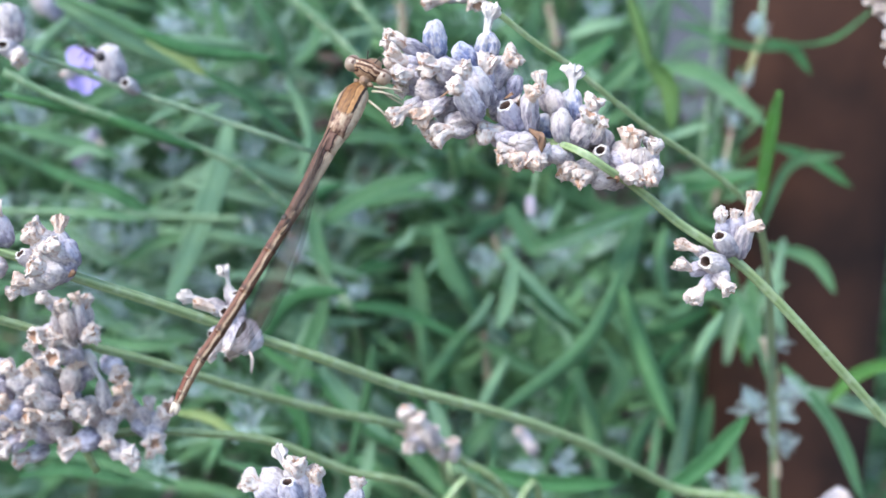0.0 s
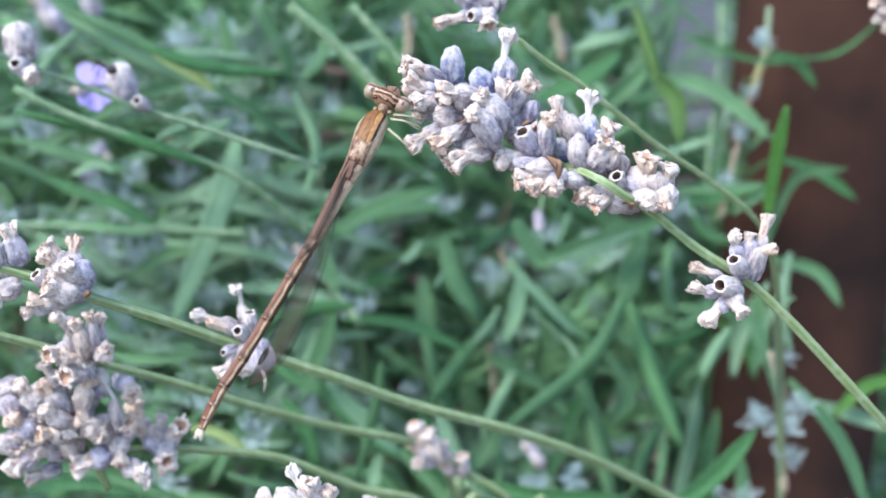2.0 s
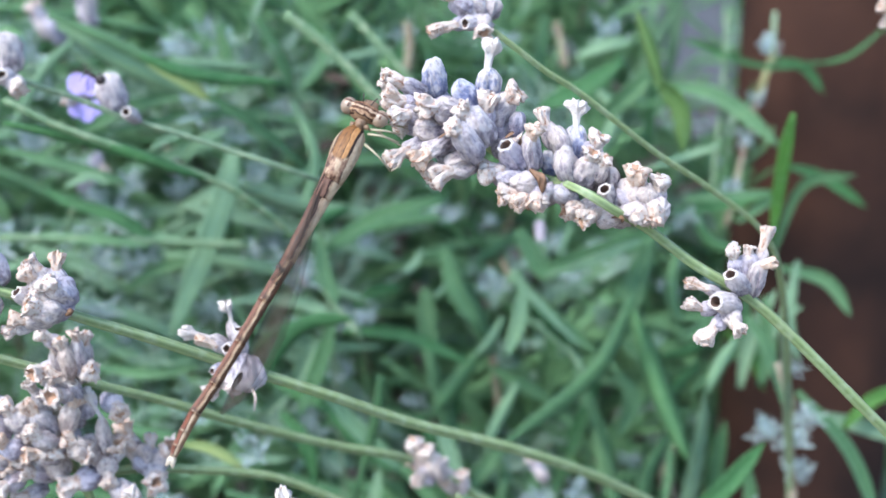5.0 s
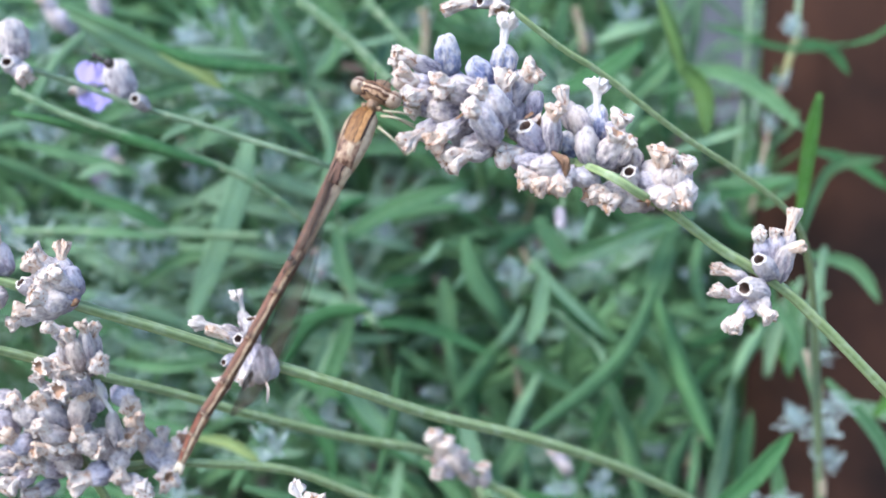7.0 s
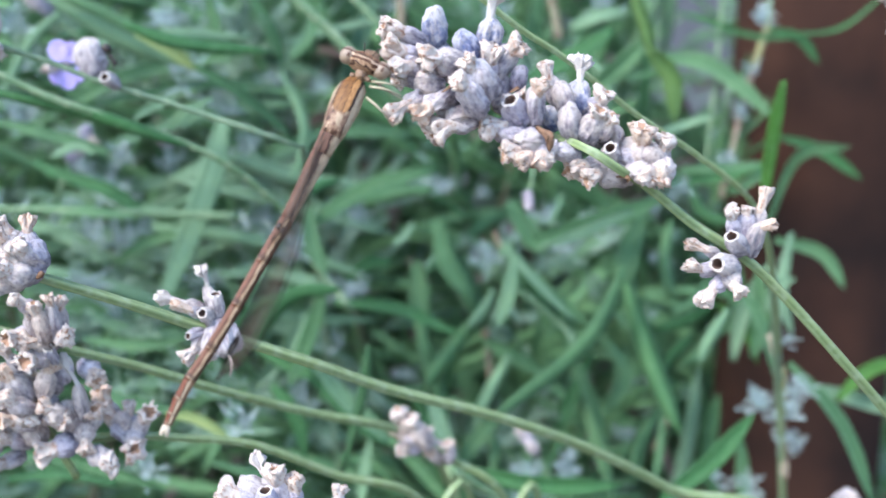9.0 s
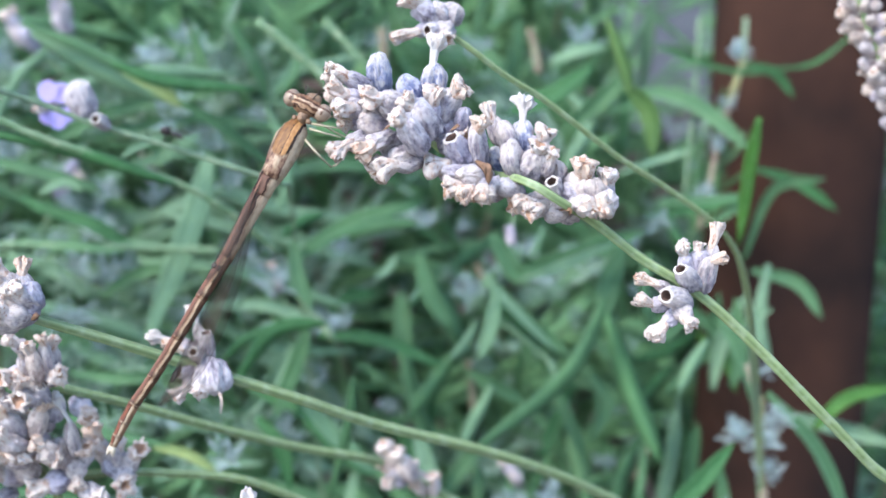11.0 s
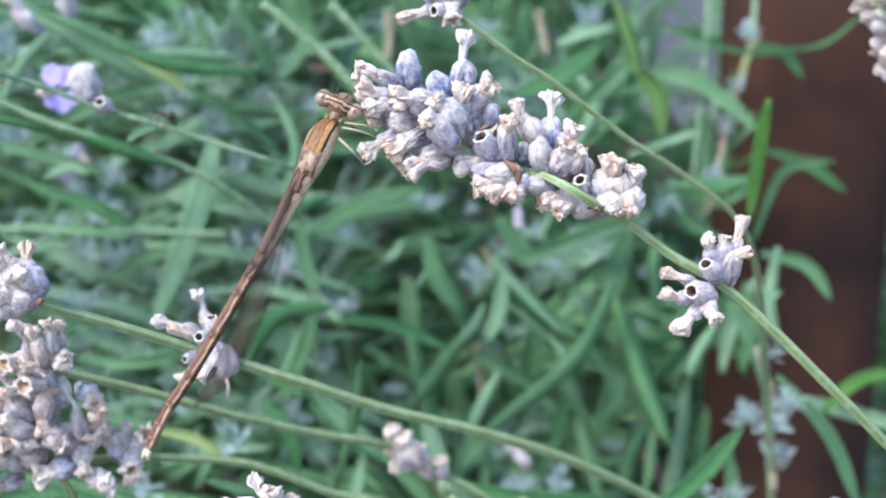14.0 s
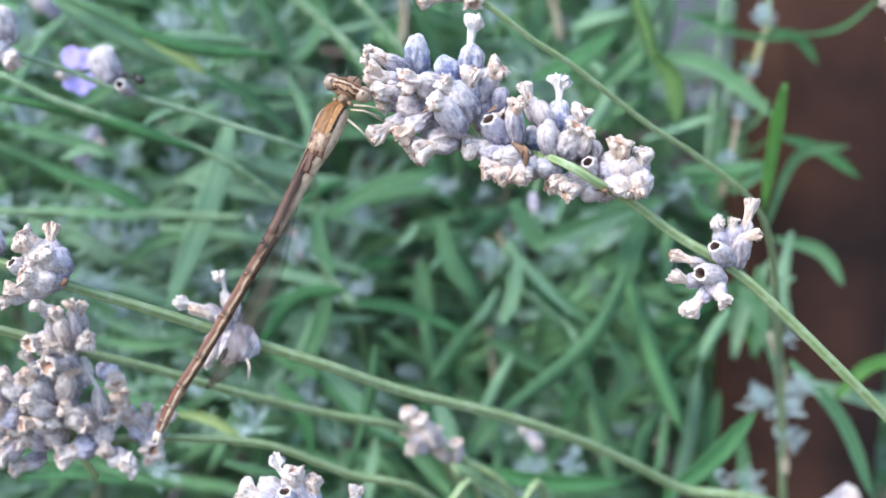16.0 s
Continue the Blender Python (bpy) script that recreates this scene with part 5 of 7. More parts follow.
calyx(swaying, (0.01553, 0.00045, 0.39562), (0.01299, -0.0016, 0.3957), 0.00227, "p")
calyx(swaying, (0.01353, 0.00068, 0.39648), (0.01128, -0.00089, 0.39639), 0.00196, "c", (0.00969, -0.00146, 0.3962), 1.15)
calyx(swaying, (0.01374, 0.00052, 0.39587), (0.01211, -0.002, 0.39611), 0.00175, "c", (0.01103, -0.00265, 0.39562), 1.1)
calyx(swaying, (0.01091, 0.00082, 0.39699), (0.00868, -0.00204, 0.39789), 0.00214, "p")
calyx(swaying, (0.00755, 0.0012, 0.3984), (0.00587, -0.00282, 0.39888), 0.00253, "p")
calyx(swaying, (0.00611, 0.00183, 0.39882), (0.00354, 0.00046, 0.3995), 0.00229, "c", (0.00198, 0.00043, 0.3994), 1.2)
calyx(swaying, (0.00635, 0.00125, 0.39861), (0.0039, -0.00123, 0.39898), 0.00206, "p")
calyx(swaying, (0.00681, 0.00014, 0.39829), (0.005, -0.00204, 0.39789), 0.00163, "c", (0.00368, -0.00207, 0.39779), 1.3)
calyx(swaying, (0.00714, -0.00041, 0.39819), (0.0059, -0.00261, 0.3977), 0.00163, "c", (0.00498, -0.00282, 0.39691), 1.3)
calyx(swaying, (0.00766, -0.00041, 0.39819), (0.00702, -0.00261, 0.3977), 0.00174, "c", (0.00651, -0.00288, 0.39672), 1.3)
calyx(swaying, (0.00811, 0.00008, 0.39809), (0.00766, -0.0021, 0.3977), 0.00174, "c", (0.00732, -0.00274, 0.39721), 1.1)
bract(swaying, (0.00648, -0.00245, 0.40024), (0.00755, -0.00361, 0.39821), 0.0008)
bract(swaying, (0.00677, -0.00272, 0.39999), (0.00733, -0.00365, 0.39884), 0.0006)
calyx(swaying, (-0.00075, 0.00483, 0.40421), (-0.00233, 0.00438, 0.40639), 0.00233, "b")
calyx(swaying, (0.00086, 0.00505, 0.40311), (-0.00127, 0.00369, 0.40384), 0.00265, "p")
calyx(swaying, (0.00406, 0.004, 0.40112), (0.00349, 0.00355, 0.40333), 0.00233, "p")
calyx(swaying, (0.00032, 0.00301, 0.40128), (-0.00204, 0.00145, 0.40128), 0.00241, "p")
calyx(swaying, (0.00351, 0.00336, 0.40069), (0.00504, 0.00201, 0.40145), 0.0021, "c")
calyx(swaying, (0.0094, 0.00338, 0.3988), (0.00852, 0.00294, 0.40103), 0.00243, "b")
calyx(swaying, (0.0126, 0.00303, 0.39751), (0.01328, 0.00239, 0.39898), 0.00233, "p")
calyx(swaying, (0.00646, 0.00303, 0.39751), (0.00482, 0.00205, 0.3977), 0.00233, "p")
calyx(swaying, (0.00936, 0.00254, 0.3976), (0.00766, 0.00086, 0.39714), 0.00231, "p")
calyx(swaying, (0.01619, 0.00136, 0.39515), (0.01458, 0.00045, 0.39562), 0.00231, "p")
calyx(swaying, (0.01767, 0.00255, 0.3957), (0.01789, 0.00218, 0.39821), 0.00243, "p")
calyx(swaying, (-0.00233, 0.00355, 0.40333), (-0.00491, 0.00206, 0.40355), 0.0022, "c", (-0.00562, 0.00143, 0.40312), 0.8)
calyx(swaying, (-0.00276, 0.0046, 0.40531), (-0.00495, 0.00387, 0.40645), 0.00212, "b")
calyx(swaying, (0.00242, 0.00292, 0.40289), (0.00265, 0.00197, 0.40513), 0.00229, "c")
bract(swaying, (-0.00113, -0.00013, 0.40309), (-0.00183, -0.00117, 0.40269), 0.00031)
bract(swaying, (0.00497, 0.00086, 0.40294), (0.00421, -0.00015, 0.40263), 0.00031)
bract(swaying, (0.01399, -0.00179, 0.39574), (0.01484, -0.00251, 0.39538), 0.00031)
# the lower whorl on the same stem
calyx(swaying, (0.02755, 0.00043, 0.38781), (0.02814, -0.00019, 0.39129), 0.00191, "c", (0.02948, -0.0007, 0.39131), 0.75)
calyx(swaying, (0.028, 0.00167, 0.38857), (0.02872, 0.00162, 0.39225), 0.00139, "c", (0.02936, 0.00212, 0.3941), 0.95)
calyx(swaying, (0.02714, 0.00153, 0.38805), (0.02595, 0.00137, 0.39132), 0.00171, "c", (0.02573, 0.00114, 0.39237), 0.95)
calyx(swaying, (0.02757, 0.00164, 0.38847), (0.02733, 0.00148, 0.39173), 0.00182, "c", (0.02744, 0.00165, 0.39235), 0.8)
calyx(swaying, (0.0269, 0.00003, 0.38826), (0.02517, -0.00194, 0.39056), 0.00173, "o")
calyx(swaying, (0.02614, -0.00077, 0.38717), (0.0236, -0.00358, 0.38828), 0.00198, "o")
calyx(swaying, (0.02466, -0.00058, 0.38789), (0.02298, -0.0013, 0.38908), 0.00115, "c", (0.02119, -0.00116, 0.38959), 1.05)
calyx(swaying, (0.02498, -0.00083, 0.38697), (0.02245, -0.00181, 0.38716), 0.00168, "c", (0.0211, -0.00216, 0.38781), 0.85)
calyx(swaying, (0.02519, -0.00134, 0.38701), (0.02526, -0.00357, 0.38639), 0.00198, "c", (0.02582, -0.00432, 0.38555), 0.85)
calyx(swaying, (0.02551, -0.00086, 0.38687), (0.02361, -0.00275, 0.38559), 0.00178, "c", (0.02246, -0.00358, 0.38443), 0.95)

# a slender spike on a long stem behind the abdomen
long_spike = spike("faded lavender spike on a long straight green stem", (-0.02163, 0.01101, 0.37706))
stem_part(long_spike, [(-0.04908, -0.0018, 0.39106), (-0.04186, 0.00047, 0.38797), (-0.03748, 0.00194, 0.38573), (-0.03081, 0.0061, 0.38191), (-0.025, 0.01028, 0.37819), (-0.02128, 0.0123, 0.37609), (-0.01393, 0.01591, 0.37216), (-0.0055, 0.02171, 0.36675), (0.00669, 0.02932, 0.36039), (0.01827, 0.03765, 0.35283), (0.03162, 0.04723, 0.34224), (0.05434, 0.06076, 0.3232), (0.06, 0.16, 0.2), (0.04, 0.24, 0.0)], 0.00081, 0.00134)
calyx(long_spike, (-0.03732, 0.00151, 0.38603), (-0.03902, -0.00008, 0.38785), 0.00246, "c", (-0.04033, -0.00036, 0.38871), 0.8)
calyx(long_spike, (-0.03813, 0.00238, 0.38736), (-0.0385, 0.00163, 0.39037), 0.0021, "c", (-0.03839, 0.00202, 0.39182), 0.7)
calyx(long_spike, (-0.03878, 0.00249, 0.38778), (-0.04028, 0.00209, 0.39013), 0.00188, "c", (-0.0414, 0.0018, 0.39099), 1.0)
calyx(long_spike, (-0.03938, 0.00309, 0.38806), (-0.04125, 0.00192, 0.38951), 0.00199, "p")
calyx(long_spike, (-0.03867, 0.00086, 0.38556), (-0.04114, -0.00063, 0.3858), 0.00176, "c", (-0.04234, -0.00102, 0.38625), 1.0)
calyx(long_spike, (-0.04007, 0.00123, 0.38691), (-0.04149, -0.00035, 0.38876), 0.00171, "o")
calyx(long_spike, (-0.04002, 0.00137, 0.38551), (-0.04218, -0.00036, 0.38487), 0.0016, "c")
calyx(long_spike, (-0.04346, 0.00068, 0.38874), (-0.04403, 0.00054, 0.39208), 0.00206, "c")
calyx(long_spike, (-0.04378, 0.00054, 0.38822), (-0.04604, 0.00013, 0.39055), 0.00196, "c")
calyx(long_spike, (-0.04346, 0.0004, 0.38771), (-0.045, -0.00144, 0.3866), 0.00196, "c")
calyx(long_spike, (-0.04573, -0.00028, 0.38901), (-0.04795, -0.0007, 0.39131), 0.00205, "o")
calyx(long_spike, (-0.0452, -0.00028, 0.38901), (-0.04533, -0.00057, 0.39182), 0.00205, "p")
calyx(long_spike, (-0.03743, 0.00168, 0.38666), (-0.03753, 0.00039, 0.3896), 0.00235, "p")
calyx(long_spike, (-0.03916, 0.0017, 0.38677), (-0.04029, 0.00045, 0.3898), 0.00235, "c", (-0.04096, 0.00018, 0.39075), 0.9)
calyx(long_spike, (-0.03802, 0.001, 0.38608), (-0.03941, -0.00125, 0.38732), 0.00243, "c", (-0.04039, -0.00162, 0.38787), 0.9)
calyx(long_spike, (-0.03748, 0.00131, 0.38722), (-0.03825, -0.00047, 0.38907), 0.00233, "c", (-0.03878, -0.00089, 0.38984), 0.9)
bract(long_spike, (-0.03668, -0.00032, 0.38693), (-0.03705, -0.00097, 0.38646), 0.00064)
calyx(long_spike, (-0.02362, 0.01213, 0.37931), (-0.02391, 0.01182, 0.38203), 0.00137, "f", (-0.02465, 0.01186, 0.38411), 1.5)
calyx(long_spike, (-0.0241, 0.0121, 0.37919), (-0.02628, 0.01139, 0.38043), 0.00137, "f", (-0.02913, 0.01107, 0.38115), 1.4)
calyx(long_spike, (-0.02424, 0.0115, 0.37889), (-0.02572, 0.01023, 0.37994), 0.00124, "c", (-0.02726, 0.00994, 0.38078), 1.2)
calyx(long_spike, (-0.02341, 0.01138, 0.37843), (-0.02406, 0.00925, 0.38015), 0.00164, "o")
calyx(long_spike, (-0.02291, 0.01182, 0.37816), (-0.02311, 0.01116, 0.38149), 0.00189, "o")
calyx(long_spike, (-0.02294, 0.01138, 0.37843), (-0.02176, 0.00854, 0.37558), 0.00271, "p")
calyx(long_spike, (-0.02267, 0.01179, 0.37804), (-0.02075, 0.00961, 0.37568), 0.00261, "p")
calyx(long_spike, (-0.02401, 0.01116, 0.37763), (-0.02562, 0.00906, 0.3775), 0.00146, "o")
calyx(long_spike, (-0.02389, 0.0111, 0.3774), (-0.02514, 0.00913, 0.37586), 0.00165, "c", (-0.02609, 0.00842, 0.37513), 1.0)
calyx(long_spike, (-0.02344, 0.01072, 0.37791), (-0.02331, 0.00822, 0.37632), 0.00175, "c")
bract(long_spike, (-0.02164, 0.00869, 0.37614), (-0.02129, 0.00797, 0.37343), 0.00029, PETAL)

# the crowded spike low beside it
low_spike = spike("crowded pale faded lavender spike with many open calyces", (-0.04192, 0.01339, 0.3705))
mixed = low_spike
stem_part(low_spike, [(-0.0512, 0.00588, 0.38109), (-0.04586, 0.00925, 0.37824), (-0.03946, 0.01435, 0.37406), (-0.03357, 0.01953, 0.37024), (-0.02603, 0.02636, 0.3648), (-0.01622, 0.03499, 0.35836), (-0.0072, 0.04289, 0.3531), (-0.00292, 0.06072, 0.34234), (0.0006, 0.08685, 0.32396), (0.00409, 0.1102, 0.29517), (0.03, 0.24, 0.0)], 0.00078, 0.00119)
stem_part(low_spike, [(-0.03962, 0.01086, 0.38035), (-0.04128, 0.01246, 0.37475), (-0.04285, 0.01401, 0.36894), (-0.04287, 0.01659, 0.3631), (-0.0418, 0.02001, 0.35657)], 0.00078)
calyx(low_spike, (-0.04104, 0.01055, 0.37921), (-0.04242, 0.00946, 0.38093), 0.00175, "c", (-0.04341, 0.00912, 0.38159), 1.1)
calyx(low_spike, (-0.0397, 0.01076, 0.37614), (-0.03954, 0.00991, 0.38067), 0.00177, "c", (-0.03985, 0.00966, 0.38167), 0.75)
calyx(low_spike, (-0.03953, 0.01158, 0.37533), (-0.03918, 0.01126, 0.37991), 0.00166, "c")
calyx(low_spike, (-0.042, 0.01117, 0.37574), (-0.04193, 0.01008, 0.37937), 0.00153, "c")
calyx(low_spike, (-0.04045, 0.00979, 0.37637), (-0.04078, 0.0092, 0.37998), 0.00175, "c")
calyx(low_spike, (-0.04176, 0.01202, 0.37312), (-0.04256, 0.01003, 0.37534), 0.0016, "o")
calyx(low_spike, (-0.04056, 0.01209, 0.37335), (-0.04061, 0.01014, 0.37574), 0.0016, "o")
calyx(low_spike, (-0.04382, 0.01187, 0.37254), (-0.04498, 0.01089, 0.3747), 0.00156, "c", (-0.0454, 0.01064, 0.37568), 1.0)
calyx(low_spike, (-0.04375, 0.01298, 0.36897), (-0.04521, 0.01121, 0.37202), 0.00235, "c", (-0.04587, 0.01102, 0.37325), 0.9)
calyx(low_spike, (-0.04334, 0.01226, 0.36822), (-0.0445, 0.00957, 0.36974), 0.00222, "c", (-0.0454, 0.00935, 0.37086), 0.9)
calyx(low_spike, (-0.04241, 0.01295, 0.36885), (-0.04128, 0.0119, 0.37265), 0.00211, "c", (-0.0404, 0.01168, 0.37377), 0.8)
calyx(low_spike, (-0.03857, 0.01427, 0.36603), (-0.03855, 0.01339, 0.3705), 0.00185, "f", (-0.04026, 0.01325, 0.37382), 1.1)
calyx(low_spike, (-0.04347, 0.01327, 0.36619), (-0.04549, 0.01145, 0.36712), 0.00213, "c")
calyx(low_spike, (-0.04006, 0.0141, 0.36543), (-0.04136, 0.0118, 0.36841), 0.00257, "c", (-0.04241, 0.01149, 0.36919), 0.85)
calyx(low_spike, (-0.03936, 0.01493, 0.36466), (-0.0405, 0.01385, 0.36834), 0.00241, "p")
calyx(low_spike, (-0.03978, 0.01556, 0.36315), (-0.04165, 0.01297, 0.36312), 0.00261, "c", (-0.04359, 0.01235, 0.36273), 1.0)
calyx(low_spike, (-0.03902, 0.01615, 0.36535), (-0.03845, 0.01369, 0.36387), 0.0023, "c", (-0.0383, 0.01287, 0.36276), 0.9)
calyx(low_spike, (-0.0447, 0.01556, 0.36315), (-0.04673, 0.01326, 0.3642), 0.0023, "c")
calyx(low_spike, (-0.0434, 0.01504, 0.36312), (-0.04458, 0.01318, 0.36584), 0.00241, "p")
calyx(low_spike, (-0.04586, 0.01214, 0.36971), (-0.04762, 0.01121, 0.37202), 0.00235, "c")
calyx(low_spike, (-0.04682, 0.01244, 0.36695), (-0.04871, 0.01124, 0.36826), 0.00237, "c")
calyx(low_spike, (-0.04753, 0.01365, 0.36375), (-0.04921, 0.01198, 0.36331), 0.00241, "c")
calyx(low_spike, (-0.04866, 0.01276, 0.36814), (-0.05053, 0.01199, 0.37107), 0.00237, "p")
calyx(low_spike, (-0.04903, 0.01289, 0.36476), (-0.05153, 0.01166, 0.36598), 0.00245, "c")
calyx(low_spike, (-0.04532, 0.01433, 0.37013), (-0.04437, 0.01403, 0.37287), 0.00214, "p")
calyx(low_spike, (-0.04084, 0.01386, 0.37032), (-0.0398, 0.01356, 0.37305), 0.00196, "p")
calyx(low_spike, (-0.04605, 0.01609, 0.36126), (-0.04788, 0.01396, 0.36103), 0.00219, "c")

crowd = random.Random(31)
for i in range(20):
    c = Vector((-0.04475, 0.01547, 0.36666)) + Vector((crowd.uniform(-1, 1) * 0.0062, crowd.uniform(0, 1) * 0.002, crowd.uniform(-1, 1) * 0.0052))
    d = Vector((crowd.uniform(-1, 0.8), -0.7, crowd.uniform(-0.6, 0.9))).normalized()
    calyx(low_spike, c, c + d * 0.0034, 0.0023, "c" if i % 4 else "o", None, 1.1)
for i in range(5):
    c = Vector((-0.04064, 0.01238, 0.37638)) + Vector((crowd.uniform(-1, 1) * 0.001, 0, crowd.uniform(-1, 1) * 0.0022))
    d = Vector((crowd.uniform(-1, 0.8), -0.8, crowd.uniform(-0.2, 0.9))).normalized()
    calyx(low_spike, c, c + d * 0.0032, 0.0022, "c", None, 1.1)

# a small whorl on the next stem
side_spike = spike("small faded whorl of lavender on a thin green stem", (-0.03496, 0.02037, 0.36176))
stem_part(side_spike, [(-0.03998, 0.01743, 0.36238), (-0.03562, 0.01939, 0.36198), (-0.03014, 0.02213, 0.36061), (-0.02226, 0.02654, 0.35774), (-0.01324, 0.03206, 0.35132), (-0.00184, 0.04018, 0.34296), (0.00706, 0.06735, 0.30913), (0.02, 0.24, 0.0)], 0.00079, 0.00101)
calyx(side_spike, (-0.03666, 0.02055, 0.36245), (-0.03769, 0.01944, 0.36601), 0.00209, "c", (-0.03839, 0.01934, 0.36757), 1.1)
calyx(side_spike, (-0.03614, 0.01996, 0.36215), (-0.03677, 0.01817, 0.36516), 0.00202, "c", (-0.03766, 0.01791, 0.36610), 1.0)
calyx(side_spike, (-0.03536, 0.01933, 0.36173), (-0.03549, 0.01824, 0.36541), 0.00221, "p")
calyx(side_spike, (-0.03482, 0.02025, 0.36131), (-0.03498, 0.01907, 0.36464), 0.00183, "c", (-0.03494, 0.01910, 0.36629), 0.9)
calyx(side_spike, (-0.03482, 0.02032, 0.36157), (-0.03293, 0.01807, 0.36479), 0.00216, "c", (-0.03206, 0.01734, 0.36593), 1.15)
calyx(side_spike, (-0.03522, 0.02045, 0.36207), (-0.03409, 0.01682, 0.36203), 0.00249, "c", (-0.03359, 0.01525, 0.36199), 1.15)
calyx(side_spike, (-0.03536, 0.01936, 0.36186), (-0.03652, 0.01784, 0.36392), 0.00208, "p")

# a bud tip further down
tip_spike = spike("pinkish faded lavender tip on a thin green stem", (-0.00268, 0.04708, 0.3494))
pinkish = tip_spike
stem_part(tip_spike, [(-0.00384, 0.04646, 0.35095), (-0.00111, 0.0478, 0.34821), (0.0021, 0.05002, 0.34493), (0.00969, 0.05394, 0.33636), (0.01716, 0.07622, 0.30359), (0.03, 0.22, 0.0)], 0.00104)
calyx(tip_spike, (-0.00331, 0.04692, 0.34879), (-0.00546, 0.04588, 0.35264), 0.00265, "c", (-0.00622, 0.04582, 0.35434), 1.1)
calyx(tip_spike, (-0.00189, 0.04679, 0.34833), (-0.00373, 0.04529, 0.35239), 0.00281, "c", (-0.00419, 0.04507, 0.35349), 1.0)
calyx(tip_spike, (-0.003, 0.04679, 0.34833), (-0.00562, 0.04535, 0.35068), 0.0025, "c", (-0.00655, 0.04563, 0.35173), 0.9)
calyx(tip_spike, (-0.00332, 0.04734, 0.34842), (-0.00485, 0.04533, 0.34866), 0.00235, "c")
calyx(tip_spike, (-0.00016, 0.04923, 0.34582), (-0.00175, 0.04804, 0.34913), 0.00238, "c", (-0.00237, 0.04783, 0.35026), 0.9)
calyx(tip_spike, (0.00113, 0.05002, 0.34493), (0.00048, 0.04868, 0.34764), 0.0024, "c", (0.00064, 0.04838, 0.34846), 0.9)
calyx(tip_spike, (-0.00032, 0.05002, 0.34493), (-0.00144, 0.04847, 0.34687), 0.00208, "c")

# the spike that rises into view from below
rising_spike = spike("white-topped faded lavender spike on a green stem", (-0.01665, -0.00253, 0.36517))
stem_part(rising_spike, [(-0.0172, -0.0021, 0.36676), (-0.01539, -0.00023, 0.36215), (-0.01093, 0.00473, 0.35364), (-0.00162, 0.01684, 0.33312), (0.0, 0.1, 0.2), (0.02, 0.22, 0.0)], 0.00082)
calyx(rising_spike, (-0.01556, -0.0026, 0.36491), (-0.0163, -0.00291, 0.36763), 0.00163, "f", (-0.01738, -0.00234, 0.36973), 1.2)
calyx(rising_spike, (-0.01611, -0.0026, 0.36491), (-0.01861, -0.00345, 0.36754), 0.0025, "p")
calyx(rising_spike, (-0.01658, -0.0032, 0.36461), (-0.01917, -0.00421, 0.36662), 0.00237, "c", (-0.02046, -0.00407, 0.36714), 1.0)
calyx(rising_spike, (-0.01474, -0.00274, 0.36438), (-0.01509, -0.00345, 0.36754), 0.00239, "c")
calyx(rising_spike, (-0.01364, -0.00288, 0.36385), (-0.01352, -0.00319, 0.36658), 0.00217, "c")
calyx(rising_spike, (-0.01042, 0.00038, 0.36058), (-0.00966, 0.00032, 0.36421), 0.00202, "c", (-0.00955, 0.00055, 0.36508), 0.9)
calyx(rising_spike, (-0.01543, -0.00386, 0.36406), (-0.01623, -0.00505, 0.36734), 0.00235, "o")

# the whorl above, on the stem that crosses behind
top_spike = spike("faded lavender whorl of six calyces on a green stem", (0.00273, 0.02034, 0.4119))
stem_part(top_spike, [(-0.00491, 0.01975, 0.41739), (0.00095, 0.02014, 0.41307), (0.00452, 0.01996, 0.41046), (0.00885, 0.02165, 0.40712), (0.01334, 0.02345, 0.40419), (0.02225, 0.02729, 0.39726), (0.02908, 0.03072, 0.39267), (0.03694, 0.03523, 0.38631), (0.04219, 0.04438, 0.37794), (0.04847, 0.06129, 0.36381), (0.05596, 0.08164, 0.34313), (0.06211, 0.09583, 0.31499), (0.07345, 0.12618, 0.25822), (0.07, 0.22, 0.0)], 0.00065, 0.00081)
calyx(top_spike, (0.00184, 0.02042, 0.41218), (0.00023, 0.0179, 0.41245), 0.00175, "o")
calyx(top_spike, (0.00166, 0.02048, 0.41241), (-0.00106, 0.01883, 0.41205), 0.00153, "c", (-0.00339, 0.01814, 0.4114), 1.1)
calyx(top_spike, (0.00226, 0.02051, 0.41253), (0.00199, 0.01826, 0.41185), 0.00211, "c", (0.0021, 0.01757, 0.41121), 0.9)
calyx(top_spike, (0.00202, 0.02051, 0.41253), (0.00082, 0.01965, 0.41511), 0.00283, "p")
calyx(top_spike, (0.0025, 0.02054, 0.41264), (0.00318, 0.02013, 0.41498), 0.00259, "p")
calyx(top_spike, (0.00094, 0.01971, 0.41338), (-0.00082, 0.01914, 0.41513), 0.00257, "c")

# the stem with the last open flower, on which the ant runs
flower_spike = spike("lavender stem still bearing one open lilac flower", (-0.0417, 0.04201, 0.40002))
stem_part(flower_spike, [(-0.06135, 0.03214, 0.40957), (-0.0545, 0.03709, 0.40487), (-0.04763, 0.0404, 0.40176), (-0.0417, 0.04177, 0.39913), (-0.03195, 0.04393, 0.39559), (-0.01961, 0.04774, 0.3905), (-0.0204, 0.0664, 0.3852), (-0.0235, 0.105, 0.362), (-0.02, 0.18, 0.20), (0.0, 0.26, 0.0)], 0.00063, 0.00067, STEM_PALE)
calyx(flower_spike, (-0.04290, 0.04288, 0.39941), (-0.04402, 0.04215, 0.40441), 0.00327, "p")
calyx(flower_spike, (-0.04008, 0.04170, 0.39886), (-0.04081, 0.03851, 0.40048), 0.00191, "o")
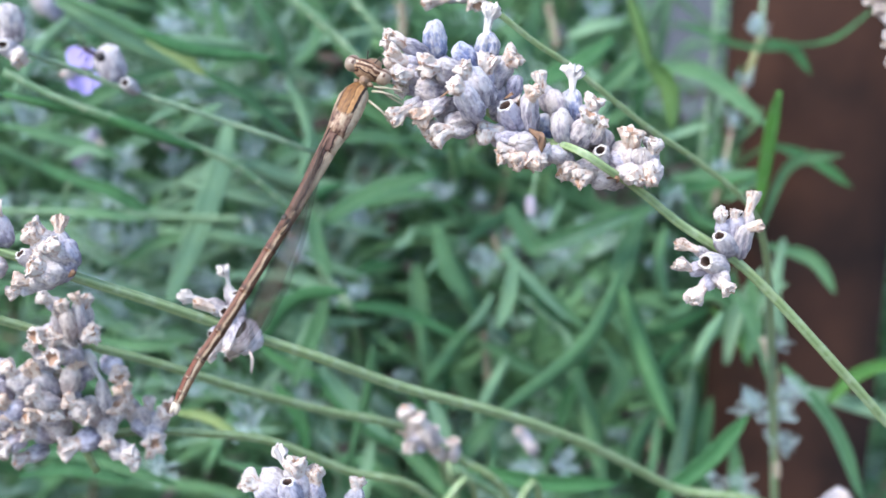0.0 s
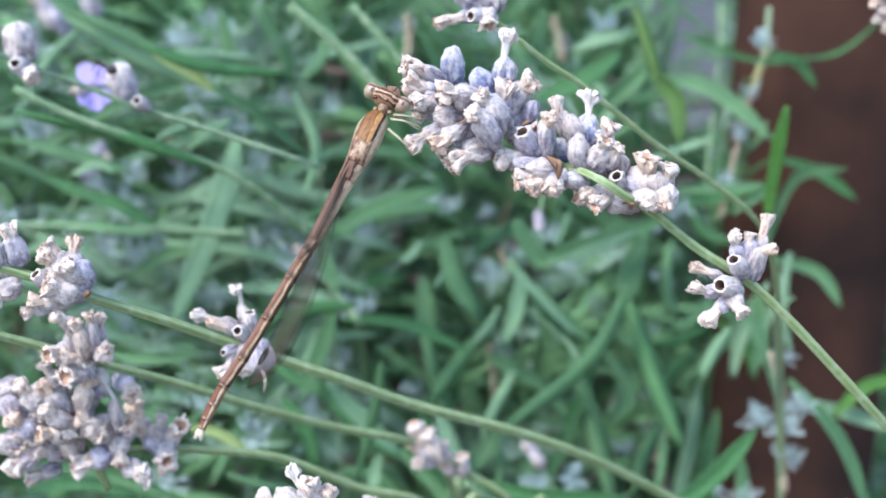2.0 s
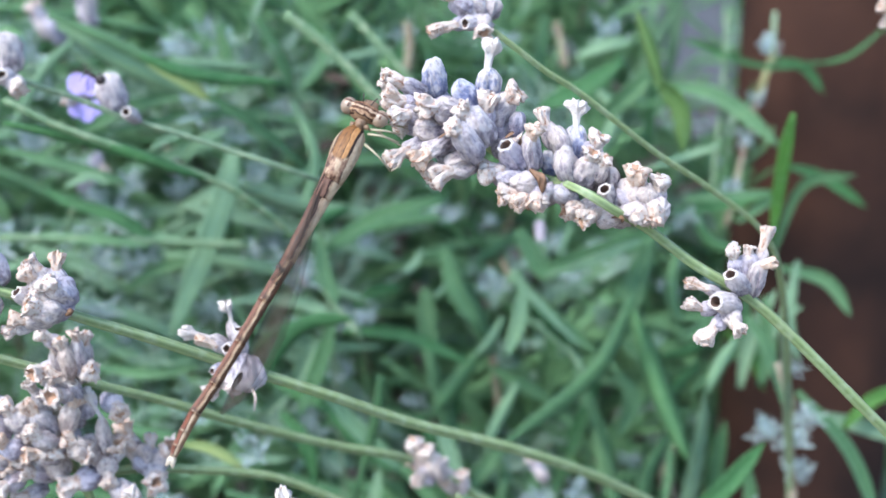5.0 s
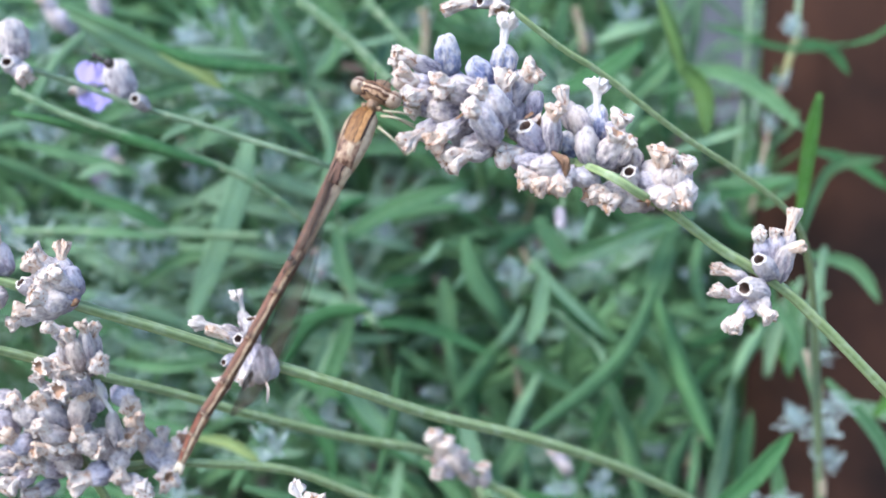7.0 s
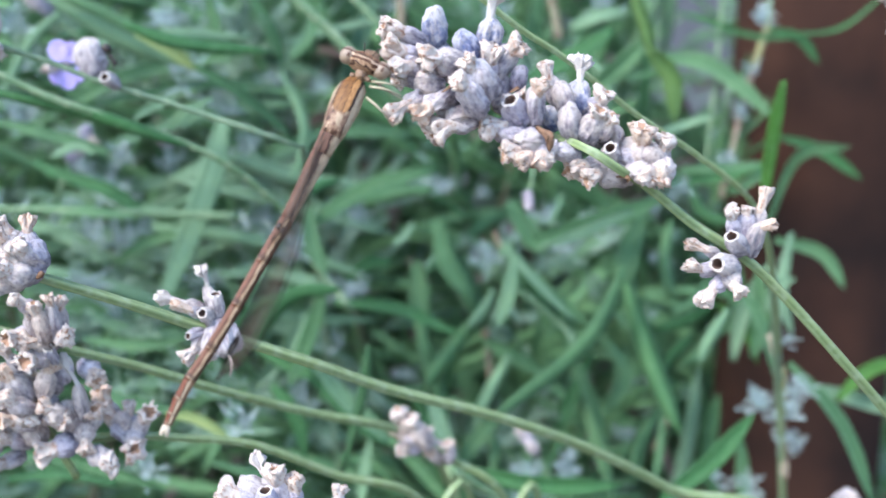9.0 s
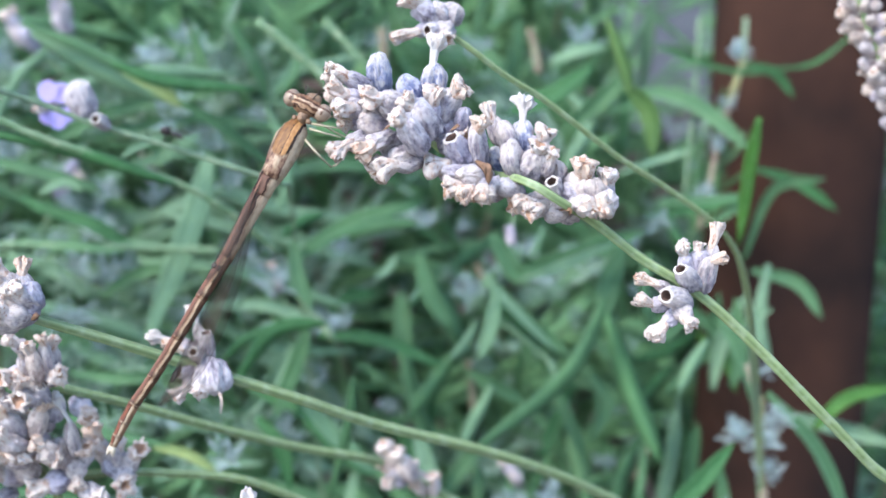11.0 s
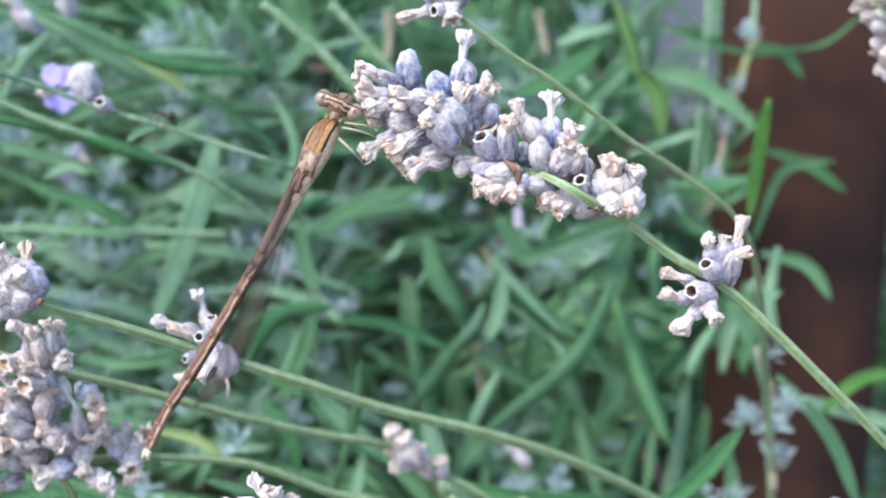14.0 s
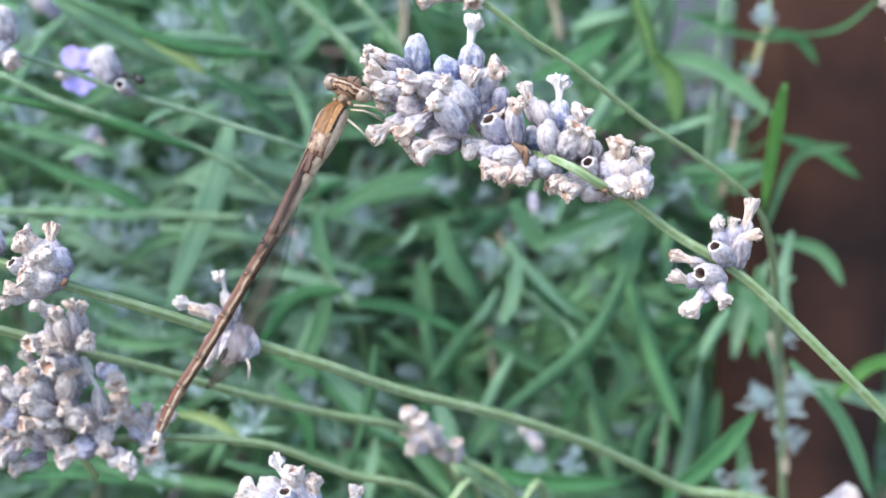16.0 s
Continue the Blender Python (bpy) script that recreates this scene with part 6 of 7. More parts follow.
calyx(flower_spike, (-0.05432, 0.03808, 0.40470), (-0.05439, 0.03739, 0.40985), 0.00409, "p")
calyx(flower_spike, (-0.05419, 0.03791, 0.40404), (-0.05410, 0.03458, 0.40512), 0.00218, "o")
calyx(flower_spike, (-0.05427, 0.03744, 0.40422), (-0.05241, 0.03479, 0.40397), 0.00231, "c", (-0.05183, 0.03404, 0.40313), 1.1)


def open_flower(parent, place, spread):
    """Two lips of rounded lilac lobes and a pale throat."""
    q = Vector(place) - parent.location
    for dx, dz, s in ((-0.25, 0.62, 1.0), (0.30, 0.55, 0.95), (-0.42, -0.50, 0.72), (0.05, -0.66, 0.85), (0.46, -0.42, 0.70)):
        bm = bmesh.new()
        bmesh.ops.create_uvsphere(bm, u_segments=14, v_segments=9, radius=1.0)
        for v in bm.verts:
            v.co.y = v.co.y * 0.28 - 0.30 * (v.co.x ** 2 + v.co.z ** 2) + 0.10 * noise.noise(v.co * 2 + Vector((dx * 9, 0, 0)))
        me = bpy.data.meshes.new("petal")
        bm.to_mesh(me)
        bm.free()
        me.materials.append(LILAC)
        me.polygons.foreach_set("use_smooth", [True] * len(me.polygons))
        m = Matrix.Translation(q + Vector((dx, -0.1, dz)) * spread) @ Matrix.Rotation(dx * 0.8, 4, "Y") @ Matrix.Scale(spread * 0.5 * s, 4)
        part("petal", me, parent, "soft lilac petal", m)
    pe = part("throat", CRUMPLED[3], parent, "cream dried throat", along(q + Vector((-0.2, 0.3, 0)) * spread, q + Vector((-0.75, -0.8, -0.1)) * spread, spread * 0.45, 0.4))


open_flower(flower_spike, (-0.05132, 0.05843, 0.3995), 0.00312)

# the spike at the edge, before the post
edge_spike = spike("pale faded lavender spike before the rusty post", (0.05543, 0.04176, 0.4068))
stem_part(edge_spike, [(0.05124, 0.04087, 0.41894), (0.05414, 0.04116, 0.41229), (0.05720, 0.0416, 0.40546), (0.0600, 0.0422, 0.3975), (0.0655, 0.0490, 0.3860), (0.0830, 0.0665, 0.3600), (0.13, 0.12, 0.2), (0.12, 0.18, 0.0)], 0.00075)
pinkish = edge_spike
for row in range(9):
    c = Vector((0.05400, 0.04236, 0.41291)).lerp(Vector((0.05980, 0.04195, 0.39860)), row / 8)
    for turn in range(5):
        a = turn * 1.26 + row * 0.8 + buds.uniform(-0.4, 0.4)
        d = Vector((math.cos(a) * 0.8, math.sin(a) * 0.8, 0.35 + 0.2 * buds.random()))
        calyx(edge_spike, c, c + d * buds.uniform(0.0026, 0.0036), buds.uniform(0.0014, 0.0020), "c" if (turn + row) % 2 else "p", None, 0.95)

# small faded heads deeper in the bush
def faded_head(a, b, width, count, label):
    head = spike(label, a)
    a, b = Vector(a), Vector(b)
    way = (b - a).normalized()
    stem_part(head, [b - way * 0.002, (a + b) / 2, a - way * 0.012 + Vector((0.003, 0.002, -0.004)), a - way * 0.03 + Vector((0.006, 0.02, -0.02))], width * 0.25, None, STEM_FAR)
    for i in range(count):
        q = a.lerp(b, i / max(1, count))
        side = Vector((buds.uniform(-1, 1), -0.6, buds.uniform(-0.6, 1))).normalized()
        calyx(head, q, q + (way + side * (0.7 if count > 1 else 0.0)).normalized() * width * 1.7, width, "c" if i % 2 else "p")


faded_head((0.01301, 0.07756, 0.37814), (0.01337, 0.07659, 0.37453), 0.00196, 1, "small brownish dried bud hanging on a thin stalk")
faded_head((-0.07552, 0.1308, 0.37208), (-0.07068, 0.13114, 0.3772), 0.00295, 3, "pale blurred faded lavender head deep in the bush")
faded_head((-0.07235, 0.13875, 0.40374), (-0.07541, 0.1392, 0.40929), 0.0034, 3, "pale blurred faded lavender head deep in the bush")
faded_head((-0.07635, 0.12947, 0.40127), (-0.08026, 0.12958, 0.40456), 0.00348, 3, "pale blurred faded lavender head deep in the bush")
faded_head((0.01659, 0.09459, 0.32581), (0.01556, 0.09539, 0.32879), 0.00227, 3, "brownish dried lavender head deep in the bush")
faded_head((0.06295, 0.07179, 0.32573), (0.06338, 0.07148, 0.32843), 0.0024, 3, "pinkish faded lavender head low in the bush")
faded_head((-0.05737, 0.14445, 0.37278), (-0.05775, 0.14457, 0.37711), 0.00311, 3, "dull pinkish-brown dried head deep in the bush")
faded_head((-0.02941, 0.12099, 0.35476), (-0.03031, 0.12185, 0.35799), 0.00201, 2, "small pale dried lavender head deep in the bush")

# ---- damselfly ----
damselfly = thing("damselfly", (0.01133, 0.00106, 0.3979), "slender brown damselfly with folded wings clinging to the lavender", "damselfly")


def body_line(controls, steps=6):
    return [q - damselfly.location for q in curve_points(controls, steps)]


def frame_of(top, end, facing):
    """Axes with z from top to end, x to the side and y away from the given facing."""
    z = (Vector(end) - Vector(top)).normalized()
    x = z.cross(Vector(facing)).normalized()
    y = z.cross(x)
    return Matrix((x, y, z)).transposed().to_4x4()


def lathe(name, prof, material, sides=20, wide=1.0, deep=1.0, rough=0.0):
    verts, faces = [], []
    for z, r in prof:
        for k in range(sides):
            a = 2 * math.pi * k / sides
            d = 1 + rough * noise.noise(Vector((math.cos(a) * 2, math.sin(a) * 2, z * 700)))
            verts.append((math.cos(a) * r * wide * d, math.sin(a) * r * deep * d, z))
    for j in range(len(prof) - 1):
        for k in range(sides):
            a, b = j * sides + k, j * sides + (k + 1) % sides
            faces.append((a, b, b + sides, a + sides))
    faces.append(tuple(reversed(range(sides))))
    faces.append(tuple(range((len(prof) - 1) * sides, len(prof) * sides)))
    return mesh(name, verts, faces, material)


def put(name, me, top, end, facing, label="", parent=None):
    m = Matrix.Translation(Vector(top) - damselfly.location) @ frame_of(top, end, facing)
    return part(name, me, parent or damselfly, label, m)


NECK = plain("brown_neck", (0.045, 0.018, 0.010), (0.34, 0.21, 0.125), 2200.0, 0.5)
CREAM = plain("cream_tip", (0.42, 0.34, 0.26), (0.62, 0.54, 0.44), 900.0, 0.6)
VIEW = (0.35, 0.93, -0.28)


def make_damselfly():
    # thorax
    top, end = Vector((-0.00900, -0.00099, 0.40374)), Vector((-0.01117, -0.00436, 0.39928))
    n = (end - top).length
    w = 0.00136
    prof = [(0.0, 0.30 * w), (0.04 * n, 0.52 * w), (0.16 * n, 0.84 * w), (0.35 * n, 1.0 * w), (0.52 * n, 0.98 * w), (0.70 * n, 0.90 * w), (0.86 * n, 0.82 * w), (1.0 * n, 0.72 * w)]
    put("thorax", lathe("thorax", prof, THORAX, 36, 0.98, 1.0, 0.10), top, end, (0.08, 0.96, -0.26), "bronze thorax with black stripes and cream sides")
    put("neck", lathe("neck", [(0, 0.0004), (0.0009, 0.00055), (0.0019, 0.0005)], NECK, 12), (-0.00824, -0.00059, 0.40485), (-0.00911, -0.00161, 0.40337), VIEW)
    for spot in ((-0.00940, -0.00153, 0.40407), (-0.00876, -0.00201, 0.40419), (-0.00818, -0.00170, 0.40379)):
        bm = bmesh.new()
        bmesh.ops.create_uvsphere(bm, u_segments=12, v_segments=8, radius=0.00027)
        for v in bm.verts:
            v.co *= 1 + 0.3 * noise.noise(v.co * 3000 + Vector(spot) * 2000)
        me = bpy.data.meshes.new("neck_lobe")
        bm.to_mesh(me)
        bm.free()
        me.materials.append(NECK)
        me.polygons.foreach_set("use_smooth", [True] * len(me.polygons))
        part("neck_lobe", me, damselfly, "", Matrix.Translation(Vector(spot) - damselfly.location))
    # head, lying across, with an eye at each end
    left, right = Vector((-0.00982, -0.00041, 0.40554)), Vector((-0.00695, -0.00112, 0.40442))
    mid = (left + right) / 2
    across = (right - left)
    hl = across.length
    prof = [(0.0, 0.0003), (0.10 * hl, 0.0006), (0.30 * hl, 0.00078), (0.50 * hl, 0.0009), (0.70 * hl, 0.00078), (0.90 * hl, 0.0006), (1.0 * hl, 0.0003)]
    head_me = lathe("head", prof, HEAD, 28, 1.05, 1.2, 0.22)
    body = (mid - Vector(end)).normalized()
    # the head's own frame: stripes run along its width, so z of the mesh follows the body's axis
    x = across.normalized()
    z = (body - body.dot(x) * x).normalized()
    y = z.cross(x)
    turn = Matrix((x, y, z)).transposed().to_4x4()
    swap = Matrix(((0, 0, 1, 0), (0, 1, 0, 0), (-1, 0, 0, 0), (0, 0, 0, 1)))
    head_me.transform(swap)
    head = part("head", head_me, damselfly, "brown and cream striped head", Matrix.Translation(left - damselfly.location) @ turn)
    for u in (0.0, 1.0):
        p = Vector((u * hl, -0.0001, 0.0))
        bm = bmesh.new()
        bmesh.ops.create_uvsphere(bm, u_segments=20, v_segments=14, radius=0.00073)
        for v in bm.verts:
            v.co.z *= 1.12
        me = bpy.data.meshes.new("eye")
        bm.to_mesh(me)
        bm.free()
        me.materials.append(EYE)
        me.materials.append(EYE_DARK)
        for f in me.polygons:
            f.use_smooth = True
            c = f.center
            f.material_index = 1 if (Vector((c.x, c.z)) - Vector((0.0001, -0.0001))).length < 0.00018 and c.y < 0 or (0.00020 < c.z < 0.00036 and c.y < 0.0002) else 0
        part("eye", me, head, "round pale brown eye", Matrix.Translation(p))
    bm = bmesh.new()
    bmesh.ops.create_uvsphere(bm, u_segments=18, v_segments=12, radius=0.00062)
    for v in bm.verts:
        v.co = Vector((v.co.x * 1.25, v.co.y, v.co.z * 0.9)) * (1 + 0.25 * noise.noise(v.co * 2500))
    me = bpy.data.meshes.new("face")
    bm.to_mesh(me)
    bm.free()
    me.materials.append(NECK)
    me.polygons.foreach_set("use_smooth", [True] * len(me.polygons))
    part("face", me, head, "mottled brown face", Matrix.Translation((0.60 * hl, -0.0001, 0.00072)))
    for u, w2 in ((0.38, -0.5), (0.62, 0.5)):
        a = Vector((u * hl, -0.0007, 0.0006))
        line = [a, a + Vector((w2 * 0.0003, -0.0002, 0.0004)), a + Vector((w2 * 0.0006, -0.0002, 0.0008))]
        part("antenna", mesh("antenna", *sweep(curve_points(line, 4), [0.00012] * 9, 1.0, 6), VEIN), head)
    # abdomen, ring by ring
    joints = [(-0.01117, -0.00429, 0.39937), (-0.01194, -0.00492, 0.39798), (-0.01462, -0.0075, 0.39299), (-0.01665, -0.00921, 0.38971), (-0.01858, -0.01081, 0.38644), (-0.0206, -0.0123, 0.38318), (-0.02215, -0.0133, 0.38101), (-0.02297, -0.01391, 0.37951), (-0.0235, -0.01441, 0.37838), (-0.02381, -0.01471, 0.37768)]
    widths = [0.00192, 0.00166, 0.00118, 0.00107, 0.00102, 0.00101, 0.00101, 0.00096, 0.00086, 0.00067]
    for i in range(len(joints) - 1):
        a, b = Vector(joints[i]), Vector(joints[i + 1])
        n, r0, r1 = (b - a).length, widths[i] / 2, widths[i + 1] / 2
        skin = ABDOMEN_BASE if i == 0 else ABDOMEN_FRONT if i == 1 else ABDOMEN if i < 6 else ABDOMEN_REAR
        swell = 1.0 if i < 2 else 1.06
        prof = [(0.0, r0 * 0.97), (0.06 * n, r0), (0.5 * n, (r0 + r1) / 2 * 0.96), (0.90 * n, r1 * 1.01), (n, r1 * swell)]
        put("abdomen_segment", lathe("abdomen_segment", prof, skin, 22, 1.0, 1.1, 0.04), a, b, VIEW)
        if i < 2:
            continue
        put("joint_ring", lathe("joint_ring", [(0, r1 * 0.98), (0.00006, r1 * 1.04), (0.00014, r1 * 1.05), (0.00022, r1 * 0.95)], PALE, 24, 1.0, 1.1, 0.05), b - (b - a).normalized() * 0.00026, b, VIEW, "pale ring")
    for dx in (-5, 4):
        a = Vector((-0.02381, -0.01468, 0.37778))
        b = a + (Vector((-0.02405, -0.01492, 0.3769)) - Vector((-0.02381, -0.01471, 0.37768))) + Vector((dx * 0.00005, 0, 0))
        put("clasper", lathe("clasper", [(0, 0.00026), (0.0005, 0.00028), (0.0011, 0.00012)], CREAM, 10), a, b, VIEW)


def wing(root, tip, width, facing, label):
    """A stalked wing: a thin membrane, its front and middle veins, and a dark mark near the tip."""
    a, b = Vector(root) - damselfly.location, Vector(tip) - damselfly.location
    z = (b - a).normalized()
    x = (Vector(facing) - Vector(facing).dot(z) * z).normalized()
    y = z.cross(x)
    n = (b - a).length
    m = Matrix.Translation(a) @ Matrix((x, y, z)).transposed().to_4x4()
    edge = [(0.0, 0.06), (0.12, 0.09), (0.25, 0.30), (0.45, 0.75), (0.65, 0.98), (0.82, 0.95), (0.93, 0.70), (1.0, 0.12)]
    verts, faces = [], []
    cols = 7
    for s in (0, 1):
        for t, w in edge:
            for k in range(cols):
                u = k / (cols - 1)
                wave = 0.00010 * math.sin(u * 9 + t * 2)
                verts.append((u * w * width, wave + s * 0.00004, t * n))
    rows = len(edge)
    for s in (0, 1):
        for j in range(rows - 1):
            for k in range(cols - 1):
                q = s * rows * cols + j * cols + k
                f = (q, q + 1, q + cols + 1, q + cols)
                faces.append(f if s else f[::-1])
    w = part("wing", mesh("wing", verts, faces, WING), damselfly, label, m)
    for u in (0.0, 0.18, 0.35, 0.52, 0.7, 0.86, 1.0):
        line = [Vector((u * e * width, 0.00002 + 0.00010 * math.sin(u * 9 + t * 2), t * n)) for t, e in edge]
        part("vein", mesh("vein", *sweep(line, [0.00005 if u == 0.0 else 0.000024] * len(line), 1.0, 6, (0, 1, 0)), VEIN), w)
    spot = [Vector((0.06 * width, 0.00003, t * n)) for t in (0.845, 0.86, 0.885, 0.90)]
    part("wing_spot", mesh("wing_spot", *sweep(spot, [0.0001, 0.0005, 0.0005, 0.0001], 0.4, 8, (0, 1, 0)), VEIN), w, "dark brown wing spot")


make_damselfly()
wing((-0.01156, -0.00514, 0.40024), (-0.01584, -0.00988, 0.39182), 0.00083, (0.75, -0.5, -0.3), "clear brownish folded forewing")
wing((-0.01135, -0.00477, 0.40007), (-0.01554, -0.0094, 0.39129), 0.00097, (0.5, -0.8, -0.1), "clear brownish folded forewing")
wing((-0.01107, -0.00423, 0.39976), (-0.01991, -0.01214, 0.38106), 0.00235, (0.9, 0.3, -0.3), "clear brownish folded hindwing")
wing((-0.01115, -0.00446, 0.39971), (-0.02016, -0.01246, 0.38067), 0.0019, (0.8, -0.4, -0.1), "clear brownish folded hindwing")


def leg(points, width):
    line = body_line(points, 4)
    part("leg", mesh("leg", *sweep(line, [width * (1 - 0.45 * i / (len(line) - 1)) for i in range(len(line))], 1.0, 8), LEG), damselfly, "thin pale leg")


leg([(-0.00789, -0.00156, 0.40357), (-0.00649, -0.00218, 0.40356), (-0.00518, -0.00126, 0.40312)], 0.00025)
leg([(-0.00797, -0.00206, 0.40324), (-0.00661, -0.00291, 0.40317), (-0.00526, -0.00185, 0.40249)], 0.00025)
leg([(-0.00822, -0.00289, 0.40246), (-0.00692, -0.00397, 0.40153), (-0.00595, -0.00292, 0.40003)], 0.00025)
leg([(-0.00756, -0.00046, 0.40381), (-0.00626, 0.00017, 0.40382), (-0.00486, 0.00088, 0.40341)], 0.00023)
leg([(-0.00766, -0.00054, 0.40352), (-0.00638, 0.00003, 0.40255), (-0.00476, 0.0004, 0.40161)], 0.00023)
leg([(-0.00585, -0.0029, 0.40012), (-0.00546, -0.00265, 0.40028), (-0.00508, -0.00192, 0.40066)], 0.0002)

# ---- ant ----
ant = thing("ant", (-0.03771, 0.04094, 0.39988), "small dark reddish-brown ant running along the stem", "ant")


SIZE = 0.92


def make_ant():
    def ball(name, x, z, rx, ry, rz):
        bm = bmesh.new()
        bmesh.ops.create_uvsphere(bm, u_segments=16, v_segments=10, radius=1.0)
        for v in bm.verts:
            v.co = Vector((v.co.x * rx + x, v.co.y * ry, v.co.z * rz + z)) * SIZE
        me = bpy.data.meshes.new(name)
        bm.to_mesh(me)
        bm.free()
        me.materials.append(ANT_BODY)
        me.polygons.foreach_set("use_smooth", [True] * len(me.polygons))
        part(name, me, ant)

    ball("head", 0.00120, 0.00085, 0.00042, 0.00038, 0.00034)
    ball("mesosoma", 0.00035, 0.00085, 0.00058, 0.00028, 0.00030)
    ball("petiole", -0.00028, 0.00080, 0.00016, 0.00014, 0.00020)
    ball("gaster", -0.00094, 0.00092, 0.00072, 0.00064, 0.00064)
    for s in (-1, 1):
        for x, out in ((0.0007, 0.0007), (0.00035, 0.0), (0.0, -0.0008)):
            a = Vector((x, s * 0.0002, 0.0008))
            line = curve_points([a, a + Vector((out * 0.5, s * 0.0006, 0.00035)), a + Vector((out, s * 0.0011, -0.0008))], 4)
            part("leg", mesh("leg", *sweep([q * SIZE for q in line], [0.00012] * len(line), 1.0, 6, (1, 0, 0.2)), ANT_BODY), ant)
        a = Vector((0.0015, s * 0.00015, 0.00095))
        line = curve_points([a, a + Vector((0.0002, s * 0.0004, 0.0003)), a + Vector((0.0008, s * 0.0005, 0.0001))], 4)
        part("antenna", mesh("antenna", *sweep([q * SIZE for q in line], [0.00014] * len(line), 1.0, 6, (0, 0, 1)), ANT_BODY), ant)


make_ant()


def motions():
    """The swaying spike, the damselfly that clings to it, and the ant on its way."""
    sway = [
    (0, pose(0.01127, 0.00127, 0.39886, -1.49, 1.23, 1.87)),
    (0.5, pose(0.01154, 0.00174, 0.39877, -1.01, 1.52, 2.64)),
    (1, pose(0.01193, 0.00259, 0.39833, 0.94, 1.51, 2.44)),
    (1.5, pose(0.01203, 0.00247, 0.39841, 1.05, 1.48, 2.42)),
    (2, pose(0.01169, 0.0021, 0.39837, 0.23, 1.03, 1.52)),
    (2.5, pose(0.01124, 0.00179, 0.39826, -0.78, 0.39, -0.08)),
    (3, pose(0.01154, 0.00207, 0.39812, 0.06, 0.8, 0.74)),
    (3.5, pose(0.0115, 0.00227, 0.39816, 0.3, 0.87, 0.8)),
    (4, pose(0.01145, 0.00206, 0.39824, -0.18, 0.7, 0.6)),
    (4.2, pose(0.01081, 0.00156, 0.3986, -0.91, -0.03, -0.8)),
    (6.3, pose(0.01073, 0.00131, 0.39781, 2.18, 0.34, -0.3)),
    (6.5, pose(0.0108, 0.00104, 0.39818, 1.79, 0.77, 0.83)),
    (7, pose(0.01071, 0.00023, 0.39837, 1.14, 0.83, 2.89)),
    (7.5, pose(0.01049, -0.00028, 0.39912, 0.14, 1.32, 3.66)),
    (8, pose(0.01094, 0.00037, 0.3987, 1.16, 1.43, 3.57)),
    (8.1, pose(0.01109, 0.00013, 0.39837, 1.5, 1.95, 3.51)),
    (8.2, pose(0.0132, 0.00059, 0.39724, 2.52, 1.91, 5.33)),
    (8.3, pose(0.01548, 0.00158, 0.39625, 4.15, 2.34, 8.44)),
    (8.4, pose(0.01475, 0.00147, 0.39733, 3.51, 1.73, 7.68)),
    (8.5, pose(0.01197, 0.00054, 0.39907, 2.71, 2.32, 5.28)),
    (8.7, pose(0.01201, -0.00162, 0.39923, 1.95, 1.53, 1.87)),
    (9, pose(0.01297, 0.00007, 0.39888, 3.03, 2.06, 4.75)),
    (9.2, pose(0.00899, -0.00096, 0.3989, 1.96, 1.02, 1.57)),
    (9.3, pose(0.00977, -0.0003, 0.39789, 2.68, 1.33, 1.99)),
    (9.5, pose(0.01191, 0.00021, 0.39876, 1.37, 0.55, 2.08)),
    (9.7, pose(0.01028, -0.00187, 0.39984, -2.93, 0.82, -0.22)),
    (12, pose(0.00932, -0.00143, 0.39953, -4.22, -0.57, 0.71)),
    (12.5, pose(0.01049, -0.00033, 0.3985, -0.81, -0.91, -1.01)),
    (13, pose(0.01043, -0.00176, 0.3991, -3.38, -0.81, 0.43)),
    (13.5, pose(0.01085, -0.00108, 0.39886, -3.29, -0.62, 0.36)),
    (14, pose(0.0115, 0.00083, 0.39797, -0.25, 0.1, 0.03)),
    (14.5, pose(0.01133, 0.00106, 0.3979, 0, 0, 0)),
    (15, pose(0.0109, 0.00082, 0.39794, -0.75, -0.25, -0.36)),
    (15.5, pose(0.01064, 0.0007, 0.39797, -1.15, -0.33, -0.28)),
    (16, pose(0.01023, 0.00046, 0.39808, -1.65, -0.5, -0.68)),
    ]
    walk(swaying, sway)
    # at times it lifts its body a little against the spike
    lifted = dict([
    (9.5, pose(0.01211, -0.00029, 0.39915, 9.26, 0.39, -2.07)),
    (9.7, pose(0.01036, -0.00264, 0.39996, 6.75, 1.46, -5.86)),
    (12, pose(0.00942, -0.00241, 0.39969, 8.34, 0.24, -6.49)),
    (12.5, pose(0.0105, -0.00095, 0.39844, 6.34, 0.01, -5.28)),
    (13, pose(0.01053, -0.00275, 0.39924, 9.24, 0.13, -6.78)),
    (13.5, pose(0.0109, -0.00193, 0.39888, 6.89, 0.33, -5.63)),
    (14, pose(0.01151, 0.00053, 0.39793, 3.0, 0.53, -1.97)),
    ])
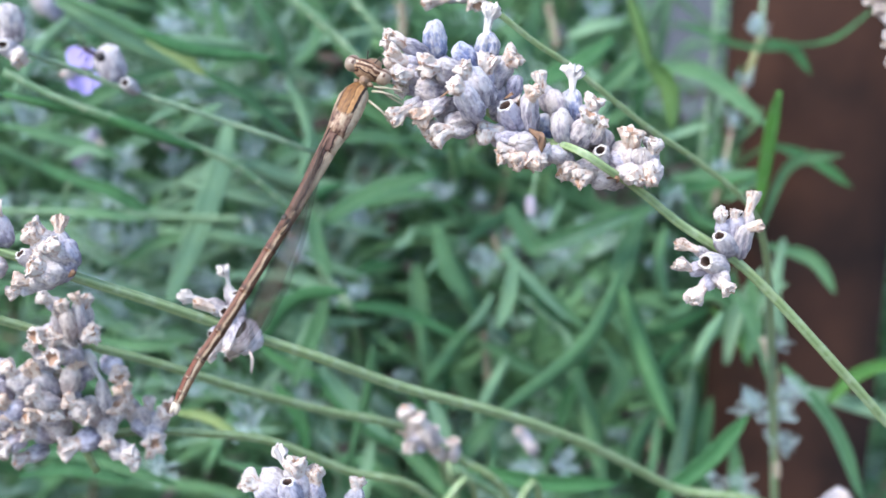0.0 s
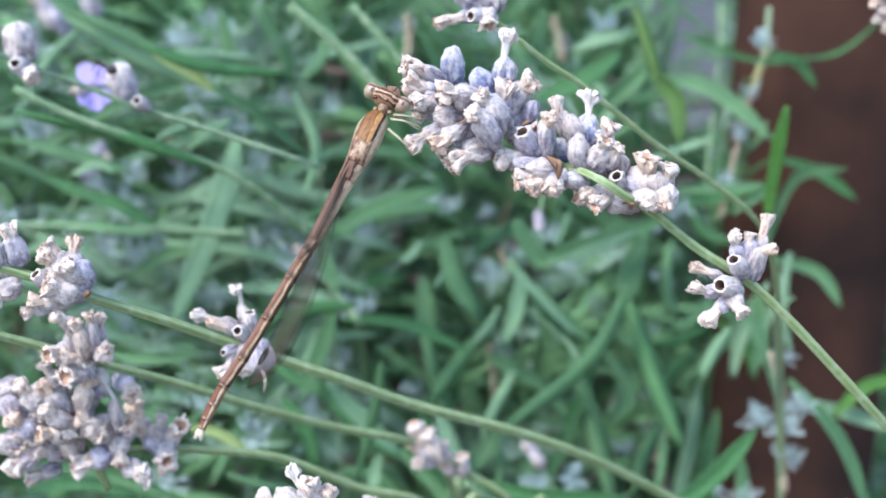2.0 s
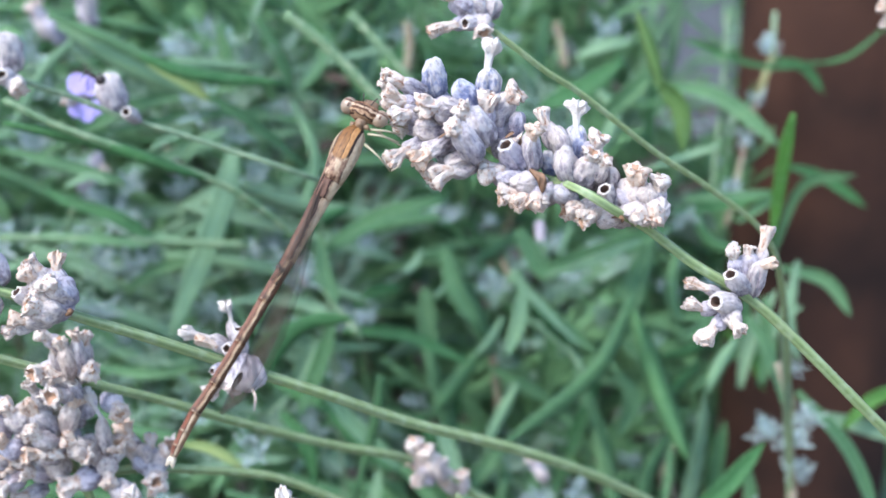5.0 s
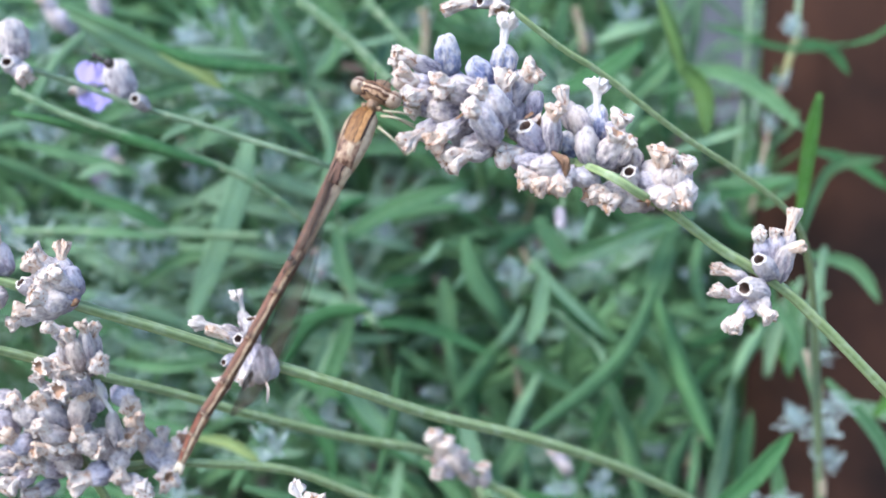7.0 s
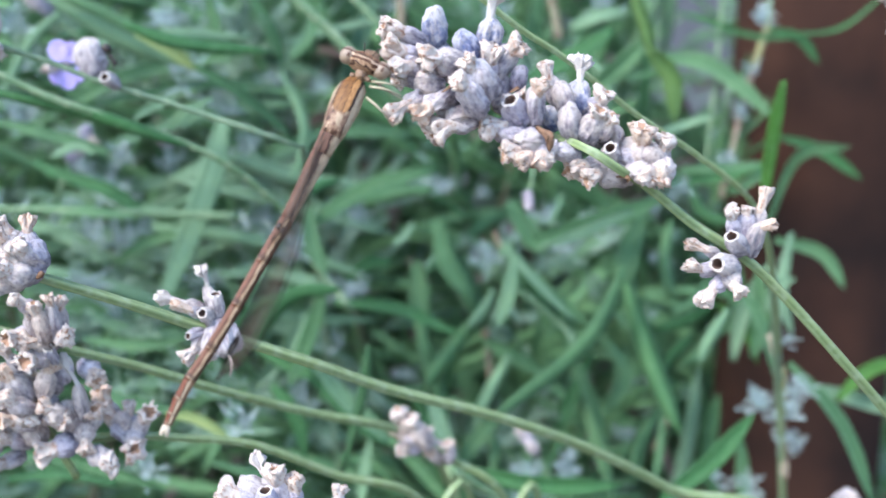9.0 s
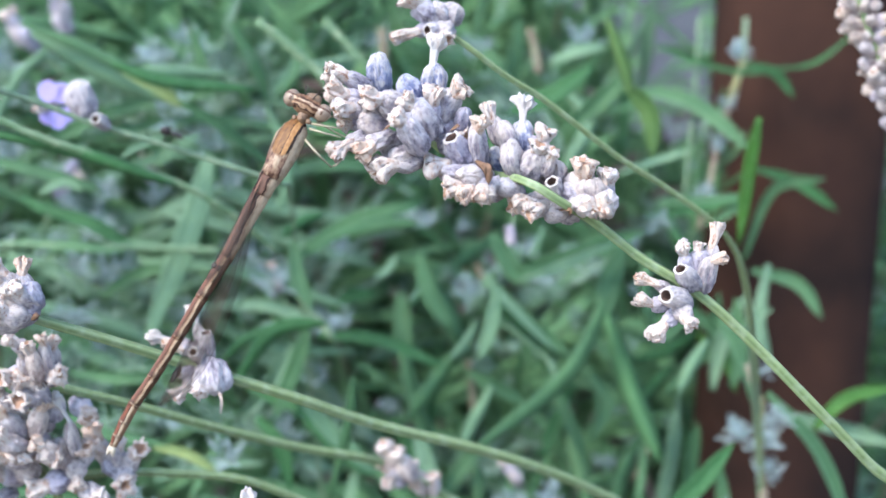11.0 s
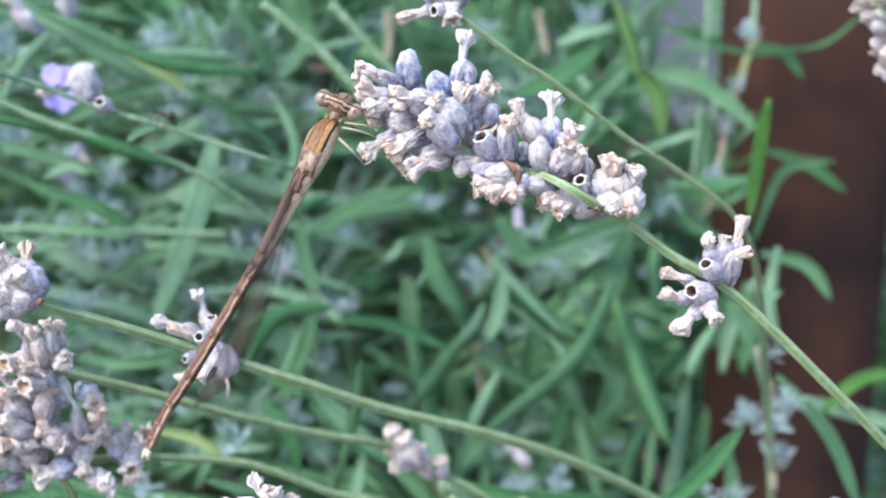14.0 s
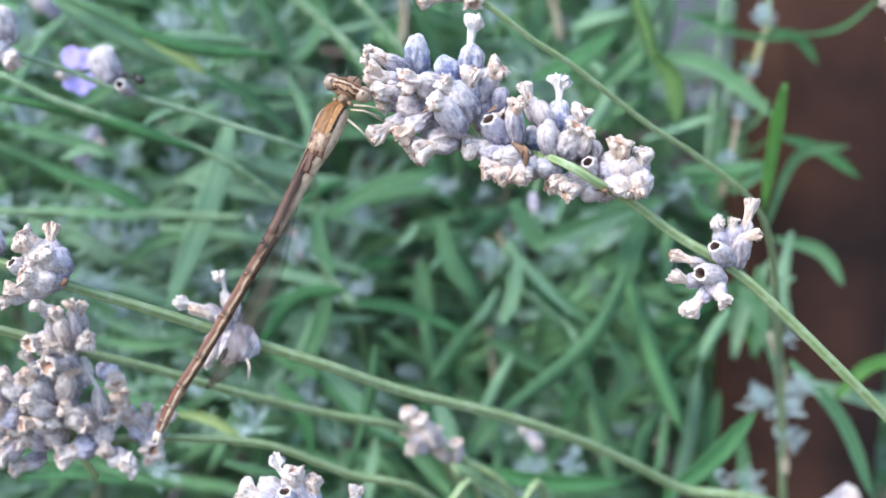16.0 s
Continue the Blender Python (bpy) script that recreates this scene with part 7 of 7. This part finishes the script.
    walk(damselfly, [(t, lifted[t] if t in lifted else m) for t, m in sway])
    walk(ant, [
    (0, pose(-0.0446, 0.03926, 0.40327, -39.8, -28.88, 171.5)),
    (1, pose(-0.04474, 0.03933, 0.40354, -39.8, -28.88, 171.5)),
    (2, pose(-0.0446, 0.03942, 0.40387, -39.8, -28.88, 171.5)),
    (4, pose(-0.04474, 0.03944, 0.40394, -39.8, -28.88, 171.5)),
    (6.3, pose(-0.04433, 0.03944, 0.40394, -39.8, -28.88, 171.5)),
    (6.8, pose(-0.04454, 0.03951, 0.40421, -39.8, -28.88, 171.5)),
    (7.8, pose(-0.04433, 0.03956, 0.40441, -39.8, -28.88, 171.5)),
    (8.3, pose(-0.04378, 0.03951, 0.40421, 41.26, -56.77, 24.15)),
    (9, pose(-0.04032, 0.04008, 0.40249, 41.26, 56.77, -24.15)),
    (9.6, pose(-0.0399, 0.04062, 0.40062, 39.32, 24.09, -6.88)),
    (10.7, pose(-0.03417, 0.04249, 0.39796, 38.91, 19.29, -5.38)),
    (11.8, pose(-0.02904, 0.04492, 0.39543, 38.91, 19.29, -5.38)),
    (12.5, pose(-0.0279, 0.04523, 0.39465, 38.91, 19.29, -5.38)),
    (13, pose(-0.02819, 0.04532, 0.395, 41.26, 56.77, -24.15)),
    (13.3, pose(-0.02919, 0.04479, 0.39494, -38.91, -19.29, 174.62)),
    (13.6, pose(-0.03123, 0.04404, 0.39601, -38.91, -19.29, 174.62)),
    (13.9, pose(-0.03289, 0.04231, 0.39728, -38.91, -19.29, 174.62)),
    (14.2, pose(-0.03585, 0.04164, 0.39865, -38.91, -19.29, 174.62)),
    (14.5, pose(-0.03771, 0.04094, 0.39988, -38.91, -19.29, 174.62)),
    (14.8, pose(-0.03891, 0.04103, 0.40022, -38.91, -19.29, 174.62)),
    (15.1, pose(-0.03934, 0.04053, 0.40028, -38.91, -19.29, 174.62)),
    (16, pose(-0.03948, 0.04053, 0.40028, -38.91, -19.29, 174.62)),
    ])


motions()
